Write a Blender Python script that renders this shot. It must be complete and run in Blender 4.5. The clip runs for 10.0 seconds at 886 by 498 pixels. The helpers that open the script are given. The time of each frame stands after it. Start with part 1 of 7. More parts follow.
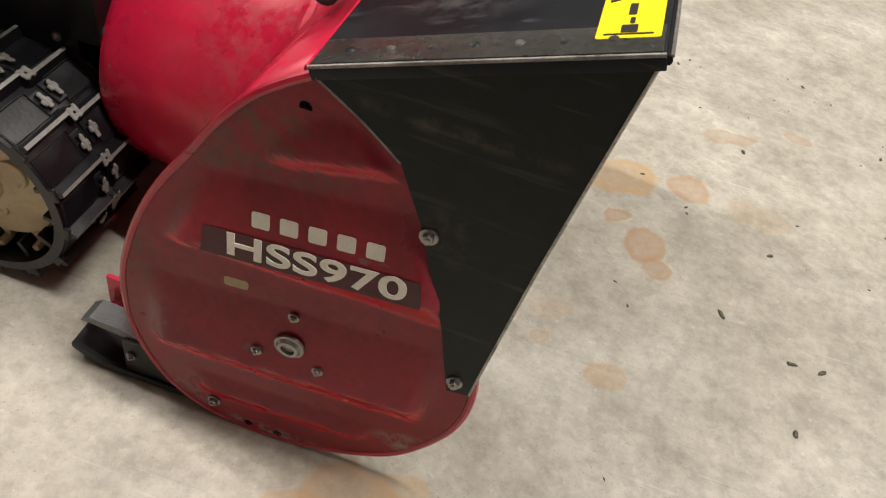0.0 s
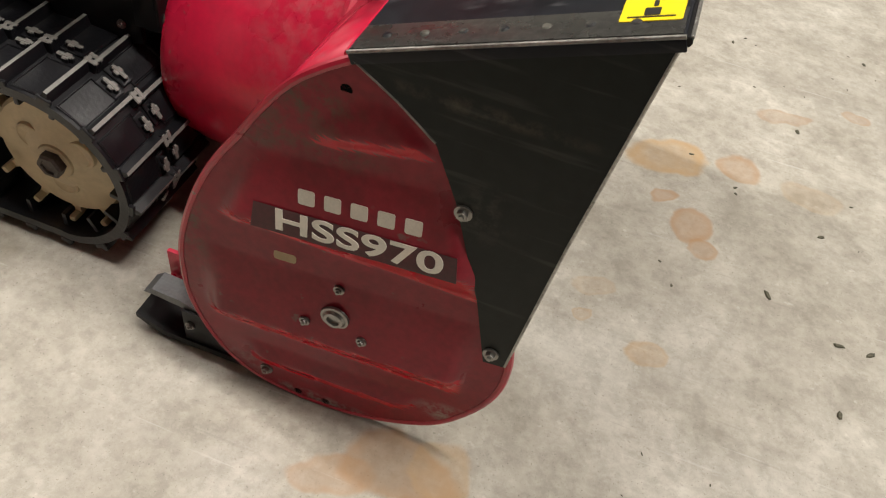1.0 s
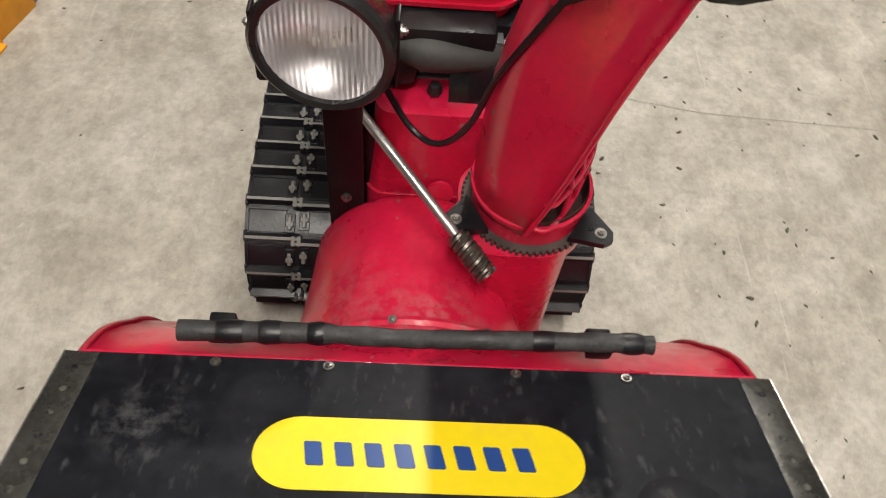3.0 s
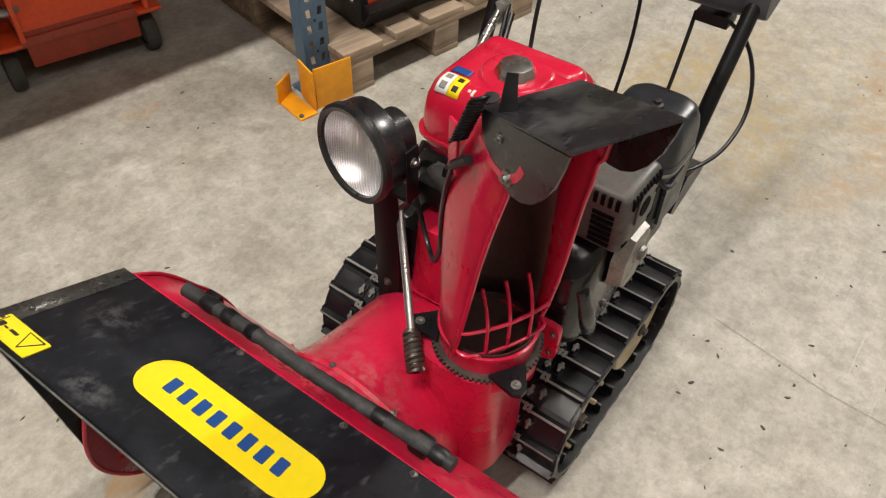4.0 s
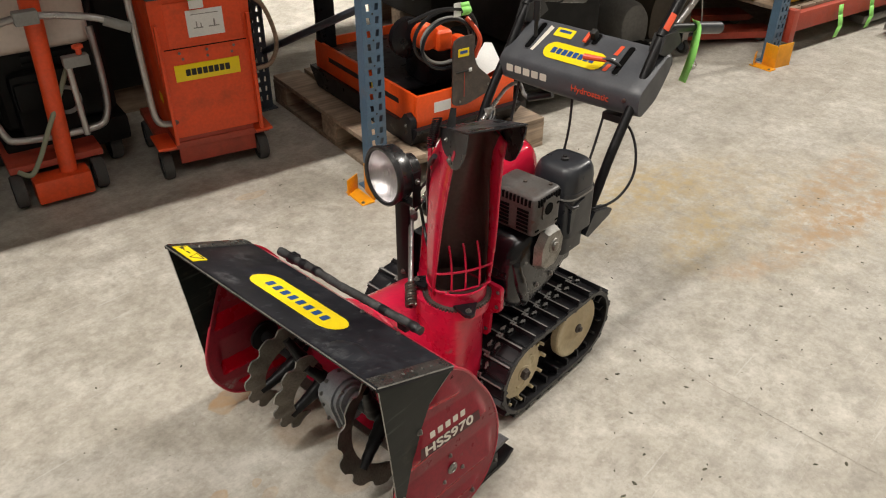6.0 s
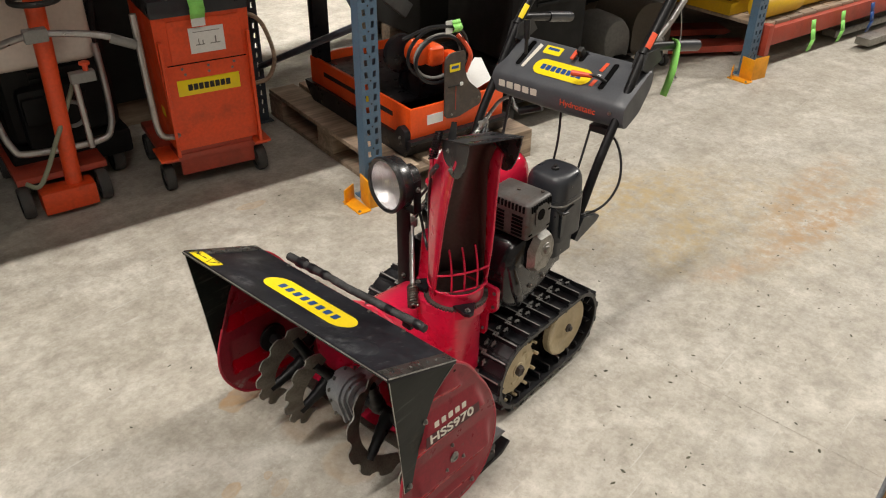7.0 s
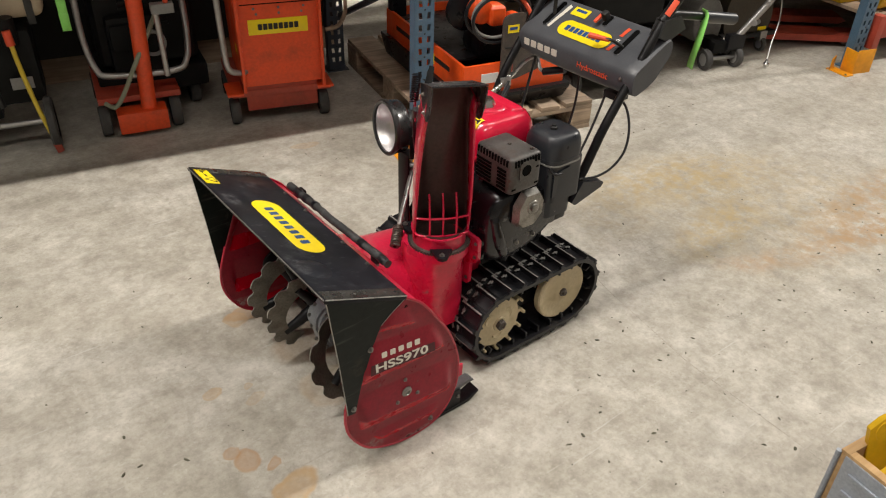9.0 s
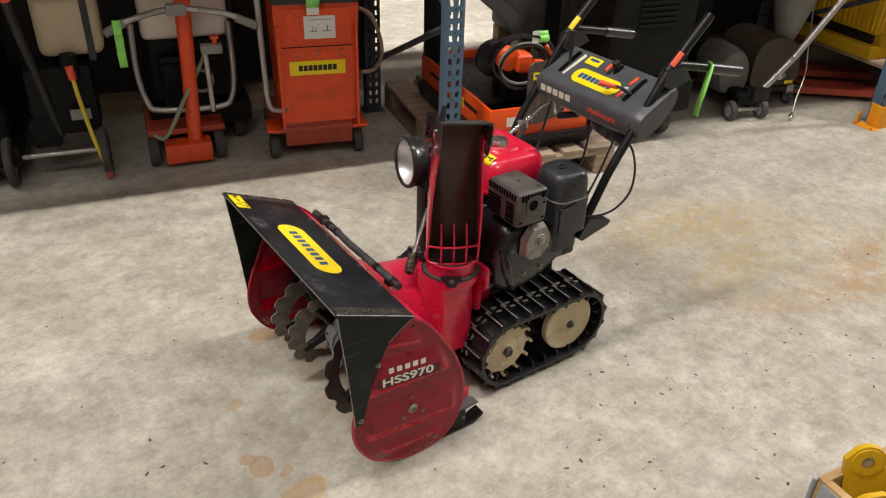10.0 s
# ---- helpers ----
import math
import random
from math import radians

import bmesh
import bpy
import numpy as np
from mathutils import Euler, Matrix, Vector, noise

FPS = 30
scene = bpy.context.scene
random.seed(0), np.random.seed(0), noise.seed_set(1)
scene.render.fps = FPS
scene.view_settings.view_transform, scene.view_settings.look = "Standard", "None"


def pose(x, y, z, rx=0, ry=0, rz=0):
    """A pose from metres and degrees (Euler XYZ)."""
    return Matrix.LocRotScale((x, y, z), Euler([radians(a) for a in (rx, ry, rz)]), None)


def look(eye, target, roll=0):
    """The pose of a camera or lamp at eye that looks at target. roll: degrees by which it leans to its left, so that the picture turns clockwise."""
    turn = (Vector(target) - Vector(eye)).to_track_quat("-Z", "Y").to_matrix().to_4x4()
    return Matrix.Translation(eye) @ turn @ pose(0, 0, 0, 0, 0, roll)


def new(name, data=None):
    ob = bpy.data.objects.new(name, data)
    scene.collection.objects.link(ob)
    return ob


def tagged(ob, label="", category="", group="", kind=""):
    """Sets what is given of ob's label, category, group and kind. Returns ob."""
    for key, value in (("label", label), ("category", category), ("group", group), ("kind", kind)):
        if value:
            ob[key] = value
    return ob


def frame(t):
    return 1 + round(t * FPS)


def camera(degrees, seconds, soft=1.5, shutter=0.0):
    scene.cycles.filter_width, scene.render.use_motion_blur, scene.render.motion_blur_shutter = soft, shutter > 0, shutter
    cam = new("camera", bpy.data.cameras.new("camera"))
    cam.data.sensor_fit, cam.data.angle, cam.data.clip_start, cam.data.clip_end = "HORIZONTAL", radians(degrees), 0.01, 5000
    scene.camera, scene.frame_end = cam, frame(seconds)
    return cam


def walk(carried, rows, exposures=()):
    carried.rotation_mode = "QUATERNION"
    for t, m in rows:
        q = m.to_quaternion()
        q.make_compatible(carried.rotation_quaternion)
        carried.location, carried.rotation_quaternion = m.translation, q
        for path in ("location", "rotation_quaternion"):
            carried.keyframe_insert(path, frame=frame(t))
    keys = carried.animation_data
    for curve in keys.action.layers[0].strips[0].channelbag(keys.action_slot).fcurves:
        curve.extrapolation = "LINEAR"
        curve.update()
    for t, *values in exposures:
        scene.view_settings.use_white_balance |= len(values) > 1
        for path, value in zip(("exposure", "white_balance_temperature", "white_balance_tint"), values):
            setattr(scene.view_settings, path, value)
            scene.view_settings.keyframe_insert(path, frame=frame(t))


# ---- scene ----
from mathutils.geometry import delaunay_2d_cdt

cam = camera(59.3, 10.0, soft=1.1, shutter=0.15)
PATH = [
    (0, (-0.157, 0.784, 0.798), (-0.022, -0.628, -0.612), 14.9),
    (0.5, (-0.173, 0.807, 0.795), (0.043, -0.553, -0.655), 13.1),
    (1, (-0.179, 0.801, 0.818), (0.082, -0.534, -0.647), 11.3),
    (1.5, (-0.2, 0.717, 0.916), (0.15, -0.596, -0.551), 12.0),
    (2, (-0.27, 0.526, 1.056), (0.513, -0.495, -0.476), 8.4),
    (2.2, (-0.315, 0.424, 1.097), (0.642, -0.388, -0.46), 5.8),
    (3.3, (-0.344, -0.098, 1.29), (0.797, 0.044, -0.346), 7.6),
    (3.5, (-0.335, -0.187, 1.331), (0.841, 0.161, -0.248), 6.5),
    (4, (-0.372, -0.503, 1.386), (0.766, 0.305, -0.046), 1.4),
    (4.5, (-0.533, -0.738, 1.452), (0.648, 0.237, 0.166), 0.9),
    (5, (-0.746, -0.937, 1.518), (0.481, 0.1, 0.326), 1.0),
    (5.5, (-0.839, -1.088, 1.551), (0.386, 0.028, 0.432), 0.4),
    (7, (-1.041, -1.217, 1.648), (0.24, -0.115, 0.578), 0.6),
    (7.5, (-1.019, -1.247, 1.646), (0.246, -0.14, 0.562), -0.1),
    (8, (-0.943, -1.269, 1.642), (0.286, -0.138, 0.542), -1.0),
    (8.5, (-0.902, -1.344, 1.626), (0.247, -0.145, 0.511), -0.0),
    (8.7, (-0.875, -1.429, 1.617), (0.227, -0.189, 0.5), 1.1),
    (9, (-0.838, -1.536, 1.623), (0.196, -0.251, 0.492), 1.8),
    (9.5, (-0.848, -1.612, 1.642), (0.148, -0.275, 0.537), 1.8),
    (10, (-0.858, -1.701, 1.665), (0.126, -0.304, 0.627), 2.0),
]
walk(cam, [(t, look(eye, target, roll)) for t, eye, target, roll in PATH],
     exposures=[(0.0, 0.22), (0.5, 0.17), (1.2, 0.17), (2.2, 0.08), (3.4, -0.10), (4.4, -0.02), (5.2, 0.02), (10.0, 0.0)])

# ---- light: rows of ceiling tubes along the aisle ----
ANG = radians(-12.5)                       # the rack's line against the machine's axis
RACK = Matrix.Translation((1.0, 1.0, 0.0)) @ Matrix.Rotation(ANG, 4, "Z")
scene.view_settings.exposure = 0.0
world = bpy.data.worlds.new("world")
scene.world = world
world.use_nodes = True
world.node_tree.nodes["Background"].inputs[0].default_value = (0.9, 0.95, 1.0, 1)
world.node_tree.nodes["Background"].inputs[1].default_value = 0.006
CEIL = 8.2


def strip_lamp(u, v, length, watts, z):
    data = bpy.data.lights.new("tube_light", "AREA")
    data.shape, data.size, data.size_y, data.energy = "RECTANGLE", length, 0.16, watts
    data.color = (1.0, 0.945, 0.865)
    lamp = new("tube_light", data)
    lamp.matrix_basis = RACK @ Matrix.Translation((u, v, z - 0.02))
    return lamp


# row at v -6.2: unseen fill for left sides; 2.7 m lamp: added for rear floor
LAMPS = [(2.3, -1.48, 3.0, 192, 7.8), (-3.2, -1.48, 3.0, 450, 7.8), (7.0, -1.48, 3.0, 112, 7.8), (-7.3, -1.48, 3.0, 255, 7.8), (1.5, 2.5, 3.0, 185, 2.7), (2.3, -6.2, 3.0, 52, 7.8), (-2.6, -6.2, 3.0, 138, 7.8)]
for lamp_row in LAMPS:
    strip_lamp(*lamp_row)
# floodlight high up at the far end of the aisle, which throws the long shadows
FLOOD = RACK @ Vector((10.4, -0.85, 6.2))
flood = bpy.data.lights.new("floodlight", "AREA")
flood.shape, flood.size, flood.size_y, flood.energy, flood.color = "RECTANGLE", 0.5, 0.3, 640, (1.0, 0.945, 0.865)
new("floodlight_beam", flood).matrix_basis = look(FLOOD, (0.2, 0, 0.2))


# ---- materials ----
def links(mat):
    return mat.node_tree.nodes, mat.node_tree.links


def surface(name, base, rough=0.5, metal=0.0, vary=0.12, scale=30.0, bump=0.05, grime=None, grime_amount=0.0, grime_scale=6.0, coat=0.0, spec=0.5, scratch=None, chips=None, spots=()):
    """Two scales of variation in colour and roughness, fine relief, and patches of grime."""
    mat = bpy.data.materials.new(name)
    mat.use_nodes = True
    nodes, link = links(mat)
    bsdf = nodes["Principled BSDF"]
    bsdf.inputs["Metallic"].default_value = metal
    bsdf.inputs["Coat Weight"].default_value = coat
    bsdf.inputs["Coat Roughness"].default_value = 0.12
    bsdf.inputs["Specular IOR Level"].default_value = spec
    co = nodes.new("ShaderNodeTexCoord")
    fine, broad = nodes.new("ShaderNodeTexNoise"), nodes.new("ShaderNodeTexNoise")
    fine.inputs["Scale"].default_value, fine.inputs["Detail"].default_value = scale * 8, 4
    broad.inputs["Scale"].default_value, broad.inputs["Detail"].default_value = scale, 5
    for n in (fine, broad):
        link.new(co.outputs["Object"], n.inputs["Vector"])
    total = nodes.new("ShaderNodeMath")
    total.operation = "ADD"
    link.new(fine.outputs["Fac"], total.inputs[0])
    link.new(broad.outputs["Fac"], total.inputs[1])
    tone = nodes.new("ShaderNodeMapRange")
    tone.inputs["From Min"].default_value, tone.inputs["From Max"].default_value = 0.7, 1.3
    tone.inputs["To Min"].default_value, tone.inputs["To Max"].default_value = 1 - vary, 1 + vary
    link.new(total.outputs[0], tone.inputs["Value"])
    mix = nodes.new("ShaderNodeMix")
    mix.data_type, mix.blend_type = "RGBA", "MULTIPLY"
    mix.inputs["Factor"].default_value = 1.0
    mix.inputs["A"].default_value = (*base, 1)
    link.new(tone.outputs[0], mix.inputs["B"])
    colour = mix.outputs["Result"]
    rmap = nodes.new("ShaderNodeMapRange")
    rmap.inputs["From Min"].default_value, rmap.inputs["From Max"].default_value = 0.3, 0.7
    rmap.inputs["To Min"].default_value, rmap.inputs["To Max"].default_value = max(0.03, rough * 0.75), min(1.0, rough * 1.3)
    link.new(broad.outputs["Fac"], rmap.inputs["Value"])
    rough_out = rmap.outputs[0]
    if grime:
        dirt = nodes.new("ShaderNodeTexNoise")
        dirt.inputs["Scale"].default_value, dirt.inputs["Detail"].default_value = grime_scale, 8
        dirt.inputs["Roughness"].default_value = 0.65
        link.new(co.outputs["Object"], dirt.inputs["Vector"])
        cut = nodes.new("ShaderNodeMapRange")
        cut.inputs["From Min"].default_value, cut.inputs["From Max"].default_value = 0.52, 0.72
        cut.inputs["To Max"].default_value = grime_amount
        link.new(dirt.outputs["Fac"], cut.inputs["Value"])
        over = nodes.new("ShaderNodeMix")
        over.data_type = "RGBA"
        over.inputs["B"].default_value = (*grime, 1)
        link.new(cut.outputs[0], over.inputs["Factor"])
        link.new(colour, over.inputs["A"])
        colour = over.outputs["Result"]
        rr = nodes.new("ShaderNodeMix")
        rr.inputs["B"].default_value = 0.85
        link.new(cut.outputs[0], rr.inputs["Factor"])
        link.new(rough_out, rr.inputs["A"])
        rough_out = rr.outputs["Result"]
    layers = []
    if scratch:
        for turn in ((0.5, 0.3, 0.4), (-0.6, 0.2, 1.7)):
            layers.append((scratch, (3.0, 40, 40), turn, 2.2, 0.62, 0.85))
    if chips:
        layers.append((chips, (1, 1, 1), (0, 0, 0), 42.0, 0.69, 0.73))
    for tint, stretch, turn, size, lo, hi in layers:
        mp, n = nodes.new("ShaderNodeMapping"), nodes.new("ShaderNodeTexNoise")
        mp.inputs["Scale"].default_value, mp.inputs["Rotation"].default_value = stretch, turn
        n.inputs["Scale"].default_value, n.inputs["Detail"].default_value = size, 3
        link.new(co.outputs["Object"], mp.inputs["Vector"])
        link.new(mp.outputs[0], n.inputs["Vector"])
        cut = nodes.new("ShaderNodeMapRange")
        cut.inputs["From Min"].default_value, cut.inputs["From Max"].default_value = lo, hi
        cut.inputs["To Max"].default_value = 0.75
        link.new(n.outputs["Fac"], cut.inputs["Value"])
        over = nodes.new("ShaderNodeMix")
        over.data_type = "RGBA"
        over.inputs["B"].default_value = (*tint, 1)
        link.new(cut.outputs[0], over.inputs["Factor"])
        link.new(colour, over.inputs["A"])
        colour = over.outputs["Result"]
    if spots:
        wear = nodes.new("ShaderNodeTexNoise")
        wear.inputs["Scale"].default_value, wear.inputs["Detail"].default_value, wear.inputs["Roughness"].default_value = 45, 7, 0.7
        link.new(co.outputs["Object"], wear.inputs["Vector"])
        grain = nodes.new("ShaderNodeMapRange")
        grain.inputs["From Min"].default_value, grain.inputs["From Max"].default_value = 0.44, 0.60
        link.new(wear.outputs["Fac"], grain.inputs["Value"])
    for place, size, strength, tint in spots:
        mp, ln, fade, both, over = nodes.new("ShaderNodeMapping"), nodes.new("ShaderNodeVectorMath"), nodes.new("ShaderNodeMapRange"), nodes.new("ShaderNodeMath"), nodes.new("ShaderNodeMix")
        mp.vector_type = "TEXTURE"
        mp.inputs["Location"].default_value, mp.inputs["Scale"].default_value = place, size
        link.new(co.outputs["Object"], mp.inputs["Vector"])
        ln.operation, both.operation, over.data_type = "LENGTH", "MULTIPLY", "RGBA"
        link.new(mp.outputs[0], ln.inputs[0])
        fade.inputs["From Min"].default_value, fade.inputs["From Max"].default_value = 0.25, 1.1
        fade.inputs["To Min"].default_value, fade.inputs["To Max"].default_value = strength, 0.0
        link.new(ln.outputs["Value"], fade.inputs["Value"])
        link.new(fade.outputs[0], both.inputs[0])
        link.new(grain.outputs[0], both.inputs[1])
        over.inputs["B"].default_value = (*tint, 1)
        link.new(both.outputs[0], over.inputs["Factor"])
        link.new(colour, over.inputs["A"])
        colour = over.outputs["Result"]
    link.new(colour, bsdf.inputs["Base Color"])
    link.new(rough_out, bsdf.inputs["Roughness"])
    if bump:
        b = nodes.new("ShaderNodeBump")
        b.inputs["Strength"].default_value, b.inputs["Distance"].default_value = bump, 0.002
        link.new(total.outputs[0], b.inputs["Height"])
        link.new(b.outputs["Normal"], bsdf.inputs["Normal"])
    return mat


DUST, MUD, BARE, HAZE = (0.50, 0.20, 0.20), (0.085, 0.070, 0.045), (0.30, 0.27, 0.25), (0.15, 0.15, 0.155)
M_red = surface("red_paint", (0.60, 0.011, 0.053), 0.30, 0.0, 0.10, 14, 0.03, (0.34, 0.05, 0.06), 0.28, 9, coat=0.25, chips=(0.34, 0.16, 0.15),
                spots=[((0.11, -0.03, 0.40), (0.08, 0.13, 0.07), 0.50, DUST), ((0.15, 0.10, 0.36), (0.10, 0.08, 0.09), 0.34, DUST), ((0.14, 0.16, 0.28), (0.09, 0.06, 0.08), 0.25, DUST), ((0.05, 0.25, 0.455), (0.04, 0.10, 0.04), 0.4, DUST), ((0.05, -0.22, 0.455), (0.04, 0.10, 0.04), 0.35, DUST),
                       ((0.24, -0.06, 0.40), (0.07, 0.05, 0.04), 0.6, MUD), ((0.28, -0.13, 0.455), (0.09, 0.09, 0.02), 0.5, MUD)])
M_gloss = surface("glossy_red_paint", (0.58, 0.010, 0.042), 0.20, 0.0, 0.05, 10, 0.01, (0.30, 0.06, 0.06), 0.2, 7, coat=0.6)
# brighter red for the ribs' undersides: light from the floor, put into the colour
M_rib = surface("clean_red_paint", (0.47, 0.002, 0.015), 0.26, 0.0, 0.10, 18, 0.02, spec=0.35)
M_edge = surface("chipped_red_paint", (0.37, 0.008, 0.030), 0.34, 0.0, 0.14, 16, 0.04, (0.20, 0.05, 0.05), 0.35, 20, coat=0.2, chips=(0.13, 0.11, 0.09))
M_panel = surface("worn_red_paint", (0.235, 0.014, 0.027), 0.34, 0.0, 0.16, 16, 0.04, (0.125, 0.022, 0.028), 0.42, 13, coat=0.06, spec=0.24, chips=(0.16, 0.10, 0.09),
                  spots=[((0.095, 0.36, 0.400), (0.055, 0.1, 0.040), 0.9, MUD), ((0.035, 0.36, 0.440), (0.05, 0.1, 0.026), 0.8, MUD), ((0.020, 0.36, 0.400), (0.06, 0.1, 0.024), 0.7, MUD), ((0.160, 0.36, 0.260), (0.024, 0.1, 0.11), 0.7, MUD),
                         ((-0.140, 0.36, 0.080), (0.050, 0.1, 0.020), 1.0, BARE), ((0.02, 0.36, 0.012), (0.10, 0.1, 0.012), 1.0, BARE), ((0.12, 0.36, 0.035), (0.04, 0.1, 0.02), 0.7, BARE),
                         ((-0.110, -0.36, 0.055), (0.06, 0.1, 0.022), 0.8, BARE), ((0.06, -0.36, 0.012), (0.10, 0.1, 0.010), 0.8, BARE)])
M_chute_top = surface("scuffed_black_steel", (0.018, 0.018, 0.021), 0.30, 0.0, 0.30, 14, 0.05, (0.10, 0.098, 0.095), 0.55, 7, coat=0.15, scratch=(0.12, 0.12, 0.12))
M_chute_in = surface("scuffed_steel", (0.088, 0.053, 0.047), 0.36, 0.2, 0.25, 12, 0.08, (0.12, 0.075, 0.06), 0.6, 10)
M_black = surface("black_paint", (0.007, 0.007, 0.008), 0.36, 0.0, 0.25, 14, 0.05, (0.04, 0.038, 0.035), 0.3, 9, spec=0.25)
M_plate = surface("black_plate_paint", (0.009, 0.010, 0.0135), 0.47, 0.0, 0.34, 9, 0.05, (0.045, 0.045, 0.052), 0.38, 7, coat=0.0, spec=0.20, scratch=(0.085, 0.085, 0.09),
                  spots=[((-0.190, -0.20, 0.575), (0.022, 0.06, 0.1), 0.4, HAZE), ((-0.150, -0.12, 0.56), (0.03, 0.06, 0.1), 0.3, HAZE), ((-0.185, 0.16, 0.575), (0.03, 0.05, 0.1), 0.5, HAZE), ((-0.08, 0.26, 0.53), (0.05, 0.05, 0.1), 0.35, HAZE),
                         ((-0.10, 0.345, 0.54), (0.10, 0.010, 0.1), 0.55, (0.22, 0.21, 0.17)), ((-0.10, -0.345, 0.54), (0.10, 0.015, 0.1), 0.5, (0.20, 0.19, 0.16))])
M_side = surface("black_side_paint", (0.0075, 0.0105, 0.0090), 0.38, 0.0, 0.30, 9, 0.05, (0.032, 0.031, 0.025), 0.28, 6, spec=0.19, scratch=(0.07, 0.075, 0.065),
                 spots=[((-0.12, 0.36, 0.39), (0.03, 0.1, 0.035), 0.35, (0.11, 0.095, 0.08)), ((-0.10, 0.36, 0.485), (0.10, 0.1, 0.008), 0.5, (0.10, 0.085, 0.06)), ((-0.14, -0.36, 0.35), (0.03, 0.1, 0.03), 0.3, (0.10, 0.075, 0.055))])
M_strip = surface("worn_strip", (0.075, 0.074, 0.068), 0.27, 0.6, 0.35, 24, 0.06, (0.02, 0.02, 0.022), 0.6, 18)
M_rubber = surface("black_rubber", (0.007, 0.007, 0.009), 0.36, 0.0, 0.20, 22, 0.20, (0.03, 0.03, 0.03), 0.4, 12)
M_lug = surface("worn_rubber", (0.19, 0.185, 0.172), 0.5, 0.0, 0.25, 30, 0.2, (0.16, 0.155, 0.15), 0.6, 30)
M_foam = surface("ribbed_grip", (0.030, 0.030, 0.031), 0.6, 0.0, 0.30, 30, 0.3, (0.12, 0.12, 0.12), 0.6, 20)
M_casing = surface("oily_black_enamel", (0.006, 0.006, 0.008), 0.20, 0.0, 0.25, 18, 0.25, (0.026, 0.023, 0.020), 0.4, 12, coat=0.12, chips=(0.11, 0.108, 0.105),
                   spots=[((0.440, -0.24, 0.40), (0.07, 0.05, 0.05), 0.3, (0.09, 0.09, 0.095)), ((0.55, -0.23, 0.40), (0.05, 0.05, 0.04), 0.3, (0.07, 0.06, 0.05))])
M_engine = surface("engine_black", (0.008, 0.008, 0.010), 0.32, 0.0, 0.25, 18, 0.15, (0.035, 0.033, 0.03), 0.5, 12, spec=0.3)
M_plastic = surface("dark_grey_plastic", (0.019, 0.021, 0.026), 0.34, 0.0, 0.12, 20, 0.05, (0.055, 0.056, 0.058), 0.30, 8)
M_console = surface("console_plastic", (0.060, 0.063, 0.072), 0.42, 0.0, 0.10, 20, 0.06, (0.09, 0.09, 0.09), 0.3, 8)
M_muffler = surface("muffler_steel", (0.084, 0.079, 0.075), 0.44, 0.25, 0.25, 20, 0.08, (0.11, 0.05, 0.03), 0.45, 14, chips=(0.09, 0.03, 0.018),
                    spots=[((0.408, -0.130, 0.60), (0.05, 0.05, 0.05), 0.9, (0.085, 0.032, 0.02)), ((0.43, -0.256, 0.60), (0.04, 0.04, 0.03), 0.6, (0.06, 0.03, 0.022))])
M_chrome = surface("chrome", (0.66, 0.65, 0.63), 0.25, 1.0, 0.05, 20, 0.01)
M_alu = surface("cast_aluminium", (0.30, 0.29, 0.268), 0.40, 0.85, 0.2, 30, 0.10, (0.09, 0.075, 0.06), 0.6, 20)
M_bolt = surface("zinc_bolt", (0.26, 0.25, 0.235), 0.35, 0.9, 0.15, 60, 0.05)
M_blade = surface("blade_steel", (0.140, 0.126, 0.106), 0.38, 0.55, 0.30, 25, 0.10, (0.085, 0.060, 0.042), 0.55, 16)
M_gear = surface("gearbox_paint", (0.13, 0.135, 0.14), 0.40, 0.4, 0.2, 30, 0.1, (0.06, 0.05, 0.045), 0.4, 14)
M_worm = surface("oily_steel", (0.16, 0.145, 0.125), 0.34, 0.8, 0.3, 40, 0.1, (0.05, 0.042, 0.035), 0.7, 60)
M_ring = surface("dusty_gear", (0.075, 0.062, 0.055), 0.55, 0.3, 0.3, 40, 0.1, (0.17, 0.13, 0.10), 0.6, 30)
M_void = surface("deep_hole", (0.004, 0.004, 0.004), 0.9, 0.0, 0.1, 10, 0.0, spec=0.05)
M_casting = surface("grey_casting", (0.29, 0.305, 0.33), 0.40, 0.35, 0.15, 40, 0.12, (0.08, 0.07, 0.06), 0.5, 18)
# near-black with the deep shade inside the rack put into its colour
M_rackshade = surface("sooty_black", (0.005, 0.005, 0.005), 0.6, 0.0, 0.3, 12, 0.1, (0.012, 0.011, 0.010), 0.5, 6, spec=0.2)
M_cream = surface("cream_plastic", (0.52, 0.43, 0.27), 0.55, 0.0, 0.12, 14, 0.06, (0.16, 0.11, 0.07), 0.5, 14)
M_yellow = surface("yellow_sticker", (0.86, 0.66, 0.006), 0.38, 0.0, 0.03, 10, 0.0, (0.55, 0.42, 0.08), 0.25, 9)
M_blue = surface("blue_print", (0.012, 0.06, 0.24), 0.4, 0.0, 0.05, 10, 0.0)
M_dark = surface("black_print", (0.012, 0.012, 0.012), 0.5, 0.0, 0.05, 10, 0.0)
M_band = surface("dark_decal", (0.055, 0.008, 0.012), 0.4, 0.0, 0.3, 30, 0.0)
M_white = surface("off_white_print", (0.66, 0.62, 0.54), 0.5, 0.0, 0.08, 60, 0.0)
M_paper = surface("white_paper", (0.72, 0.72, 0.70), 0.7, 0.0, 0.06, 20, 0.0)
M_redprint = surface("orange_red_print", (0.72, 0.085, 0.03), 0.45, 0.0, 0.05, 20, 0.0)
M_rack = surface("blue_rack_paint", (0.075, 0.135, 0.205), 0.45, 0.0, 0.12, 12, 0.06, (0.16, 0.14, 0.12), 0.5, 8)
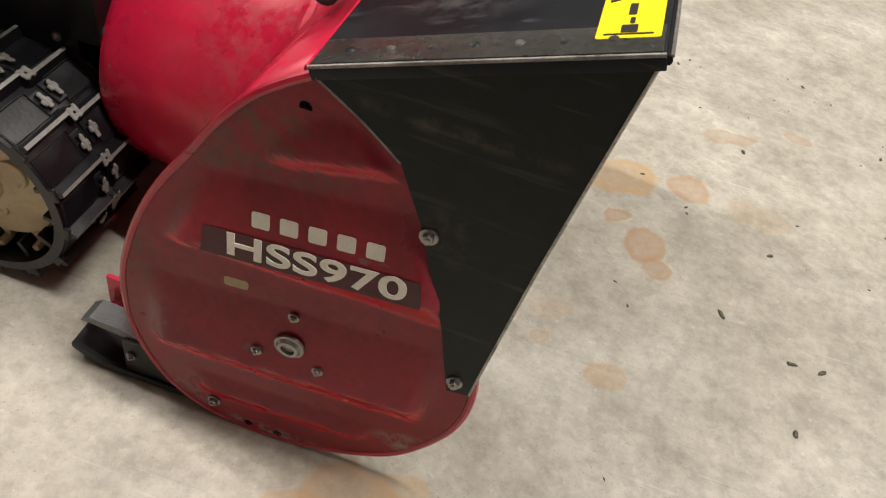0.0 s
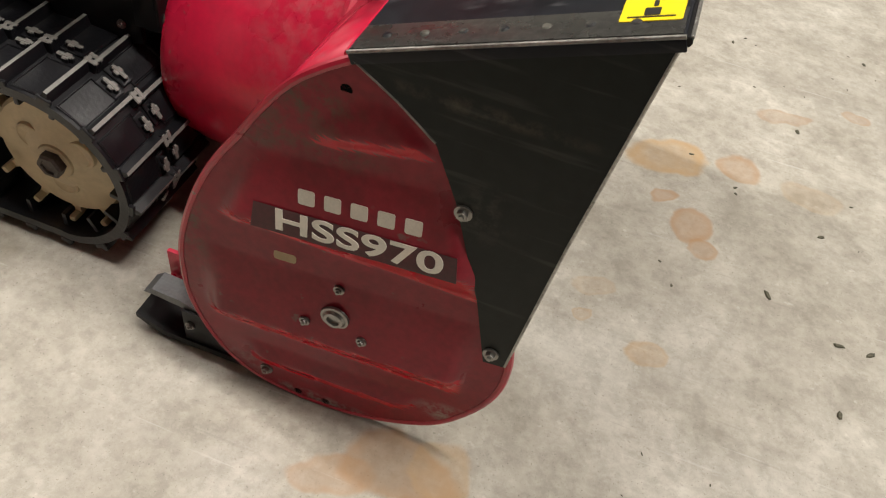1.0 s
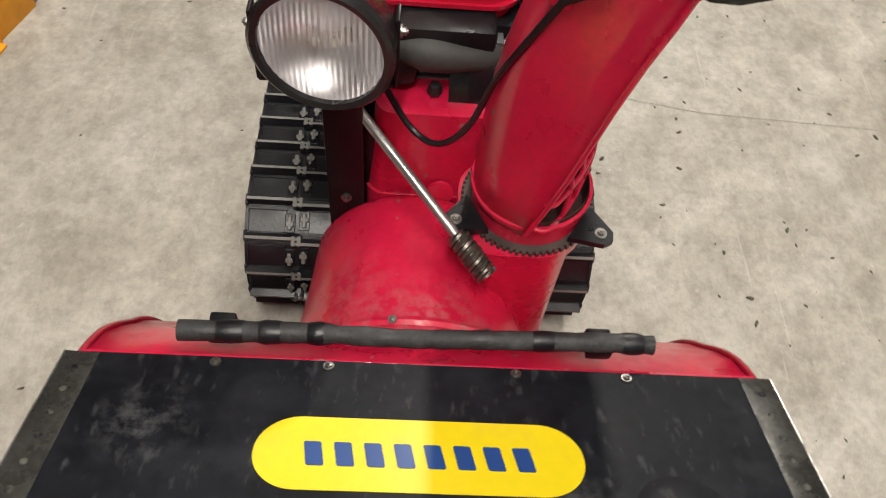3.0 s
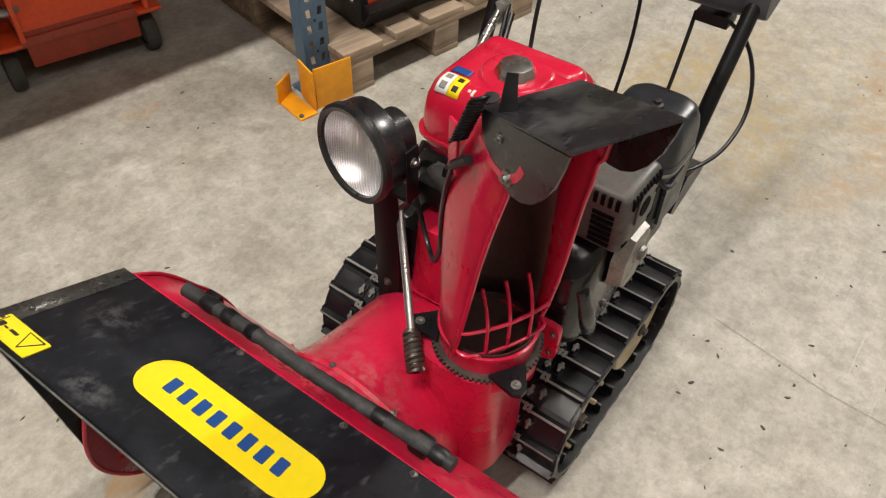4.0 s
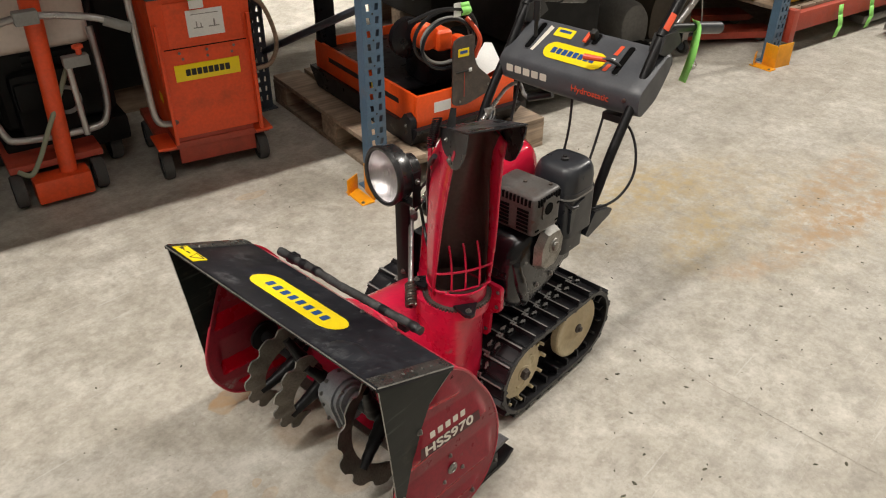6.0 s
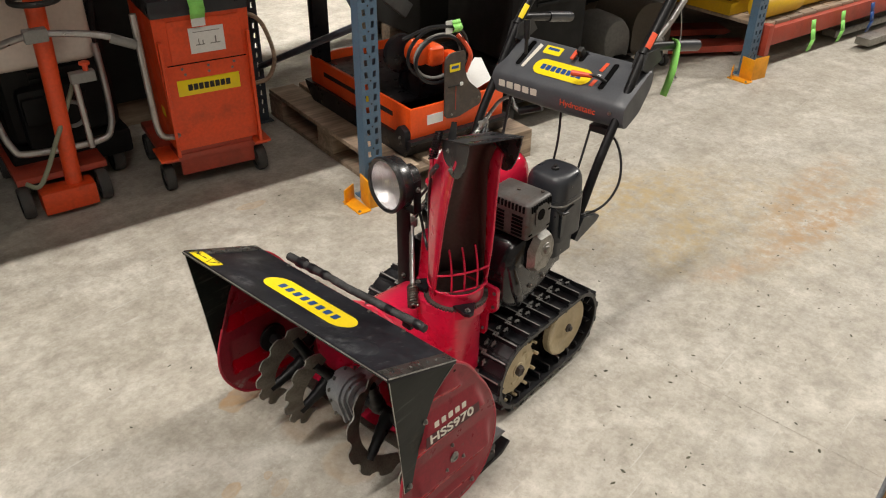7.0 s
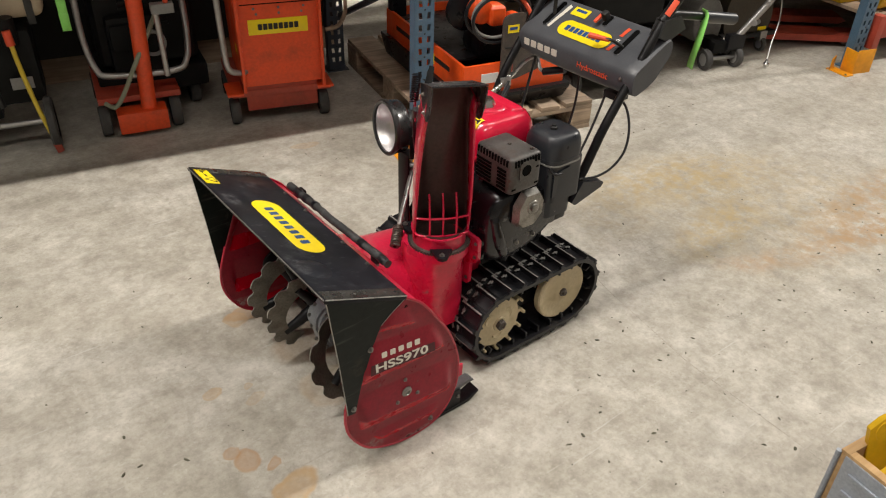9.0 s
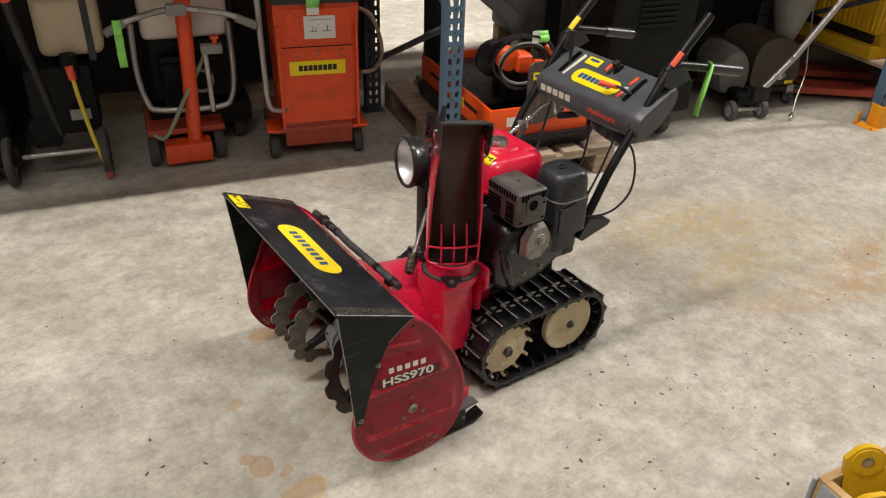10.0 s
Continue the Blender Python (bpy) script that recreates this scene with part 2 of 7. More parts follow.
M_rackdark = surface("dark_rack_paint", (0.035, 0.045, 0.06), 0.5, 0.0, 0.15, 12, 0.05, (0.09, 0.08, 0.07), 0.4, 8)
M_guard = surface("yellow_guard_paint", (0.80, 0.33, 0.008), 0.45, 0.0, 0.08, 12, 0.06, (0.28, 0.15, 0.05), 0.4, 12)
M_orange = surface("orange_machine_paint", (0.74, 0.078, 0.017), 0.45, 0.0, 0.10, 10, 0.05, (0.20, 0.05, 0.025), 0.4, 8)
M_bright = surface("bright_orange_paint", (0.80, 0.088, 0.010), 0.42, 0.0, 0.08, 10, 0.04, (0.25, 0.09, 0.03), 0.3, 8)
M_brick = surface("dull_red_paint", (0.38, 0.055, 0.030), 0.5, 0.0, 0.12, 10, 0.06, (0.12, 0.05, 0.035), 0.5, 8)
M_steel = surface("galvanised_tube", (0.40, 0.39, 0.38), 0.36, 0.85, 0.12, 20, 0.03, (0.16, 0.13, 0.11), 0.3, 14)
M_grey = surface("grey_plastic", (0.22, 0.215, 0.205), 0.55, 0.0, 0.10, 14, 0.05, (0.10, 0.095, 0.085), 0.35, 8)
M_tank = surface("beige_tank_plastic", (0.60, 0.53, 0.47), 0.5, 0.0, 0.06, 8, 0.03, (0.26, 0.21, 0.17), 0.35, 5)
M_beige = surface("yellowed_tank_plastic", (0.44, 0.36, 0.25), 0.5, 0.0, 0.06, 8, 0.03, (0.22, 0.17, 0.12), 0.35, 5)
M_tyre = surface("grey_tyre", (0.050, 0.048, 0.046), 0.7, 0.0, 0.15, 20, 0.12, (0.13, 0.12, 0.11), 0.5, 12)
M_green = surface("green_tape", (0.28, 0.72, 0.15), 0.5, 0.0, 0.08, 20, 0.0)
M_hose = surface("yellow_hose", (0.62, 0.46, 0.04), 0.45, 0.0, 0.08, 20, 0.02)
M_mat = surface("yellow_plastic", (0.62, 0.37, 0.008), 0.5, 0.0, 0.08, 10, 0.04, (0.4, 0.25, 0.05), 0.3, 6)
M_wall = surface("grey_wall_paint", (0.22, 0.215, 0.20), 0.8, 0.0, 0.06, 3, 0.05)
M_ceiling = surface("ceiling_sheet", (0.20, 0.20, 0.195), 0.7, 0.0, 0.06, 3, 0.05)
M_lens_back = surface("reflector", (0.86, 0.83, 0.84), 0.34, 1.0, 0.03, 10, 0.0)
M_rim = surface("headlight_black", (0.014, 0.014, 0.015), 0.30, 0.0, 0.15, 20, 0.03, coat=0.2)
M_box = surface("galvanised_hinge", (0.33, 0.36, 0.41), 0.4, 0.5, 0.15, 18, 0.05)


def glass(name):
    """Ribbed headlight glass."""
    mat = bpy.data.materials.new(name)
    mat.use_nodes = True
    nodes, link = links(mat)
    bsdf = nodes["Principled BSDF"]
    bsdf.inputs["Transmission Weight"].default_value = 1.0
    bsdf.inputs["Roughness"].default_value = 0.08
    bsdf.inputs["IOR"].default_value = 1.45
    co, wave, bump = nodes.new("ShaderNodeTexCoord"), nodes.new("ShaderNodeTexWave"), nodes.new("ShaderNodeBump")
    wave.bands_direction = "Y"
    wave.inputs["Scale"].default_value = 52
    bump.inputs["Strength"].default_value, bump.inputs["Distance"].default_value = 1.0, 0.004
    link.new(co.outputs["Object"], wave.inputs["Vector"])
    link.new(wave.outputs["Fac"], bump.inputs["Height"])
    link.new(bump.outputs["Normal"], bsdf.inputs["Normal"])
    return mat


M_glass = glass("headlight_glass")


def wood(name, base, dark):
    mat = bpy.data.materials.new(name)
    mat.use_nodes = True
    nodes, link = links(mat)
    bsdf = nodes["Principled BSDF"]
    bsdf.inputs["Roughness"].default_value = 0.8
    co, mp, info = nodes.new("ShaderNodeTexCoord"), nodes.new("ShaderNodeMapping"), nodes.new("ShaderNodeObjectInfo")
    mp.inputs["Scale"].default_value = (4, 60, 60)
    link.new(co.outputs["Object"], mp.inputs["Vector"])
    n1, n2 = nodes.new("ShaderNodeTexNoise"), nodes.new("ShaderNodeTexNoise")
    n1.inputs["Scale"].default_value, n1.inputs["Detail"].default_value = 1.0, 6
    n2.inputs["Scale"].default_value, n2.inputs["Detail"].default_value = 7.0, 5
    link.new(mp.outputs[0], n1.inputs["Vector"])
    link.new(co.outputs["Object"], n2.inputs["Vector"])
    mix = nodes.new("ShaderNodeMix")
    mix.data_type = "RGBA"
    mix.inputs["A"].default_value, mix.inputs["B"].default_value = (*dark, 1), (*base, 1)
    add = nodes.new("ShaderNodeMath")
    add.operation = "MULTIPLY"
    link.new(n1.outputs["Fac"], add.inputs[0])
    link.new(n2.outputs["Fac"], add.inputs[1])
    rng = nodes.new("ShaderNodeMapRange")
    rng.inputs["From Min"].default_value, rng.inputs["From Max"].default_value = 0.12, 0.38
    link.new(add.outputs[0], rng.inputs["Value"])
    link.new(rng.outputs[0], mix.inputs["Factor"])
    hsv = nodes.new("ShaderNodeHueSaturation")
    vr = nodes.new("ShaderNodeMapRange")
    vr.inputs["To Min"].default_value, vr.inputs["To Max"].default_value = 0.75, 1.2
    link.new(info.outputs["Random"], vr.inputs["Value"])
    link.new(vr.outputs[0], hsv.inputs["Value"])
    link.new(mix.outputs["Result"], hsv.inputs["Color"])
    link.new(hsv.outputs[0], bsdf.inputs["Base Color"])
    b = nodes.new("ShaderNodeBump")
    b.inputs["Strength"].default_value, b.inputs["Distance"].default_value = 0.3, 0.003
    link.new(n1.outputs["Fac"], b.inputs["Height"])
    link.new(b.outputs["Normal"], bsdf.inputs["Normal"])
    return mat


M_wood = wood("pallet_wood", (0.40, 0.30, 0.21), (0.17, 0.125, 0.09))
M_newwood = wood("crate_wood", (0.60, 0.40, 0.20), (0.36, 0.21, 0.09))

# stains on the floor: x, y, radius along, radius across, turn in degrees, strength, colour
TAN, RUST, OCHRE, DARKER = (0.42, 0.27, 0.125), (0.36, 0.215, 0.11), (0.40, 0.295, 0.135), (0.20, 0.18, 0.15)
STAINS = [
    (-0.315, -0.325, 0.075, 0.052, 20, 0.85, TAN), (-0.435, -0.350, 0.040, 0.034, 0, 0.75, RUST),
    (-0.372, -0.160, 0.042, 0.030, 60, 0.8, RUST), (-0.318, -0.208, 0.026, 0.020, 30, 0.7, RUST), (-0.390, -0.118, 0.024, 0.020, 0, 0.7, RUST),
    (-0.345, 0.118, 0.028, 0.022, 0, 0.55, TAN), (-0.250, 0.085, 0.014, 0.012, 0, 0.5, TAN), (-0.245, 0.025, 0.030, 0.022, 10, 0.3, TAN),
    (-0.095, 0.400, 0.070, 0.040, 5, 0.7, RUST), (-0.030, 0.425, 0.050, 0.026, 10, 0.55, RUST), (-0.140, 0.385, 0.035, 0.040, 0, 0.5, TAN),
    (-0.505, -0.545, 0.060, 0.022, 25, 0.5, RUST), (-0.640, -0.620, 0.030, 0.020, 0, 0.5, RUST), (-0.560, -0.330, 0.050, 0.035, 0, 0.25, TAN),
    (2.15, -0.58, 0.75, 0.12, -10, 1.0, RUST), (2.35, -0.43, 0.70, 0.14, 0, 0.8, RUST), (1.53, -0.42, 0.22, 0.07, -20, 0.6, RUST), (1.62, -0.20, 0.38, 0.15, 10, 0.8, OCHRE),
    (1.80, 0.15, 0.60, 0.26, -15, 0.85, OCHRE), (2.0, -0.15, 0.70, 0.40, 0, 0.30, OCHRE), (1.35, 0.1, 0.30, 0.24, 0, 0.28, OCHRE), (2.2, -0.5, 1.0, 0.45, -8, 0.25, OCHRE),
    (0.65, 1.33, 0.07, 0.03, -10, 0.4, TAN), (0.02, 0.15, 0.16, 0.10, 0, 0.3, RUST), (-0.05, -0.05, 0.10, 0.08, 0, 0.3, TAN),
    (0.55, 0.75, 0.35, 0.16, 15, 0.22, DARKER), (0.95, 0.45, 0.25, 0.20, 0, 0.18, DARKER), (1.1, -0.25, 0.30, 0.16, 30, 0.22, DARKER),
    (-0.60, 0.65, 0.12, 0.06, 0, 0.20, DARKER), (-0.9, 0.2, 0.3, 0.2, 0, 0.15, DARKER),
]


def concrete(name):
    mat = bpy.data.materials.new(name)
    mat.use_nodes = True
    nodes, link = links(mat)
    bsdf = nodes["Principled BSDF"]
    geo = nodes.new("ShaderNodeNewGeometry")
    pos = geo.outputs["Position"]

    def fbm(scale, detail, rough=0.6):
        n = nodes.new("ShaderNodeTexNoise")
        n.inputs["Scale"].default_value, n.inputs["Detail"].default_value, n.inputs["Roughness"].default_value = scale, detail, rough
        link.new(pos, n.inputs["Vector"])
        return n

    def ramp(socket, stops):
        r = nodes.new("ShaderNodeValToRGB")
        el = r.color_ramp.elements
        while len(el) < len(stops):
            el.new(0.5)
        for e, (p, c) in zip(el, stops):
            e.position, e.color = p, (*c, 1)
        link.new(socket, r.inputs[0])
        return r.outputs[0]

    def blend(a, b, fac, kind="MIX"):
        m = nodes.new("ShaderNodeMix")
        m.data_type, m.blend_type = "RGBA", kind
        if isinstance(fac, float):
            m.inputs["Factor"].default_value = fac
        else:
            link.new(fac, m.inputs["Factor"])
        link.new(a, m.inputs["A"])
        if isinstance(b, tuple):
            m.inputs["B"].default_value = (*b, 1)
        else:
            link.new(b, m.inputs["B"])
        return m.outputs["Result"]

    big, mid, fine, speck = fbm(1.3, 5), fbm(5.5, 10, 0.66), fbm(70, 5), fbm(260, 2)
    col = ramp(mid.outputs["Fac"], [(0.30, (0.375, 0.35, 0.30)), (0.48, (0.445, 0.418, 0.368)), (0.62, (0.50, 0.474, 0.422)), (0.74, (0.58, 0.555, 0.508))])
    col = blend(col, ramp(big.outputs["Fac"], [(0.35, (0.82, 0.81, 0.78)), (0.65, (1.0, 1.0, 1.0))]), 0.8, "MULTIPLY")
    col = blend(col, ramp(fine.outputs["Fac"], [(0.32, (0.78, 0.77, 0.76)), (0.58, (1.0, 1.0, 1.0))]), 0.55, "MULTIPLY")
    col = blend(col, ramp(speck.outputs["Fac"], [(0.28, (0.45, 0.43, 0.40)), (0.36, (1.0, 1.0, 1.0))]), 0.6, "MULTIPLY")
    for turn, tint, lo in ((0.5, (0.62, 0.61, 0.58), 0.66), (-0.35, (0.27, 0.245, 0.21), 0.66)):
        mp, n = nodes.new("ShaderNodeMapping"), nodes.new("ShaderNodeTexNoise")
        mp.inputs["Scale"].default_value, mp.inputs["Rotation"].default_value = (1.0, 2.6, 1), (0, 0, turn)
        n.inputs["Scale"].default_value, n.inputs["Detail"].default_value = 2.2, 6
        link.new(pos, mp.inputs["Vector"])
        link.new(mp.outputs[0], n.inputs["Vector"])
        cutm = nodes.new("ShaderNodeMapRange")
        cutm.inputs["From Min"].default_value, cutm.inputs["From Max"].default_value, cutm.inputs["To Max"].default_value = lo - 0.12, lo + 0.10, 0.25
        link.new(n.outputs["Fac"], cutm.inputs["Value"])
        col = blend(col, tint, cutm.outputs[0])
    worn, scuffs = fbm(3.1, 9, 0.72), fbm(11, 9, 0.75)
    col = blend(col, ramp(worn.outputs["Fac"], [(0.50, (0.86, 0.85, 0.83)), (0.56, (1.0, 1.0, 1.0)), (0.63, (1.12, 1.12, 1.12))]), 0.55, "MULTIPLY")
    col = blend(col, ramp(scuffs.outputs["Fac"], [(0.40, (0.86, 0.85, 0.84)), (0.50, (1.0, 1.0, 1.0)), (0.66, (1.14, 1.14, 1.14))]), 0.65, "MULTIPLY")
    mottle, fleck = fbm(27, 6, 0.8), fbm(52, 3, 0.5)
    col = blend(col, ramp(mottle.outputs["Fac"], [(0.44, (0.90, 0.895, 0.885)), (0.50, (1.0, 1.0, 1.0)), (0.58, (1.06, 1.06, 1.06))]), 0.95, "MULTIPLY")
    col = blend(col, ramp(fleck.outputs["Fac"], [(0.68, (0.0, 0.0, 0.0)), (0.73, (0.07, 0.07, 0.07))]), 1.0, "ADD")
    # fine pale scratches and darker scuff lines dragged over the slab
    for turn, stretch, tint, lo, most in ((0.35, (1.2, 30, 1), (0.66, 0.65, 0.62), 0.67, 0.26), (-0.9, (1.6, 34, 1), (0.64, 0.63, 0.60), 0.68, 0.24), (1.25, (1.4, 26, 1), (0.24, 0.22, 0.19), 0.68, 0.4)):
        mp, n = nodes.new("ShaderNodeMapping"), nodes.new("ShaderNodeTexNoise")
        mp.inputs["Scale"].default_value, mp.inputs["Rotation"].default_value = stretch, (0, 0, turn)
        n.inputs["Scale"].default_value, n.inputs["Detail"].default_value, n.inputs["Distortion"].default_value = 3.0, 4, 0.25
        link.new(pos, mp.inputs["Vector"])
        link.new(mp.outputs[0], n.inputs["Vector"])
        line = nodes.new("ShaderNodeMapRange")
        line.inputs["From Min"].default_value, line.inputs["From Max"].default_value, line.inputs["To Max"].default_value = lo, lo + 0.07, most
        link.new(n.outputs["Fac"], line.inputs["Value"])
        col = blend(col, tint, line.outputs[0])
    patch = fbm(16, 6, 0.7)
    warp = nodes.new("ShaderNodeTexNoise")
    warp.inputs["Scale"].default_value, warp.inputs["Detail"].default_value = 9, 4
    link.new(pos, warp.inputs["Vector"])
    shift = nodes.new("ShaderNodeVectorMath")
    shift.operation = "MULTIPLY_ADD"
    link.new(warp.outputs["Color"], shift.inputs[0])
    shift.inputs[1].default_value, shift.inputs[2].default_value = (0.07, 0.07, 0.0), (-0.035, -0.035, 0.0)
    moved = nodes.new("ShaderNodeVectorMath")
    link.new(pos, moved.inputs[0])
    link.new(shift.outputs[0], moved.inputs[1])
    for x, y, ra, rb, turn, strength, tint in STAINS:
        mp = nodes.new("ShaderNodeMapping")
        mp.vector_type = "TEXTURE"
        mp.inputs["Location"].default_value, mp.inputs["Rotation"].default_value = (x, y, 0), (0, 0, radians(turn))
        mp.inputs["Scale"].default_value = (ra, rb, 1000)
        link.new(moved.outputs[0], mp.inputs["Vector"])
        ln = nodes.new("ShaderNodeVectorMath")
        ln.operation = "LENGTH"
        link.new(mp.outputs[0], ln.inputs[0])
        soft = nodes.new("ShaderNodeMapRange")
        soft.interpolation_type = "SMOOTHSTEP"
        edge = 0.82 if ra < 0.2 and tint is not DARKER else 0.2
        soft.inputs["From Min"].default_value, soft.inputs["From Max"].default_value = edge, 1.06
        soft.inputs["To Min"].default_value, soft.inputs["To Max"].default_value = strength * 0.95, 0.0
        link.new(ln.outputs["Value"], soft.inputs["Value"])
        if edge < 0.5:
            broken = nodes.new("ShaderNodeMapRange")
            broken.inputs["From Min"].default_value, broken.inputs["From Max"].default_value = 0.38, 0.62
            link.new(patch.outputs["Fac"], broken.inputs["Value"])
            both = nodes.new("ShaderNodeMath")
            both.operation = "MULTIPLY"
            link.new(soft.outputs[0], both.inputs[0])
            link.new(broken.outputs[0], both.inputs[1])
            col = blend(col, tint, both.outputs[0])
        else:
            uneven = nodes.new("ShaderNodeMapRange")
            uneven.inputs["From Min"].default_value, uneven.inputs["From Max"].default_value = 0.30, 0.70
            uneven.inputs["To Min"].default_value, uneven.inputs["To Max"].default_value = 0.62, 1.2
            link.new(patch.outputs["Fac"], uneven.inputs["Value"])
            rim = nodes.new("ShaderNodeMapRange")
            rim.inputs["From Min"].default_value, rim.inputs["From Max"].default_value = 0.55, 0.95
            rim.inputs["To Min"].default_value, rim.inputs["To Max"].default_value = 0.72, 1.2
            link.new(ln.outputs["Value"], rim.inputs["Value"])
            both, body = nodes.new("ShaderNodeMath"), nodes.new("ShaderNodeMath")
            both.operation = body.operation = "MULTIPLY"
            link.new(soft.outputs[0], body.inputs[0])
            link.new(uneven.outputs[0], body.inputs[1])
            link.new(body.outputs[0], both.inputs[0])
            link.new(rim.outputs[0], both.inputs[1])
            col = blend(col, tint, both.outputs[0])
    link.new(col, bsdf.inputs["Base Color"])
    rr = nodes.new("ShaderNodeMapRange")
    rr.inputs["From Min"].default_value, rr.inputs["From Max"].default_value = 0.3, 0.7
    rr.inputs["To Min"].default_value, rr.inputs["To Max"].default_value = 0.50, 0.80
    link.new(mid.outputs["Fac"], rr.inputs["Value"])
    link.new(rr.outputs[0], bsdf.inputs["Roughness"])
    b = nodes.new("ShaderNodeBump")
    b.inputs["Strength"].default_value, b.inputs["Distance"].default_value = 0.25, 0.002
    link.new(fine.outputs["Fac"], b.inputs["Height"])
    link.new(b.outputs["Normal"], bsdf.inputs["Normal"])
    return mat


M_floor = concrete("concrete_floor")


# ---- mesh helpers ----
def mesh_of(name, bm, material, smooth=35):
    bmesh.ops.recalc_face_normals(bm, faces=bm.faces)
    data = bpy.data.meshes.new(name)
    bm.to_mesh(data)
    bm.free()
    data.materials.append(material)
    if smooth:
        data.polygons.foreach_set("use_smooth", [True] * len(data.polygons))
        data.set_sharp_from_angle(angle=radians(smooth))
    return data


def part(name, bm, material, parent=None, label="", smooth=35, at=None):
    """Links a bmesh as one mesh object under a thing or a part."""
    ob = new(name, mesh_of(name, bm, material, smooth))
    ob.parent = parent
    if at is not None:
        ob.matrix_basis = at
    return tagged(ob, label) if label else ob


def piece(name, data, parent, at):
    ob = new(name, data)
    ob.parent, ob.matrix_basis = parent, at
    return ob


def thing(name, label, category, at=None, group="", kind=""):
    ob = new(name)
    ob.empty_display_size = 0.1
    if at is not None:
        ob.matrix_basis = at
    return tagged(ob, label, category, group, kind)


def soften(bm, verts, width, seg=2, angle=25):
    es = {e for v in verts for e in v.link_edges if len(e.link_faces) == 2 and e.calc_face_angle(0) > radians(angle)}
    if width and es:
        bmesh.ops.bevel(bm, geom=list(es), offset=width, segments=seg, affect="EDGES", profile=0.6)


def box(bm, c, s, bev=0.0, m=None, seg=2):
    mat = Matrix.Translation(c) @ Matrix.Diagonal((s[0], s[1], s[2], 1))
    r = bmesh.ops.create_cube(bm, size=1, matrix=(m @ mat) if m is not None else mat)
    soften(bm, r["verts"], bev, seg)
    return bm


def aim(direction, at=(0, 0, 0)):
    """z along direction, set at a place."""
    return Matrix.Translation(at) @ Vector(direction).to_track_quat("Z", "Y").to_matrix().to_4x4()


def cyl(bm, p0, p1, r0, r1=None, n=24, bev=0.0):
    p0, p1 = Vector(p0), Vector(p1)
    d = p1 - p0
    r = bmesh.ops.create_cone(bm, cap_ends=True, segments=n, radius1=r0, radius2=r0 if r1 is None else r1, depth=d.length, matrix=aim(d, (p0 + p1) / 2))
    soften(bm, r["verts"], bev, 2, 50)
    return bm


def spun(bm, profile, m, n=32):
    """Turns a profile of (radius, height) round the z of m."""
    rings = []
    for r, h in profile:
        if r < 1e-5:
            rings.append([bm.verts.new(m @ Vector((0, 0, h)))])
        else:
            rings.append([bm.verts.new(m @ Vector((r * math.cos(2 * math.pi * k / n), r * math.sin(2 * math.pi * k / n), h))) for k in range(n)])
    for a, b in zip(rings, rings[1:]):
        for k in range(n):
            q = [a[k % len(a)], a[(k + 1) % len(a)], b[(k + 1) % len(b)], b[k % len(b)]]
            q = [v for i, v in enumerate(q) if v not in q[:i]]
            if len(q) > 2:
                bm.faces.new(q)
    return bm


def glide(pts, steps=6):
    """A smooth line through points."""
    p = [Vector(q) for q in pts]
    p = [2 * p[0] - p[1]] + p + [2 * p[-1] - p[-2]]
    out = []
    for a, b, c, d in zip(p, p[1:], p[2:], p[3:]):
        for k in range(steps):
            t = k / steps
            out.append(0.5 * (2 * b + (c - a) * t + (2 * a - 5 * b + 4 * c - d) * t * t + (3 * b - a - 3 * c + d) * t ** 3))
    return out + [p[-2]]


def tube(bm, pts, r, n=10, glides=True, steps=6):
    line = glide(pts, steps) if glides and len(pts) > 2 else [Vector(q) for q in pts]
    rings, up = [], None
    for k, p in enumerate(line):
        d = (line[min(k + 1, len(line) - 1)] - line[max(k - 1, 0)]).normalized()
        up = d.orthogonal().normalized() if up is None else (up - up.dot(d) * d).normalized()
        side = d.cross(up)
        rk = r[min(k * len(r) // len(line), len(r) - 1)] if isinstance(r, (list, tuple)) else r
        rings.append([bm.verts.new(p + rk * (math.cos(2 * math.pi * j / n) * up + math.sin(2 * math.pi * j / n) * side)) for j in range(n)])
    for a, b in zip(rings, rings[1:]):
        for j in range(n):
            bm.faces.new((a[j], a[(j + 1) % n], b[(j + 1) % n], b[j]))
    bm.faces.new(rings[0][::-1])
    bm.faces.new(rings[-1])
    return bm


def prism(bm, poly, lo, hi, m=None, bev=0.0, inset=0.0, seg=2):
    """A polygon in the xy of m between two heights; inset draws its top in."""
    m = m or Matrix()
    n = len(poly)
    cx, cy = sum(p[0] for p in poly) / n, sum(p[1] for p in poly) / n
    low = [bm.verts.new(m @ Vector((x, y, lo))) for x, y in poly]
    high = []
    for x, y in poly:
        f = math.hypot(x - cx, y - cy)
        k = (f - inset) / f if inset else 1
        high.append(bm.verts.new(m @ Vector((cx + (x - cx) * k, cy + (y - cy) * k, hi))))
    bm.faces.new(low[::-1])
    bm.faces.new(high)
    for k in range(n):
        bm.faces.new((low[k], low[(k + 1) % n], high[(k + 1) % n], high[k]))
    soften(bm, low + high, bev, seg)
    return bm


def loft(bm, rings):
    """A closed skin through rings of points of one count, with both ends capped."""
    vs = [[bm.verts.new(p) for p in ring] for ring in rings]
    for a, b in zip(vs, vs[1:]):
        for k in range(len(a)):
            j = (k + 1) % len(a)
            bm.faces.new((a[k], a[j], b[j], b[k]))
    bm.faces.new(vs[0][::-1])
    bm.faces.new(vs[-1])
    return bm


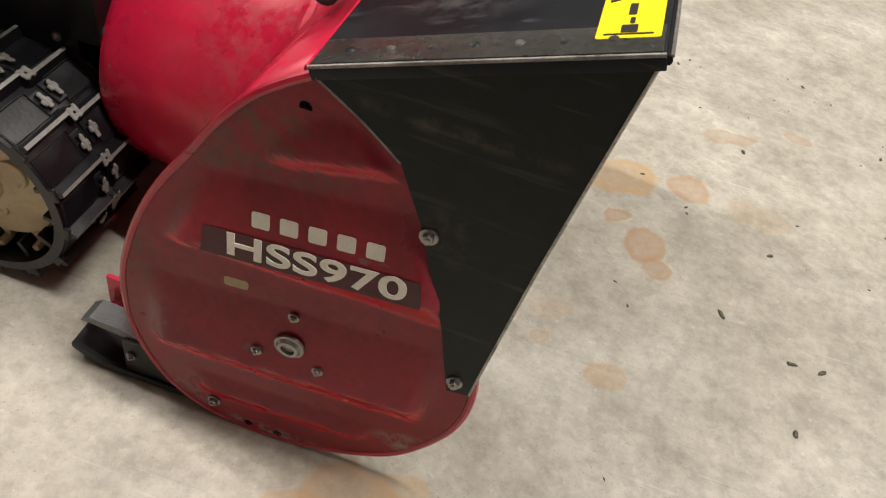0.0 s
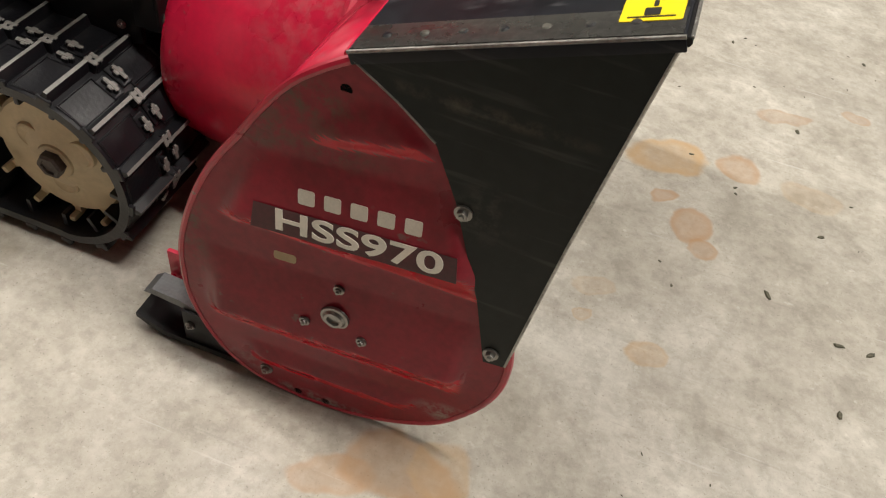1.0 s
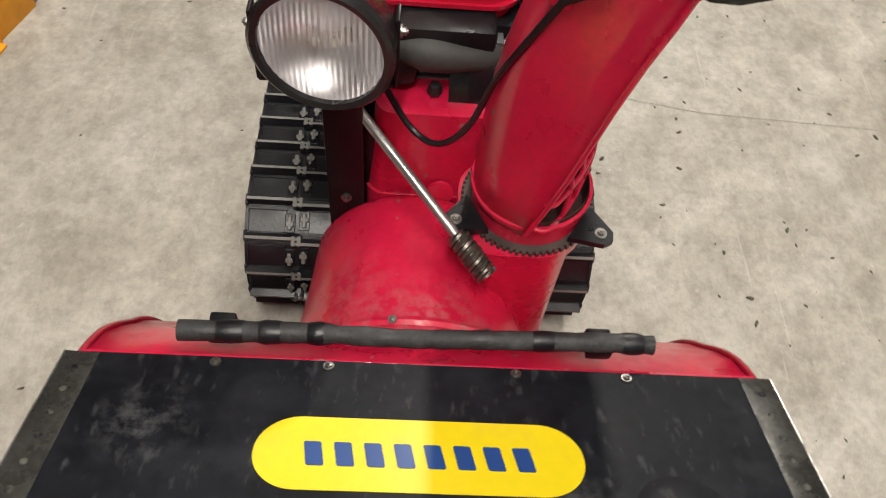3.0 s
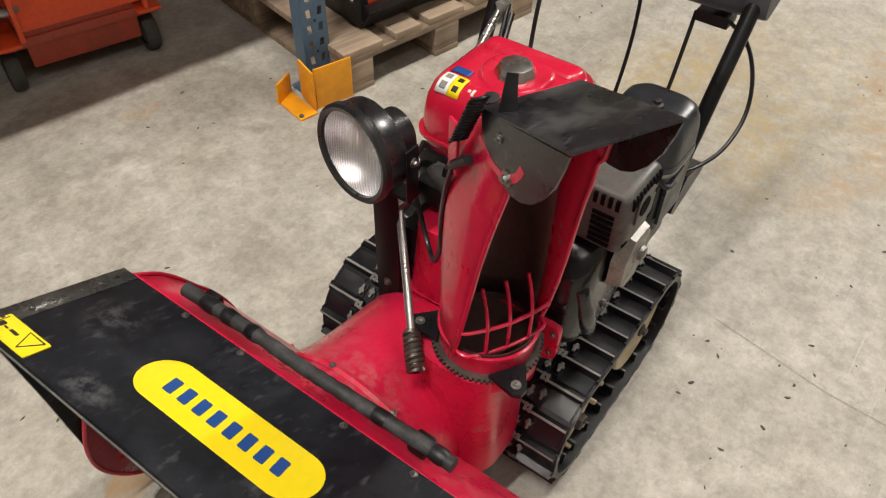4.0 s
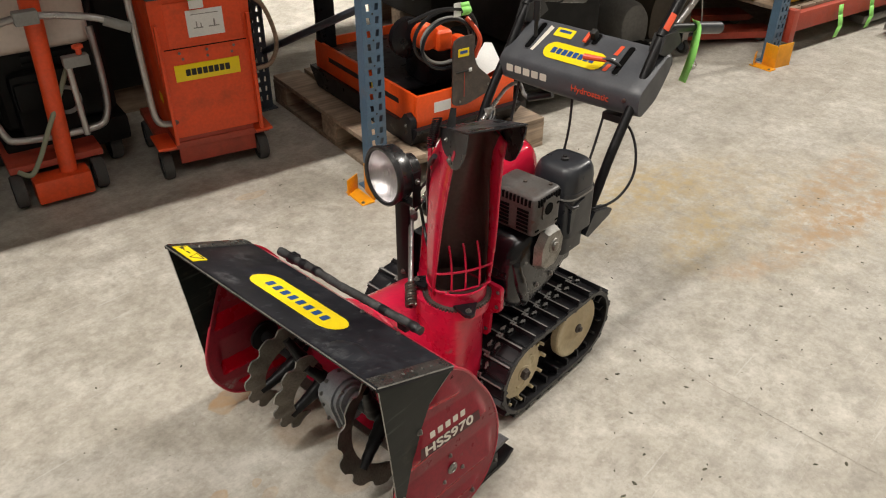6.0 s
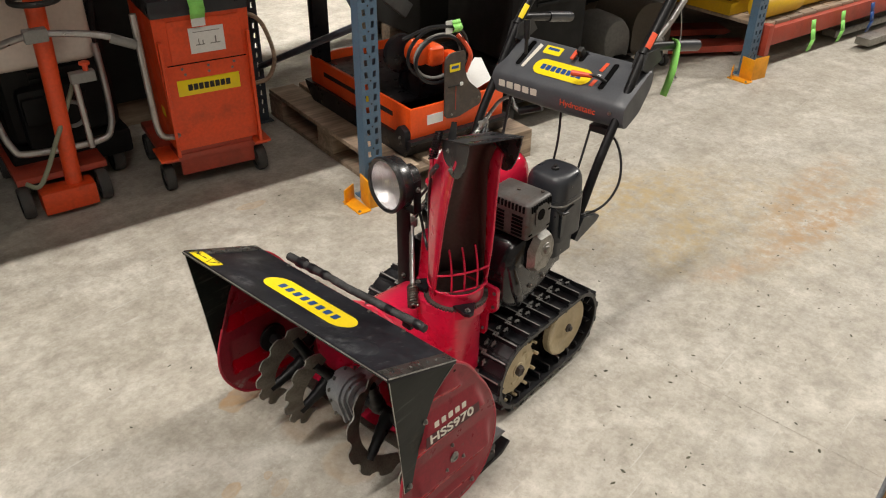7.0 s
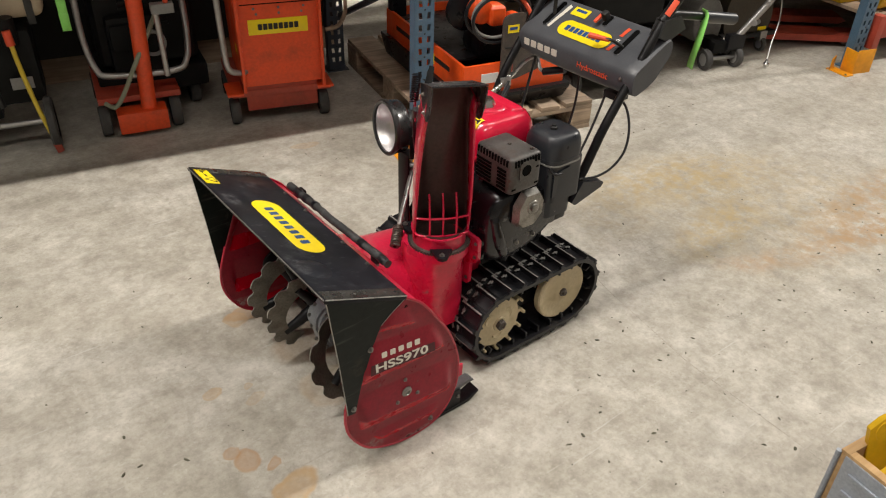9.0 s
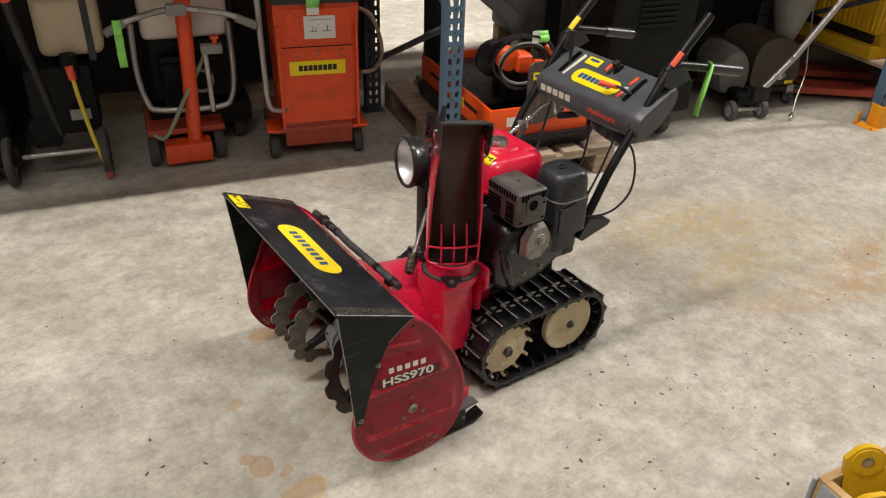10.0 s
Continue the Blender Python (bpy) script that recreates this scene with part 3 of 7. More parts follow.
def eased(poly, r, n=4):
    """A polygon with its corners drawn as curves."""
    out = []
    for k, p in enumerate(poly):
        a, b = Vector(poly[k - 1]), Vector(poly[(k + 1) % len(poly)])
        p = Vector(p)
        d0, d1 = min(r, (a - p).length * 0.45), min(r, (b - p).length * 0.45)
        p0, p1 = p + (a - p).normalized() * d0, p + (b - p).normalized() * d1
        for j in range(n + 1):
            t = j / n
            q = p0 * (1 - t) ** 2 + p * 2 * t * (1 - t) + p1 * t * t
            out.append((q.x, q.y))
    return out


def rounded(w, h, r, n=6, cx=0.0, cy=0.0):
    out = []
    for sx, sy, a0 in ((1, 1, 0), (-1, 1, 90), (-1, -1, 180), (1, -1, 270)):
        for k in range(n + 1):
            a = radians(a0 + 90 * k / n)
            out.append((cx + sx * (w / 2 - r) + r * math.cos(a), cy + sy * (h / 2 - r) + r * math.sin(a)))
    return out


def plane_at(o, x, y):
    """A frame at o with x and y along the given ways."""
    x, y = Vector(x).normalized(), Vector(y).normalized()
    z = x.cross(y).normalized()
    y = z.cross(x)
    return Matrix(((x.x, y.x, z.x, o[0]), (x.y, y.y, z.y, o[1]), (x.z, y.z, z.z, o[2]), (0, 0, 0, 1)))


def shift(m, x=0, y=0, z=0):
    return m @ Matrix.Translation((x, y, z))


def sheet(name, rows, material, parent, thick, label="", smooth=40):
    """A curved sheet of metal from rows of points."""
    bm = bmesh.new()
    grid = [[bm.verts.new(p) for p in row] for row in rows]
    for a, b in zip(grid, grid[1:]):
        for k in range(len(a) - 1):
            bm.faces.new((a[k], a[k + 1], b[k + 1], b[k]))
    ob = part(name, bm, material, parent, label, smooth)
    mod = ob.modifiers.new("thickness", "SOLIDIFY")
    mod.thickness, mod.offset = thick, 0
    return ob


def words(name, body, size, m, material, parent, spread=1.0, depth=0.0006, shear=0.0, bold=0.0):
    """Raised lettering in the built-in font, centred on m."""
    curve = bpy.data.curves.new(name, "FONT")
    curve.body, curve.size, curve.extrude, curve.align_x, curve.align_y = body, size, depth, "CENTER", "CENTER"
    curve.shear, curve.space_character, curve.offset = shear, spread, bold
    holder = bpy.data.objects.new(name, curve)
    scene.collection.objects.link(holder)
    bpy.context.view_layer.update()
    data = bpy.data.meshes.new_from_object(holder.evaluated_get(bpy.context.evaluated_depsgraph_get()))
    bpy.data.objects.remove(holder)
    data.materials.clear()
    data.materials.append(material)
    ob = new(name, data)
    ob.parent, ob.matrix_basis = parent, m
    return ob


def marks(name, m, n, width, height, gap, material, parent, label="", depth=0.0008, lean=0.0):
    """A row of printed blocks, each a part of its own."""
    w = (width - gap * (n - 1)) / n
    for k in range(n):
        x = -width / 2 + w / 2 + k * (w + gap)
        poly = [(px + lean * py, py) for px, py in rounded(w, height, min(w, height) * 0.12, 2, x, 0)]
        part(name, prism(bmesh.new(), poly, 0, depth, m), material, parent, label)


def bolt_mesh(name, r, material, h=0.006):
    bm = bmesh.new()
    cyl(bm, (0, 0, -0.001), (0, 0, 0.0018), r * 1.5, n=18)
    cyl(bm, (0, 0, 0.0016), (0, 0, h), r, r * 0.94, n=6, bev=r * 0.08)
    cyl(bm, (0, 0, h - 0.001), (0, 0, h + 0.002), r * 0.45, n=10)
    return mesh_of(name, bm, material)


BOLT = bolt_mesh("bolt", 0.0052, M_bolt)
SMALL_BOLT = bolt_mesh("small_bolt", 0.0038, M_bolt, 0.004)


def bolt(parent, p, d=(0, 0, 1), small=False):
    return piece("bolt", SMALL_BOLT if small else BOLT, parent, aim(d, p))


# ---- the hall ----
def slab(name, c, s, material, label, m=None, cat=""):
    ob = part(name, box(bmesh.new(), c, s), material, None, label, 0, m)
    return tagged(ob, label, cat or name.split("_")[0], kind="structure")


slab("floor", (2.0, 0.0, -0.1), (34, 24, 0.2), M_floor, "stained grey concrete warehouse floor", cat="floor")
slab("wall_north", (2.0, 6.2, CEIL / 2), (27, 0.2, CEIL), M_wall, "plain grey hall wall behind the racks", RACK, "wall")
slab("wall_south", (2.0, -8.0, CEIL / 2), (27, 0.2, CEIL), M_wall, "plain grey hall wall across the aisle", RACK, "wall")
slab("wall_west", (-11.0, -0.9, CEIL / 2), (0.2, 14.0, CEIL), M_wall, "plain grey end wall of the hall", RACK, "wall")
slab("wall_east", (15.0, -0.9, CEIL / 2), (0.2, 14.0, CEIL), M_wall, "plain grey end wall of the hall", RACK, "wall")
slab("ceiling", (2.0, -0.9, CEIL + 0.1), (27, 15, 0.2), M_ceiling, "plain sheet-metal hall ceiling", RACK, "ceiling")
# battens out of view, the added fill and rear lamps included
for u, v, length, watts, z in LAMPS:
    lamp_body = thing("ceiling_light", "long white fluorescent batten hung below the hall ceiling", "ceiling light", shift(RACK, u, v, CEIL), "ceiling lights")
    part("housing", box(bmesh.new(), (0, 0, z + 0.04 - CEIL), (length, 0.20, 0.05), 0.008), M_paper, lamp_body)
    for s in (-0.4, 0.4):
        part("hanger", cyl(bmesh.new(), (s * length, 0, 0), (s * length, 0, z + 0.05 - CEIL), 0.006, n=8), M_steel, lamp_body)

fl = thing("floodlight", "boxy grey floodlight hung under the hall ceiling", "floodlight", look(FLOOD, (0.2, 0, 0.2)))
part("case", box(bmesh.new(), (0, 0, 0.07), (0.56, 0.36, 0.12), 0.01), M_grey, fl)
part("stem", cyl(bmesh.new(), (0, 0.0, 0.1), look(FLOOD, (0.2, 0, 0.2)).inverted() @ Vector((FLOOD.x, FLOOD.y, CEIL)), 0.02, n=10), M_steel, fl)

# saw cut across the floor slab
bm = bmesh.new()
cut = [(1.32, 1.9), (1.23, 0.88), (1.12, 0.32), (0.955, -0.22), (0.88, -0.62), (0.85, -1.2), (0.82, -2.2), (0.80, -4.0)]
for (xa, ya), (xb, yb) in zip(cut, cut[1:]):
    q = [bm.verts.new(p) for p in ((xa - 0.0009, ya, 0.0009), (xa + 0.0009, ya, 0.0009), (xb + 0.0009, yb, 0.0009), (xb - 0.0009, yb, 0.0009))]
    bm.faces.new(q)
M_joint = surface("dirty_joint", (0.29, 0.265, 0.228), 0.9, 0, 0.5, 25, 0)
tagged(part("floor_joint", bm, M_joint, None, "thin dark saw-cut joint in the concrete"), category="floor joint", kind="structure")

# scattered dry crumbs and leaf scraps
M_crumb = surface("dry_crumbs", (0.085, 0.080, 0.055), 0.9, 0, 0.5, 30, 0.1)
rnd = random.Random(5)
bm = bmesh.new()
SPOTS = [(0.715, -0.545), (0.73, -0.381), (1.773, -0.535), (0.403, -0.633), (0.838, -1.012), (-0.645, -0.023), (-0.497, -0.071), (-0.53, -0.512), (-0.60, -0.02), (-0.60, 0.10)]
places = [(x, y, 0.010) for x, y in SPOTS]
places += [(rnd.uniform(0.3, 2.2), rnd.uniform(-1.5, -0.3), rnd.uniform(0.002, 0.009)) for k in range(130)]
places += [(rnd.uniform(-1.0, 2.6), rnd.uniform(-1.0, 1.4), rnd.uniform(0.002, 0.008)) for k in range(150)]
places += [(rnd.uniform(-0.9, -0.3), rnd.uniform(-0.8, 0.4), rnd.uniform(0.002, 0.006)) for k in range(22)]
for x, y, s in places:
    if abs(y) < 0.36 and -0.2 < x < 0.85:
        continue
    turn, n = rnd.uniform(0, 6.28), rnd.randint(5, 7)
    ring = []
    for k in range(n):
        a = 2 * math.pi * k / n
        rr = s * rnd.uniform(0.6, 1.1)
        ring.append((x + rr * math.cos(a) * math.cos(turn) - 0.5 * rr * math.sin(a) * math.sin(turn), y + rr * math.cos(a) * math.sin(turn) + 0.5 * rr * math.sin(a) * math.cos(turn)))
    prism(bm, ring, 0.0006, 0.0006 + 0.2 * s, inset=0.2 * s)
tagged(part("floor_debris", bm, M_crumb, None, "scattered dry leaf scraps and dirt crumbs on concrete"), category="debris", kind="stuff")

# ---- the snow blower: x runs to its rear, y to its right ----
blower = thing("snow_blower", "red and black tracked petrol snow blower standing on concrete", "snow blower")
XZ = {1: plane_at((0, 0.355, 0), (-1, 0, 0), (0, 0, 1)), -1: plane_at((0, -0.355, 0), (1, 0, 0), (0, 0, 1))}


def side_poly(pts, s):
    """Points (x, z) of a side seen from outside, in the frame of that side."""
    out = [(-x if s > 0 else x, z) for x, z in pts]
    return out if s < 0 else out[::-1]


ARC = [(-0.03, 0.506), (-0.005, 0.492), (0.022, 0.474), (0.05, 0.450), (0.077, 0.415), (0.100, 0.378), (0.124, 0.342), (0.145, 0.302), (0.163, 0.255),
       (0.175, 0.208), (0.178, 0.168), (0.175, 0.125), (0.163, 0.086), (0.143, 0.050), (0.118, 0.025), (0.090, 0.011), (0.060, 0.005)]
FRONT = [(0.018, 0.003), (-0.038, 0.012), (-0.091, 0.034), (-0.127, 0.061), (-0.158, 0.107), (-0.174, 0.148), (-0.178, 0.190), (-0.172, 0.235), (-0.150, 0.300), (-0.110, 0.400), (-0.06, 0.480)]

shell_rows = []
for x, z in ARC:
    shell_rows.append([(x - 0.002, -0.353 + 0.0353 * k * 2, z - 0.002) for k in range(11)])
sheet("auger_housing", shell_rows, M_red, blower, 0.003, "red painted curved auger housing")
part("rear_lip", tube(bmesh.new(), [(0.006, -0.35, 0.488), (0.006, 0.35, 0.488)], 0.004, 8, False), M_red, blower)
part("scraper_bar", box(bmesh.new(), (0.085, 0, 0.007), (0.07, 0.69, 0.006), 0.001), M_blade, blower, "worn steel scraper blade")

# pressed steps: base corners (rear low, front low, front high, rear high), the foot's width at the rear and at the front, and the height
STEPS = [(((0.136, 0.270), (-0.150, 0.276), (-0.100, 0.404), (0.096, 0.364)), (0.025, 0.044), 0.0175),
         (((0.156, 0.104), (-0.142, 0.122), (-0.146, 0.246), (0.156, 0.222)), (0.034, 0.040), 0.0165),
         (((0.045, 0.392), (-0.082, 0.422), (-0.045, 0.466), (0.012, 0.452)), (0.015, 0.015), 0.0060),
         (((0.105, 0.042), (-0.080, 0.052), (-0.110, 0.092), (0.120, 0.084)), (0.020, 0.020), 0.0066)]


def step(t, lo, hi):
    t = min(1.0, max(0.0, (t - lo) / (hi - lo)))
    return t * t * (3 - 2 * t)


def rib_height(x, z):
    """How far the pressed side stands out at a place."""
    high = 0.0
    for (rl, fl, fh, rh), foot, rise in STEPS:
        f = min(1.0, max(0.0, (x - fl[0]) / (rl[0] - fl[0])))
        lo = fl[1] + (rl[1] - fl[1]) * f
        hi = fh[1] + (rh[1] - fh[1]) * f
        t = (z - lo) / (hi - lo)
        if 0 < t < 1:
            front, rear = fl[0] + (fh[0] - fl[0]) * t, rl[0] + (rh[0] - rl[0]) * t
            ends = step(x, front, front + 0.020) * step(-x, -rear, -rear + 0.030)
            wide = foot[1] + (foot[0] - foot[1]) * f
            slope = min(1.0, (z - lo) / wide)
            slope = min(slope * slope * 2.0, 1.15 * slope - 0.15) if slope > 0.2 else slope * slope * 2.0
            high = max(high, rise * slope * min(1.0, (hi - z) / (hi - lo - wide)) * ends)
    return high


def pressed_sheet(outline, m, s):
    """The side panel between its outline, pressed into ribs."""
    flip = -1 if s > 0 else 1
    pts = [Vector(p) for p in outline]
    n = len(pts)
    lo_x, hi_x = min(p.x for p in pts), max(p.x for p in pts)

    def inside(x, z):
        hit = False
        for k in range(n):
            a, b = pts[k], pts[k - 1]
            if (a.y > z) != (b.y > z) and x < (b.x - a.x) * (z - a.y) / (b.y - a.y) + a.x:
                hit = not hit
        return hit

    grid = []
    for i in range(int((hi_x - lo_x) / 0.006) + 1):
        for j in range(145):
            x, z = lo_x + 0.006 * i, 0.004 + 0.0035 * j
            if all(inside(x + dx, z + dz) for dx, dz in ((0.003, 0), (-0.003, 0), (0, 0.002), (0, -0.002))):
                grid.append(Vector((x, z)))
    out = delaunay_2d_cdt(pts + grid, [(k, (k + 1) % n) for k in range(n)], [list(range(n))], 1, 1e-6)
    bm = bmesh.new()
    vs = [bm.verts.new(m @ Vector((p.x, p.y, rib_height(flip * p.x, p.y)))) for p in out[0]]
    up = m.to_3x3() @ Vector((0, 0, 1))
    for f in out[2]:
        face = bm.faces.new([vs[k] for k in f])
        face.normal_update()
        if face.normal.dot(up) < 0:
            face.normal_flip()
        # downward faces take the brighter red that stands in for floor bounce
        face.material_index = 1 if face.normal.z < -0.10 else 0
    return bm


def curved(pts, n=3):
    """A smooth line through points."""
    out = []
    for k in range(len(pts) - 1):
        p = [pts[max(0, k - 1)], pts[k], pts[k + 1], pts[min(len(pts) - 1, k + 2)]]
        for j in range(n):
            t = j / n
            w = (-t * (1 - t) ** 2 / 2, (2 - 5 * t * t + 3 * t ** 3) / 2, t * (1 + 4 * t - 3 * t * t) / 2, -t * t * (1 - t) / 2)
            out.append((sum(a * q[0] for a, q in zip(w, p)), sum(a * q[1] for a, q in zip(w, p))))
    return out + [pts[-1]]


for s in (1, -1):
    m = XZ[s]
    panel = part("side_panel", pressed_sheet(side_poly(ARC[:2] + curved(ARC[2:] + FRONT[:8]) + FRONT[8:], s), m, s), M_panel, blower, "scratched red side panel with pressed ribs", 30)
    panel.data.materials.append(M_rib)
    mod = panel.modifiers.new("thickness", "SOLIDIFY")
    mod.thickness, mod.offset = 0.0024, 0
    edge = [m @ Vector((p[0], p[1], -0.001)) for p in side_poly(curved(ARC[1:] + FRONT[:9]), s)]
    part("rolled_edge", tube(bmesh.new(), edge, 0.0040, 8, False), M_edge, panel)
    t = radians(5.5 if s > 0 else -5.5)
    tilt = Matrix.Rotation(t, 4, "Z") @ Matrix.Rotation(-0.190, 4, "X")
    band = m @ Matrix.Translation((0.014 * s, 0.317, rib_height(0, 0.317) + 0.0018)) @ tilt
    part("dark_decal", prism(bmesh.new(), [(-0.098, -0.013), (0.098, -0.013), (0.096, 0.013), (-0.094, 0.014)], 0, 0.0004, band), M_band, panel, "faded dark decal strip")
    words("model_lettering", "HSS970", 0.031, m @ Matrix.Translation((0.019 * s, 0.3185, rib_height(0, 0.3185) + 0.0026)) @ tilt @ Matrix.Diagonal((1.62, 0.98, 1, 1)), M_white, panel, 1.02, bold=0.0006)
    marks("maker_mark", m @ Matrix.Translation((0.017 * s, 0.3475, rib_height(0, 0.3475) + 0.0016)) @ tilt, 5, 0.114, 0.0150, 0.009, M_white, panel)
    part("bearing_cap", spun(bmesh.new(), [(0.0, 0.003), (0.006, 0.003), (0.007, 0.006), (0.010, 0.006), (0.0125, 0.003), (0.0150, 0.0025), (0.0155, 0.0)], m @ Matrix.Translation((0, 0.191, rib_height(0, 0.191) + 0.0008)), 24), M_bolt, panel)
    for a in (75, 195, 315):
        z = 0.191 + 0.036 * math.sin(radians(a + 15))
        bolt(panel, m @ Vector((0.036 * math.cos(radians(a + 15)), z, rib_height(0, z) + 0.0014)), (0, s, 0), True)
    for x, z in ((0.085, 0.035),):
        bolt(panel, (x, s * 0.356, z), (0, s, 0))
    for x, z in ((0.004, 0.461), (0.045, 0.012), (0.010, 0.012)):
        part("hole", cyl(bmesh.new(), (x, s * 0.3545, z), (x, s * 0.3562, z), 0.0052, n=14), M_void, panel)
    part("sticker_scrap", prism(bmesh.new(), rounded(0.024, 0.010, 0.003, 2), 0, 0.0005, m @ Matrix.Translation((-0.058 * s, 0.245, 0.0016)) @ tilt), M_cream, panel, "torn yellowed sticker scrap") if s > 0 else None
    # black wing plate in front of the panel
    wing_pts = [(-0.003, 0.494), (-0.040, 0.470), (-0.072, 0.445), (-0.096, 0.394), (-0.133, 0.286), (-0.153, 0.205), (-0.174, 0.208), (-0.190, 0.386), (-0.2115, 0.579)]
    wing = part("wing_plate", prism(bmesh.new(), side_poly(wing_pts, s), 0.0058, 0.0080, m, 0.0006, seg=1), M_side, blower, "scuffed black steel wing plate")
    for x, z in ((-0.158, 0.222), (-0.104, 0.386)):
        bolt(wing, (x, s * 0.3632, z), (0, s, 0))

# top plate, sloping up to the front
P0, P1 = Vector((0.002, 0, 0.4985)), Vector((-0.2125, 0, 0.5835))
TOP = plane_at((P0 + P1) / 2, (0, 1, 0), P1 - P0)
span = (P1 - P0).length
top_plate = part("top_plate", box(bmesh.new(), (0, 0, 0), (0.728, span, 0.003), 0.0012, TOP), M_plate, blower, "scratched glossy black steel top plate")
for s in (1, -1):
    part("folded_edge", box(bmesh.new(), (s * 0.3625, 0, -0.004), (0.003, span, 0.011), 0.001, TOP), M_plate, top_plate)
    part("end_strip", box(bmesh.new(), (s * 0.345, 0, 0.0021), (0.034, span - 0.004, 0.0012), 0.0004, TOP), M_strip, top_plate, "end strip worn to dull metal")
    for k in range(7):
        f = -span / 2 + 0.025 + k * 0.029
        part("rivet", spun(bmesh.new(), [(0, 0.0016), (0.0028, 0.0012), (0.004, 0)], TOP @ Matrix.Translation((s * 0.345, f, 0.0026)), 10), M_plate, top_plate)
part("front_lip", tube(bmesh.new(), [TOP @ Vector((-0.363, span / 2, -0.003)), TOP @ Vector((0.363, span / 2, -0.003))], 0.0035, 8, False), M_black, top_plate)
oval = part("oval_sticker", prism(bmesh.new(), rounded(0.300, 0.083, 0.041, 12, 0.005, 0.004), 0.0016, 0.0022, TOP), M_yellow, top_plate, "large yellow oval sticker")
marks("sticker_mark", TOP @ Matrix.Translation((0.006, 0.006, 0.0023)), 8, 0.206, 0.027, 0.011, M_blue, oval, "", 0.0005, -0.18)
warn = part("warning_label", prism(bmesh.new(), rounded(0.090, 0.039, 0.002, 2, 0.300, 0.0915), 0.0016, 0.0032, TOP), M_yellow, top_plate, "yellow warning label with black pictograms")
for w, h, cx, cy in ((0.016, 0.005, 0.306, 0.0915), (0.008, 0.003, 0.322, 0.0925), (0.010, 0.010, 0.333, 0.0915), (0.0016, 0.030, 0.340, 0.0915)):
    part("pictogram", prism(bmesh.new(), rounded(w, h, 0.0008, 1, cx, cy), 0.0032, 0.0036, TOP), M_dark, warn)
tri_line = [TOP @ Vector(p) for p in ((0.262, 0.0765, 0.0032), (0.294, 0.0765, 0.0032), (0.278, 0.106, 0.0032), (0.262, 0.0765, 0.0032))]
part("pictogram", tube(bmesh.new(), tri_line, 0.0013, 6, False), M_dark, warn)
for y in (0.212, 0.099, -0.092, -0.207):
    bolt(top_plate, (-0.006, y, 0.5035), TOP.to_3x3() @ Vector((0, 0, 1)), True)

part("bulge", spun(bmesh.new(), [(0.045, 0.0012), (0.038, 0.004), (0.026, 0.0075), (0.012, 0.0095), (0.0, 0.010)], TOP @ Matrix.Translation((-0.225, 0.062, 0)), 28), M_plate, top_plate)

# bare steel of folds and blades; also the pale highlight on edges
M_bare_rimlit_edge = surface("bare_steel_edge", (0.34, 0.33, 0.31), 0.35, 0.8, 0.3, 40, 0.05, (0.05, 0.05, 0.05), 0.7, 30)
for s in (1, -1):
    part("worn_edge", tube(bmesh.new(), [TOP @ Vector((s * 0.3632, -span / 2, 0.0005)), TOP @ Vector((s * 0.3632, span / 2, 0.0005))], 0.0016, 6, False), M_bare_rimlit_edge, top_plate, "fold worn to bare steel")
    # wing edges: pale tubes stand in for the rim light along them
    part("worn_edge", tube(bmesh.new(), [(-0.174, s * 0.3625, 0.209), (-0.190, s * 0.3625, 0.386), (-0.2112, s * 0.3625, 0.575)], 0.0014, 6, False), M_bare_rimlit_edge, top_plate)
    part("worn_edge", tube(bmesh.new(), [(-0.004, s * 0.3632, 0.493), (-0.040, s * 0.3632, 0.470), (-0.072, s * 0.3632, 0.445)], 0.0009, 6, False), M_bare_rimlit_edge, top_plate)
part("worn_edge", tube(bmesh.new(), [TOP @ Vector((-0.362, span / 2 + 0.003, -0.001)), TOP @ Vector((0.362, span / 2 + 0.003, -0.001))], 0.0014, 6, False), M_bare_rimlit_edge, top_plate)

# wrapped clearing stick clipped behind the plate
bm = bmesh.new()
wrap = random.Random(41)
rough = [wrap.uniform(-0.0008, 0.0008) for k in range(90)]
radii = [0.0104 + 0.5 * (rough[k] + rough[k - 1]) + (0.0009 if k in (3, 4, 5, 20, 21, 22, 63, 64, 71, 72, 73, 78, 79, 80) else 0.0) + (0.0008 if k > 60 else 0.0) for k in range(90)]
line = [(0.033 + 0.0012 * math.sin(k * 0.11), -0.240 + 0.498 * k / 89, 0.5055 - 0.011 * k / 89 + 0.0008 * math.sin(k * 0.23)) for k in range(90)]
stick = part("clearing_stick", tube(bm, line, radii, 14, False), M_foam, blower, "black tape-wrapped clearing stick")
for k0, k1, grow in ((2, 7, 0.0005), (19, 24, 0.0004), (62, 66, 0.0004), (70, 75, 0.0006), (77, 83, 0.0004)):
    part("tape_wrap", tube(bmesh.new(), line[k0:k1], [radii[k] + grow for k in range(k0, k1)], 14, False), M_rubber, stick)
for y in (0.215, -0.185):
    part("clip", box(bmesh.new(), (0.040, y, 0.490), (0.030, 0.028, 0.018), 0.004), M_black, stick)

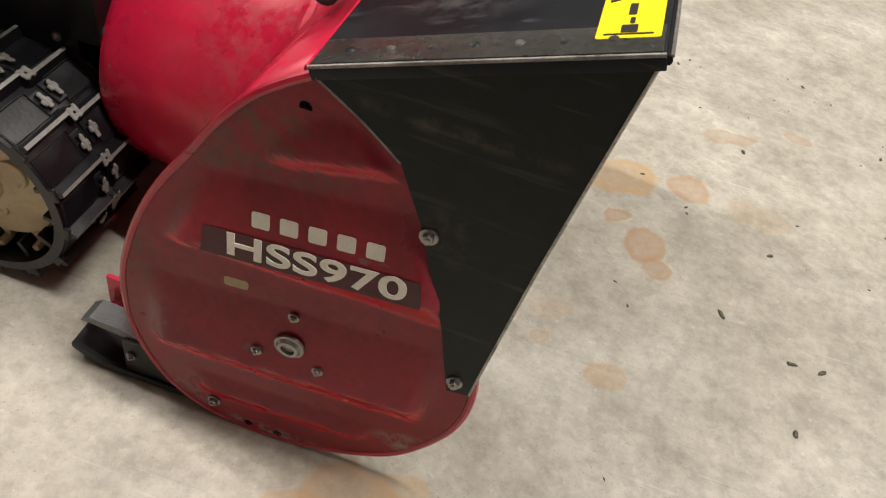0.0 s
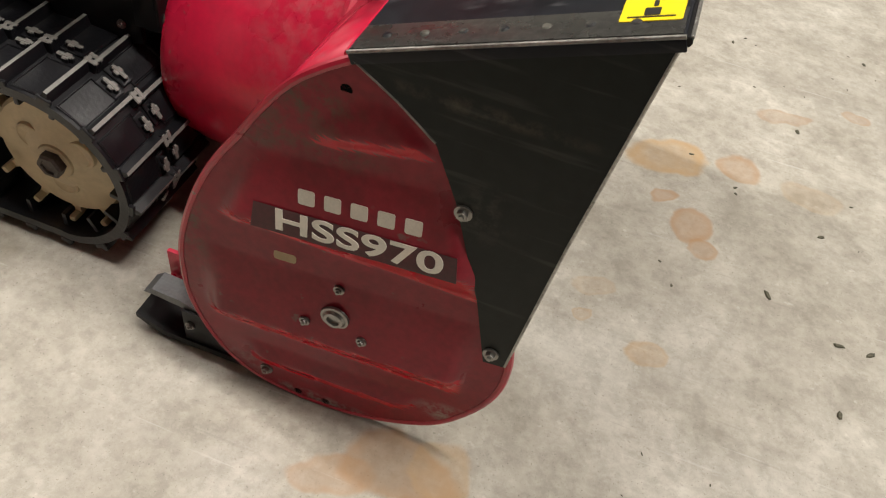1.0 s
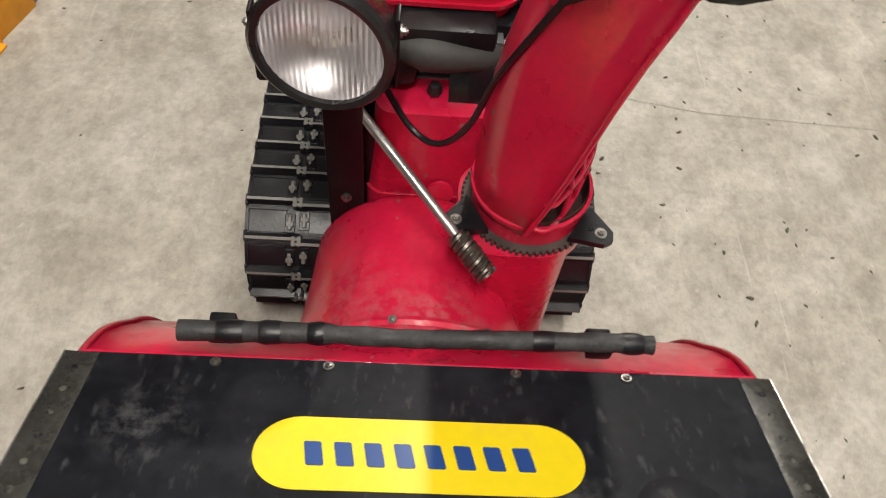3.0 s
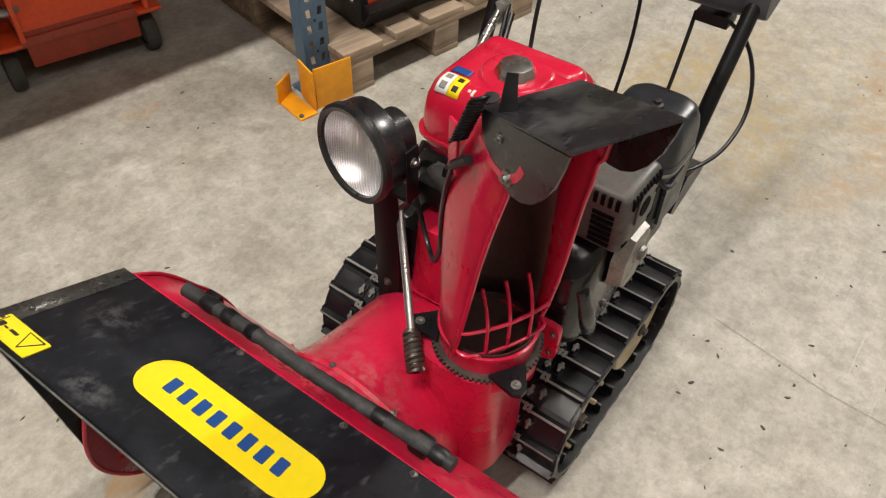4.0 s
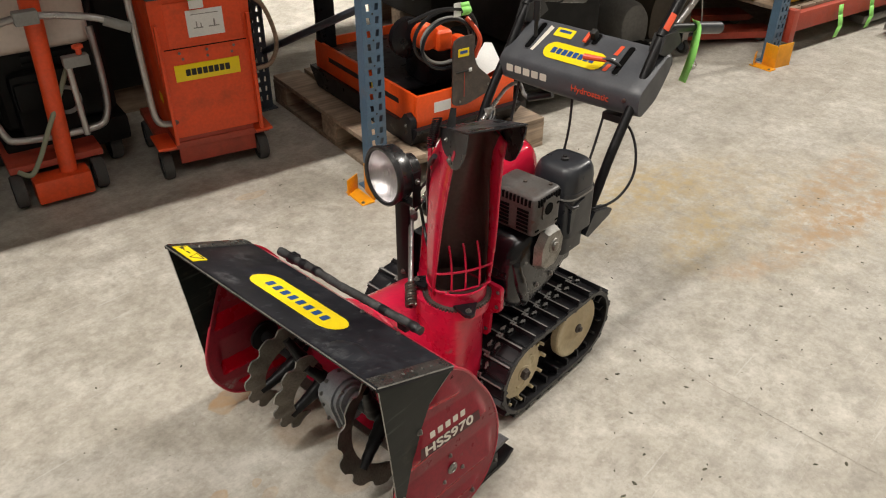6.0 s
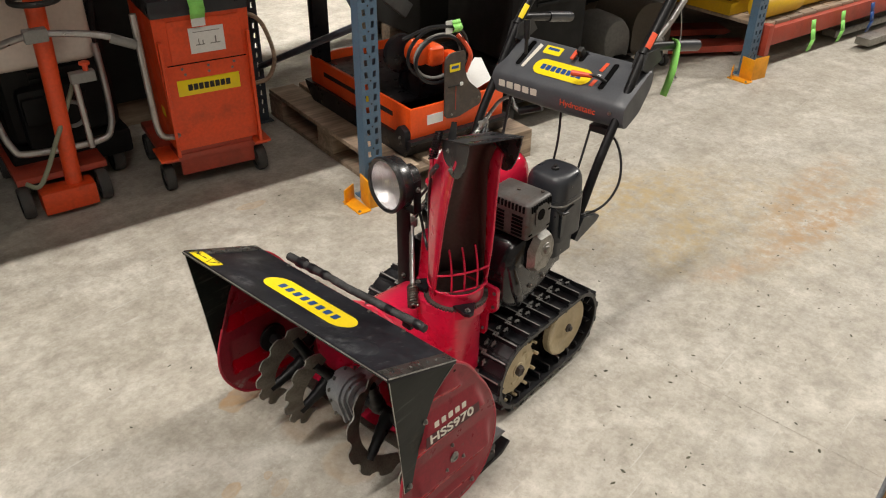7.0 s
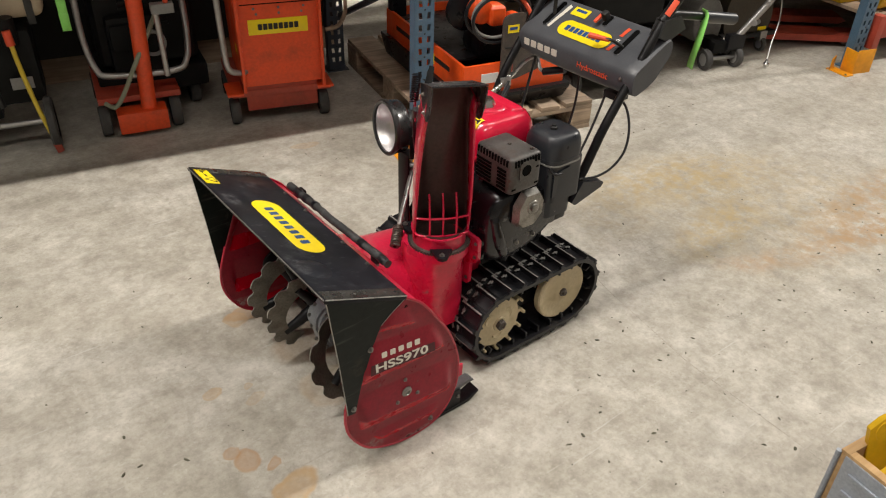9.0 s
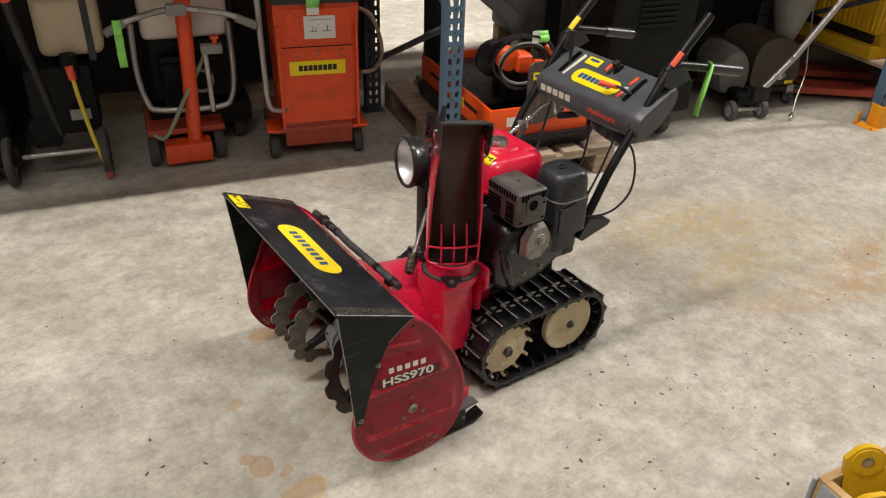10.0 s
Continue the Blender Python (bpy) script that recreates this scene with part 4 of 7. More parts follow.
# blower drum and its outlet
DRUM = aim((1, 0, 0), (0.06, 0.012, 0.222))
bm = spun(bmesh.new(), [(0.200, 0.0), (0.177, 0.05), (0.161, 0.10), (0.151, 0.18), (0.145, 0.255), (0.137, 0.268), (0.10, 0.275), (0.0, 0.275)], DRUM, 56)
drum = part("blower_drum", bm, M_red, blower, "scuffed red blower drum")
part("drum_seam", spun(bmesh.new(), [(0.1842, 0.038), (0.1852, 0.045), (0.1812, 0.052)], DRUM, 56), M_red, drum)
for a in (20, 62, 100, 140):
    p = DRUM @ Vector((0.184 * math.cos(radians(a + 20)), 0.184 * math.sin(radians(a + 20)), 0.045))
    d = DRUM.to_3x3() @ Vector((math.cos(radians(a + 20)), math.sin(radians(a + 20)), 0))
    bolt(drum, p, d, True)
COLLAR = Vector((0.278, -0.130, 0.0))
bm = bmesh.new()
prism(bm, rounded(0.155, 0.15, 0.05, 5, 0.268, -0.115), 0.16, 0.425, None, 0.004)
part("outlet", bm, M_red, drum, "red outlet duct below the chute")
part("outlet_flange", prism(bmesh.new(), eased([(-0.218, 0.366), (-0.218, 0.440), (-0.100, 0.440), (-0.100, 0.270), (-0.182, 0.270), (-0.186, 0.350)], 0.012, 3), -0.006, 0.006, plane_at((0.352, 0, 0), (0, 1, 0), (0, 0, 1)), 0.002, seg=1), M_red, drum)
for y, z in ((-0.174, 0.292), (-0.206, 0.378), (-0.208, 0.424)):
    bolt(drum, (0.346, y, z), (-1, 0, 0), True)

# chute: ring gear, trough, guard and deflector
chute = new("chute")
chute.parent = blower
tagged(chute, "tall red discharge chute")
D = Vector((-0.469, -0.883, 0)).normalized()
B = Vector((-0.883, 0.469, 0)).normalized()
UPZ = Vector((0, 0, 1))


def ch(a, b, z):
    """A place in the chute: forward, sideways, height."""
    return COLLAR + D * a + B * b + UPZ * z


part("base_lining", spun(bmesh.new(), [(0.0722, 0.008), (0.0722, 0.050), (0.0716, 0.050), (0.0716, 0.008), (0.0, 0.006)], Matrix.Translation(COLLAR + UPZ * 0.428), 36), M_chute_in, chute, "dark worn inside of the chute base")
RINGM = Matrix.Translation(COLLAR + UPZ * 0.425)
part("collar", spun(bmesh.new(), [(0.078, -0.03), (0.083, -0.028), (0.083, 0.0), (0.078, 0.004)], RINGM, 36), M_red, chute)
bm = spun(bmesh.new(), [(0.070, 0.0), (0.0835, 0.0), (0.0835, 0.007), (0.070, 0.007)], RINGM, 48)
for k in range(64):
    a = 2 * math.pi * k / 64
    box(bm, (0.0848, 0, 0.0035), (0.0045, 0.0042, 0.007), 0, RINGM @ Matrix.Rotation(a, 4, "Z"))
part("ring_gear", bm, M_ring, chute, "dusty toothed ring gear")
for a in (65, 185, 305):
    m = RINGM @ Matrix.Rotation(radians(a) + 0.9, 4, "Z")
    tab = part("clamp", prism(bmesh.new(), [(0.075, -0.03), (0.118, -0.012), (0.124, 0.0), (0.118, 0.012), (0.075, 0.03)], 0.009, 0.018, m, 0.003), M_engine, chute)
    bolt(tab, m @ Vector((0.106, 0, 0.018)))
part("chute_base", spun(bmesh.new(), [(0.074, 0.0), (0.074, 0.036), (0.078, 0.038), (0.078, 0.043), (0.0735, 0.044), (0.0735, 0.0)], Matrix.Translation(COLLAR + UPZ * 0.428), 40), M_red, chute)
LEVELS = [(0.455, -0.073, 0.026, 0.073), (0.510, -0.074, 0.040, 0.073), (0.580, -0.072, 0.055, 0.072), (0.640, -0.066, 0.066, 0.070), (0.700, -0.056, 0.076, 0.067),
          (0.760, -0.042, 0.088, 0.063), (0.805, -0.024, 0.099, 0.060), (0.838, -0.004, 0.106, 0.057), (0.853, 0.010, 0.116, 0.056), (0.872, 0.026, 0.118, 0.057), (0.889, 0.043, 0.120, 0.0585)]


def trough(gap):
    rows = []
    for z, back, front, hw in LEVELS:
        hw, back = hw - gap, back + gap
        lean = (back + 0.074) * 0.12
        r = hw * (0.98 if z < 0.52 else 0.94 if z < 0.60 else 0.84 if z < 0.66 else 0.68 if z < 0.72 else 0.46 if z < 0.79 else 0.36)
        row = [ch(front, hw, z - lean * 0.3)]
        row.append(ch((front + back + r) / 2, hw, z))
        for k in range(7):
            a = radians(90 * k / 6)
            row.append(ch(back + r - r * math.sin(a), hw - r + r * math.cos(a), z + lean * math.sin(a)))
        for k in range(7):
            a = radians(90 - 90 * k / 6)
            row.append(ch(back + r - r * math.sin(a), -(hw - r + r * math.cos(a)), z + lean * math.sin(a)))
        row.append(ch((front + back + r) / 2, -hw, z))
        row.append(ch(front, -hw, z - lean * 0.3))
        rows.append(row)
    return rows


sheet("trough", trough(0.0), M_red, chute, 0.003, "red painted chute trough")
lining = trough(0.0035)
sheet("trough_lining", [row[4:17] for row in lining], M_chute_in, chute, 0.001, "scuffed dark chute lining")
for s in (1, -1):
    part("trough_rim", tube(bmesh.new(), [row[0 if s > 0 else -1] for row in trough(0.0)], 0.0035, 8, False), M_red, chute)
guard = part("guard", tube(bmesh.new(), [ch(0.028, 0.073, 0.476), ch(0.050, 0.062, 0.474), ch(0.057, 0.0, 0.472), ch(0.050, -0.062, 0.474), ch(0.028, -0.073, 0.476)], 0.0032, 8), M_red, chute, "red wire guard over the chute mouth")
part("guard_bar", tube(bmesh.new(), [ch(0.038, 0.073, 0.530), ch(0.050, 0.064, 0.528), ch(0.057, 0.0, 0.526), ch(0.050, -0.064, 0.528), ch(0.038, -0.073, 0.530)], 0.0032, 8), M_red, guard)
for b in (0.036, 0.0, -0.036):
    part("guard_bar", tube(bmesh.new(), [ch(0.056, b, 0.471), ch(0.056, b, 0.530), ch(0.047, b, 0.566), ch(0.034, b, 0.592)], 0.0028, 8), M_red, guard)
# deflector
bm = bmesh.new()
PIV = (0.110, 0.858)
for s in (1, -1):
    hw = 0.0615
    cheek = [(0.046, 0.904), (0.050, 0.882), (0.062, 0.862), (0.078, 0.849), (0.098, 0.842), (0.118, 0.841), (0.140, 0.848), (0.160, 0.862), (0.178, 0.884), (0.192, 0.910), (0.201, 0.936), (0.206, 0.956)]
    mm = plane_at(COLLAR + B * hw * s, D, UPZ)
    prism(bm, cheek, -0.0012, 0.0012, mm, 0.0005, seg=1)
deflector = part("deflector", bm, M_chute_top, chute, "black steel chute deflector, tilted")
part("deflector_top", prism(bmesh.new(), [(-0.0627, 0.0), (0.0627, 0.0), (0.0627, 0.173), (-0.0627, 0.173)], -0.0013, 0.0013,
     plane_at(ch(0.045, 0, 0.904), B * -1, D * 0.945 + UPZ * 0.33), 0.0006, seg=1), M_chute_top, deflector)
part("deflector_lining", prism(bmesh.new(), [(-0.0595, 0.002), (0.0595, 0.002), (0.0595, 0.168), (-0.0595, 0.168)], 0.0017, 0.0026,
     plane_at(ch(0.045, 0, 0.904), B * -1, D * 0.945 + UPZ * 0.33)), M_chute_in, deflector, "scuffed brown underside")
for s in (1, -1):
    bolt(deflector, ch(PIV[0], s * 0.0628, PIV[1]), B * s)
    bolt(deflector, ch(0.088, s * 0.0628, 0.895), B * s, True)
    slot_m = plane_at(COLLAR + B * 0.0629 * s, D, UPZ)
    arc = [(0.086 + r * math.sin(radians(a)), 0.903 - r * math.cos(radians(a))) for r, turns in ((0.0560, range(-54, 75, 8)), (0.0465, range(74, -55, -8))) for a in turns]
    part("adjusting_slot", prism(bmesh.new(), arc, 0, 0.0006, slot_m), M_red, deflector, "curved slot showing red chute behind")
    part("washer", cyl(bmesh.new(), ch(PIV[0], s * 0.0626, PIV[1]), ch(PIV[0], s * 0.0642, PIV[1]), 0.0095, n=18), M_bolt, deflector)
part("stop_tab", prism(bmesh.new(), [(0, 0), (0.020, 0), (0.016, 0.044), (0.004, 0.044)], 0, 0.002, plane_at(ch(0.072, 0.058, 0.912), D * 0.6 - B * 0.8, UPZ * 0.8 - D * 0.45)), M_black, deflector)
coil = []
for k in range(210):
    f = k / 209
    c = ch(0.064 - 0.044 * f, 0.075, 0.934 - 0.086 * f)
    coil.append(c + 0.0100 * (math.cos(k * 0.45) * B + math.sin(k * 0.45) * (D * 0.8 + UPZ * 0.5)))
part("return_spring", tube(bmesh.new(), coil, 0.0017, 5, False), M_engine, chute, "black coil spring")
part("cable_sleeve", tube(bmesh.new(), [ch(0.044, 0.074, 0.838), ch(0.024, 0.074, 0.819), ch(0.004, 0.072, 0.800)], 0.0064, 10), M_rubber, chute)
part("cable_bracket", box(bmesh.new(), (0, 0, 0), (0.022, 0.004, 0.072), 0.001, Matrix.Translation(ch(0.0, 0.070, 0.824)) @ plane_at((0, 0, 0), D, B)), M_red, chute)
part("control_cable", tube(bmesh.new(), [ch(0.004, 0.072, 0.800), (0.226, -0.081, 0.745), (0.250, -0.058, 0.665), (0.270, -0.042, 0.580), (0.287, -0.023, 0.527), (0.304, -0.004, 0.500), (0.321, 0.014, 0.492), (0.336, 0.034, 0.503), (0.350, 0.058, 0.540), (0.368, 0.088, 0.590), (0.43, 0.11, 0.60)], 0.0042, 8), M_rubber, chute, "black control cable")

# chute crank: worm, rod, joint and handle
crank = part("crank_rod", tube(bmesh.new(), [(0.205, -0.038, 0.440), (0.352, 0.101, 0.514)], 0.0068, 12, False), M_steel, blower, "bright steel chute crank rod")
worm = [Vector((0.168, -0.075, 0.416)).lerp(Vector((0.206, -0.037, 0.441)), k / 80) for k in range(81)]
wd = (worm[-1] - worm[0]).normalized()
wa = wd.orthogonal().normalized()
wb = wd.cross(wa)
for start in (0.0, math.pi):
    part("worm_thread", tube(bmesh.new(), [p + 0.0120 * (math.cos(k * 0.30 + start) * wa + math.sin(k * 0.30 + start) * wb) for k, p in enumerate(worm)], 0.0037, 6, False), M_worm, crank, "oily steel worm thread")
core = part("worm_core", tube(bmesh.new(), [worm[0] - wd * 0.003, worm[-1] + wd * 0.004], 0.0118, 18, False), M_worm, crank)
part("worm_bore", tube(bmesh.new(), [worm[0] - wd * 0.0036, worm[0]], 0.0050, 12, False), M_void, core)
part("universal_joint", box(bmesh.new(), (0.358, 0.106, 0.518), (0.03, 0.024, 0.026), 0.005), M_steel, crank)
part("upper_rod", tube(bmesh.new(), [(0.360, 0.109, 0.521), (0.800, 0.205, 0.655), (0.845, 0.213, 0.672)], 0.0075, 12, False), M_chrome, crank)
part("rod_clamp", box(bmesh.new(), (0.795, 0.204, 0.655), (0.035, 0.03, 0.03), 0.006), M_steel, crank)
part("crank_handle", tube(bmesh.new(), [(0.845, 0.213, 0.672), (0.885, 0.205, 0.705), (0.895, 0.170, 0.725), (0.885, 0.140, 0.700), (0.895, 0.125, 0.690)], 0.006, 10), M_steel, crank)
part("crank_grip", tube(bmesh.new(), [(0.893, 0.130, 0.690), (0.915, 0.060, 0.715)], 0.012, 12, False), M_rubber, crank)

# headlight on its post
HL = aim((-0.985, 0.156, 0.06), (0.290, 0.124, 0.662))
headlight = part("headlight", spun(bmesh.new(), [(0.0, -0.085), (0.034, -0.085), (0.040, -0.080), (0.042, -0.045), (0.060, -0.042), (0.0745, -0.030), (0.0765, 0.0), (0.0795, 0.004), (0.0795, 0.014), (0.075, 0.018), (0.0685, 0.016), (0.068, 0.004)], HL, 48), M_rim, blower, "round black work headlight")
part("reflector", spun(bmesh.new(), [(0.068, 0.009), (0.058, -0.012), (0.040, -0.028), (0.018, -0.036), (0.0, -0.037)], HL, 40), M_lens_back, headlight, "bright mirror reflector")
part("bulb", spun(bmesh.new(), [(0.008, -0.036), (0.008, -0.020), (0.006, -0.014), (0.0, -0.012)], HL, 16), M_white, headlight)
lens = part("lens", spun(bmesh.new(), [(0.0685, 0.006), (0.0685, 0.010), (0.05, 0.0145), (0.025, 0.017), (0.0, 0.018), ], HL, 40), M_glass, headlight, "ribbed clear headlight glass")
lens.visible_shadow = False
for y in (0.046, 0.202):
    part("bracket_arm", box(bmesh.new(), (0.318, y, 0.640), (0.028, 0.004, 0.095), 0.0015), M_black, headlight)
    bolt(headlight, (0.318, y + (0.003 if y > 0.1 else -0.003), 0.662), (0, 1 if y > 0.1 else -1, 0))
part("bracket_base", box(bmesh.new(), (0.322, 0.124, 0.590), (0.030, 0.158, 0.006), 0.0015), M_black, headlight)
bm = bmesh.new()
box(bm, (0.331, 0.112, 0.435), (0.006, 0.050, 0.315), 0.0015)
box(bm, (0.347, 0.136, 0.435), (0.030, 0.004, 0.315), 0.0015)
post = part("headlight_post", bm, M_black, blower, "black folded steel headlight post")
bolt(post, (0.327, 0.124, 0.290), (-1, 0, 0))
bolt(post, (0.327, 0.112, 0.350), (-1, 0, 0))

# belt cover and gearbox front
bm = bmesh.new()
prism(bm, rounded(0.120, 0.205, 0.030, 5, 0.402, -0.016), 0.33, 0.500, None, 0.0, 0.014)
prism(bm, rounded(0.124, 0.210, 0.03, 5, 0.402, -0.016), 0.22, 0.345, None, 0.004)
soften(bm, [v for v in bm.verts if v.co.z > 0.495], 0.014, 3)
cover = part("belt_cover", bm, M_red, blower, "rounded red belt cover")
part("cover_knob", cyl(bmesh.new(), (0.390, -0.002, 0.503), (0.390, -0.002, 0.517), 0.011, 0.008, 6, 0.001), M_dark, cover)
part("cover_boss", spun(bmesh.new(), [(0.020, 0), (0.019, 0.006), (0.012, 0.008), (0.0, 0.008)], aim((-1, 0, 0.2), (0.338, -0.02, 0.36)), 20), M_red, cover)

# auger: shaft, gearbox, toothed ribbons
HUBZ = 0.191
auger = new("auger")
auger.parent = blower
tagged(auger, "toothed steel ribbon auger")
part("shaft", cyl(bmesh.new(), (0, -0.35, HUBZ), (0, 0.35, HUBZ), 0.017, n=20), M_black, auger)


def ribbon(y0, y1, a0, sweep):
    """A toothed sickle round the shaft, from an angle on, narrowing to both tips."""
    bm = bmesh.new()
    n = 48
    prev = None
    for k in range(n + 1):
        f = k / n
        a = radians(a0 + sweep * f)
        y = y0 + (y1 - y0) * f
        tooth = 0.147 + 0.016 * (0.15, 0.85, 1.0, 1.0, 0.95, 0.85, 0.3, 0.0)[k % 8]
        tip = min(1, 5 * f + 0.45, 7 * (1 - f) + 0.55)
        mid_r = 0.125
        r_in, r_out = mid_r - 0.017 * tip, mid_r + (tooth - mid_r) * tip
        c, sn = math.cos(a), math.sin(a)
        lean = 0.006 if y1 > 0 else -0.006
        ring = [bm.verts.new((r * c, y + dy, HUBZ + r * sn)) for r, dy in ((r_in, -0.0022 - lean), (r_out, -0.0022 + lean), (r_out, 0.0022 + lean), (r_in, 0.0022 - lean))]
        if prev:
            for j in range(4):
                bm.faces.new((prev[j], prev[(j + 1) % 4], ring[(j + 1) % 4], ring[j])).material_index = 1 if j == 1 else 0
        else:
            bm.faces.new(ring)
        prev = ring
    bm.faces.new(prev[::-1])
    return bm


for s in (1, -1):
    front = ((0.050, 0.118, 112, 140), (0.160, 0.232, 98, 145)) if s > 0 else ((0.118, 0.180, 92, 175), (0.300, 0.335, 60, 150))
    for y0, y1, a0, sweep in (*front, (0.190, 0.270, -60, 110)):
        flight = part("flight", ribbon(s * y0, s * y1, a0, sweep), M_blade, auger, "serrated worn steel sickle blade")
        flight.data.materials.append(M_bare_rimlit_edge)
        for f in (0.10, 0.72):
            a, y = radians(a0 + sweep * f), s * (y0 + (y1 - y0) * f)
            bm = tube(bmesh.new(), [(0, y - s * 0.020, HUBZ), (0.06 * math.cos(a), y - s * 0.012, HUBZ + 0.06 * math.sin(a)), (0.124 * math.cos(a), y, HUBZ + 0.124 * math.sin(a))], [0.022, 0.019, 0.016, 0.014, 0.012], 12)
            part("arm", bm, M_black, flight)
    part("shaft_flange", cyl(bmesh.new(), (0, s * 0.335, HUBZ), (0, s * 0.345, HUBZ), 0.045, n=24, bev=0.002), M_black, auger)


def gear_case(grow, y0, y1, bm, bevel):
    """One slice of the case across the shaft: round above, a narrow foot below."""
    r = 0.049 + grow
    line = [(-0.012 + r * math.cos(radians(a)), HUBZ + 0.012 + r * math.sin(radians(a))) for a in range(-20, 201, 20)]
    line += [(-0.046 - grow, HUBZ - 0.048), (-0.040 - grow, HUBZ - 0.074 - grow), (0.016 + grow, HUBZ - 0.074 - grow), (0.026 + grow, HUBZ - 0.046)]
    return prism(bm, line, y0, y1, plane_at((0, 0, 0), (-1, 0, 0), (0, 0, 1)) @ Matrix.Diagonal((-1, 1, -1, 1)), bevel)


bm = bmesh.new()
for grow, y0, y1, bevel in ((0.0, -0.036, 0.014, 0.006), (0.006, 0.010, 0.019, 0.002), (-0.002, 0.018, 0.030, 0.004), (-0.012, 0.028, 0.038, 0.004)):
    gear_case(grow, y0, y1, bm, bevel)
for r0, y0, y1 in ((0.034, 0.034, 0.046), (0.026, 0.044, 0.066), (0.030, -0.062, -0.030)):
    cyl(bm, (0, y0, HUBZ), (0, y1, HUBZ), r0, n=26, bev=0.004)
cyl(bm, (0.02, 0, HUBZ - 0.002), (0.125, 0, HUBZ + 0.012), 0.040, 0.032, 24, 0.004)
gearbox = part("gearbox", bm, M_casting, auger, "grey cast auger gearbox")
for x, z in ((-0.062, 0.028), (-0.042, 0.056), (0.0, 0.064), (0.034, 0.044), (-0.058, -0.012), (-0.046, -0.068), (0.018, -0.070)):
    bolt(gearbox, (x, 0.020, HUBZ + z), (0, 1, 0), True)
for x, z in ((-0.040, 0.052), (-0.044, -0.060)):
    bolt(gearbox, (x, -0.037, HUBZ + z), (0, -1, 0), True)
bm = spun(bmesh.new(), [(0.0, 0.004), (0.135, 0.004), (0.135, 0.0), (0.0, 0.0)], aim((-1, 0, 0), (0.118, 0.0, 0.215)), 40)
impeller = part("impeller", bm, M_black, blower, "dark impeller behind the auger")
for k in range(5):
    m = Matrix.Translation((0.108, 0.0, 0.215)) @ Matrix.Rotation(2 * math.pi * k / 5 + 0.4, 4, "X")
    part("blade", box(bmesh.new(), (-0.006, 0, 0.075), (0.03, 0.005, 0.11), 0.001, m), M_red, impeller)

# skids
for s in (1, -1):
    bm = bmesh.new()
    prism(bm, [(0.070, 0.004), (0.230, 0.004), (0.264, 0.024), (0.264, 0.031), (0.226, 0.014), (0.070, 0.014)], -0.020, 0.020, plane_at((0, s * 0.328, 0), (1, 0, 0), (0, 0, 1)), 0.0015)
    box(bm, (0.155, s * 0.343, 0.040), (0.09, 0.004, 0.055), 0.001)
    skid = part("skid_shoe", bm, M_black, blower, "black steel skid shoe")
    part("skid_bracket", prism(bmesh.new(), [(0.150, 0.060), (0.205, 0.078), (0.240, 0.080), (0.252, 0.070), (0.240, 0.070), (0.205, 0.066), (0.160, 0.045)], -0.014, 0.014, plane_at((0, s * 0.326, 0), (1, 0, 0), (0, 0, 1)), 0.003), M_gear, skid)
    part("skid_arm", box(bmesh.new(), (0.20, s * 0.300, 0.085), (0.08, 0.006, 0.05), 0.002), M_red, skid)
    bolt(skid, (0.19, s * 0.346, 0.045), (0, s, 0), True)

# tracks
C1, C2, RT = (0.424, 0.134), (0.700, 0.137), 0.112
LOOP = 2 * (C2[0] - C1[0]) + 2 * math.pi * RT


def on_loop(d):
    """Place (x, z) and outward way along the middle line of a track, from the front of its top run."""
    d %= LOOP
    top = C2[0] - C1[0]
    if d < top:
        return (C1[0] + d, C1[1] + RT), (0, 1)
    d -= top
    if d < math.pi * RT:
        a = math.pi / 2 - d / RT
        return (C2[0] + RT * math.cos(a), C2[1] + RT * math.sin(a)), (math.cos(a), math.sin(a))
    d -= math.pi * RT
    if d < top:
        return (C2[0] - d, C2[1] - RT), (0, -1)
    a = -math.pi / 2 - (d - top) / RT
    return (C1[0] + RT * math.cos(a), C1[1] + RT * math.sin(a)), (math.cos(a), math.sin(a))


NL = 24


def worn_tops(name, bm, height):
    """Black rubber whose upper faces are worn grey."""
    bmesh.ops.recalc_face_normals(bm, faces=bm.faces)
    for f in bm.faces:
        f.material_index = 0 if f.normal.z > 0.6 and f.calc_center_median().z > height else 1
    data = mesh_of(name, bm, M_lug)
    data.materials.append(M_rubber)
    return data


def ridge(bm, x0, x1, y, foot, crest, height):
    """A bar across the belt with sloping flanks and a narrow crest."""
    low = [bm.verts.new((x, y + w, 0.0)) for x, w in ((x0, -foot), (x1, -foot), (x1, foot), (x0, foot))]
    high = [bm.verts.new((x, y + w, height)) for x, w in ((x0 + 0.002, -crest), (x1 - 0.002, -crest), (x1 - 0.002, crest), (x0 + 0.002, crest))]
    bm.faces.new(high)
    bm.faces.new(low[::-1])
    for k in range(4):
        bm.faces.new((low[k], low[(k + 1) % 4], high[(k + 1) % 4], high[k]))


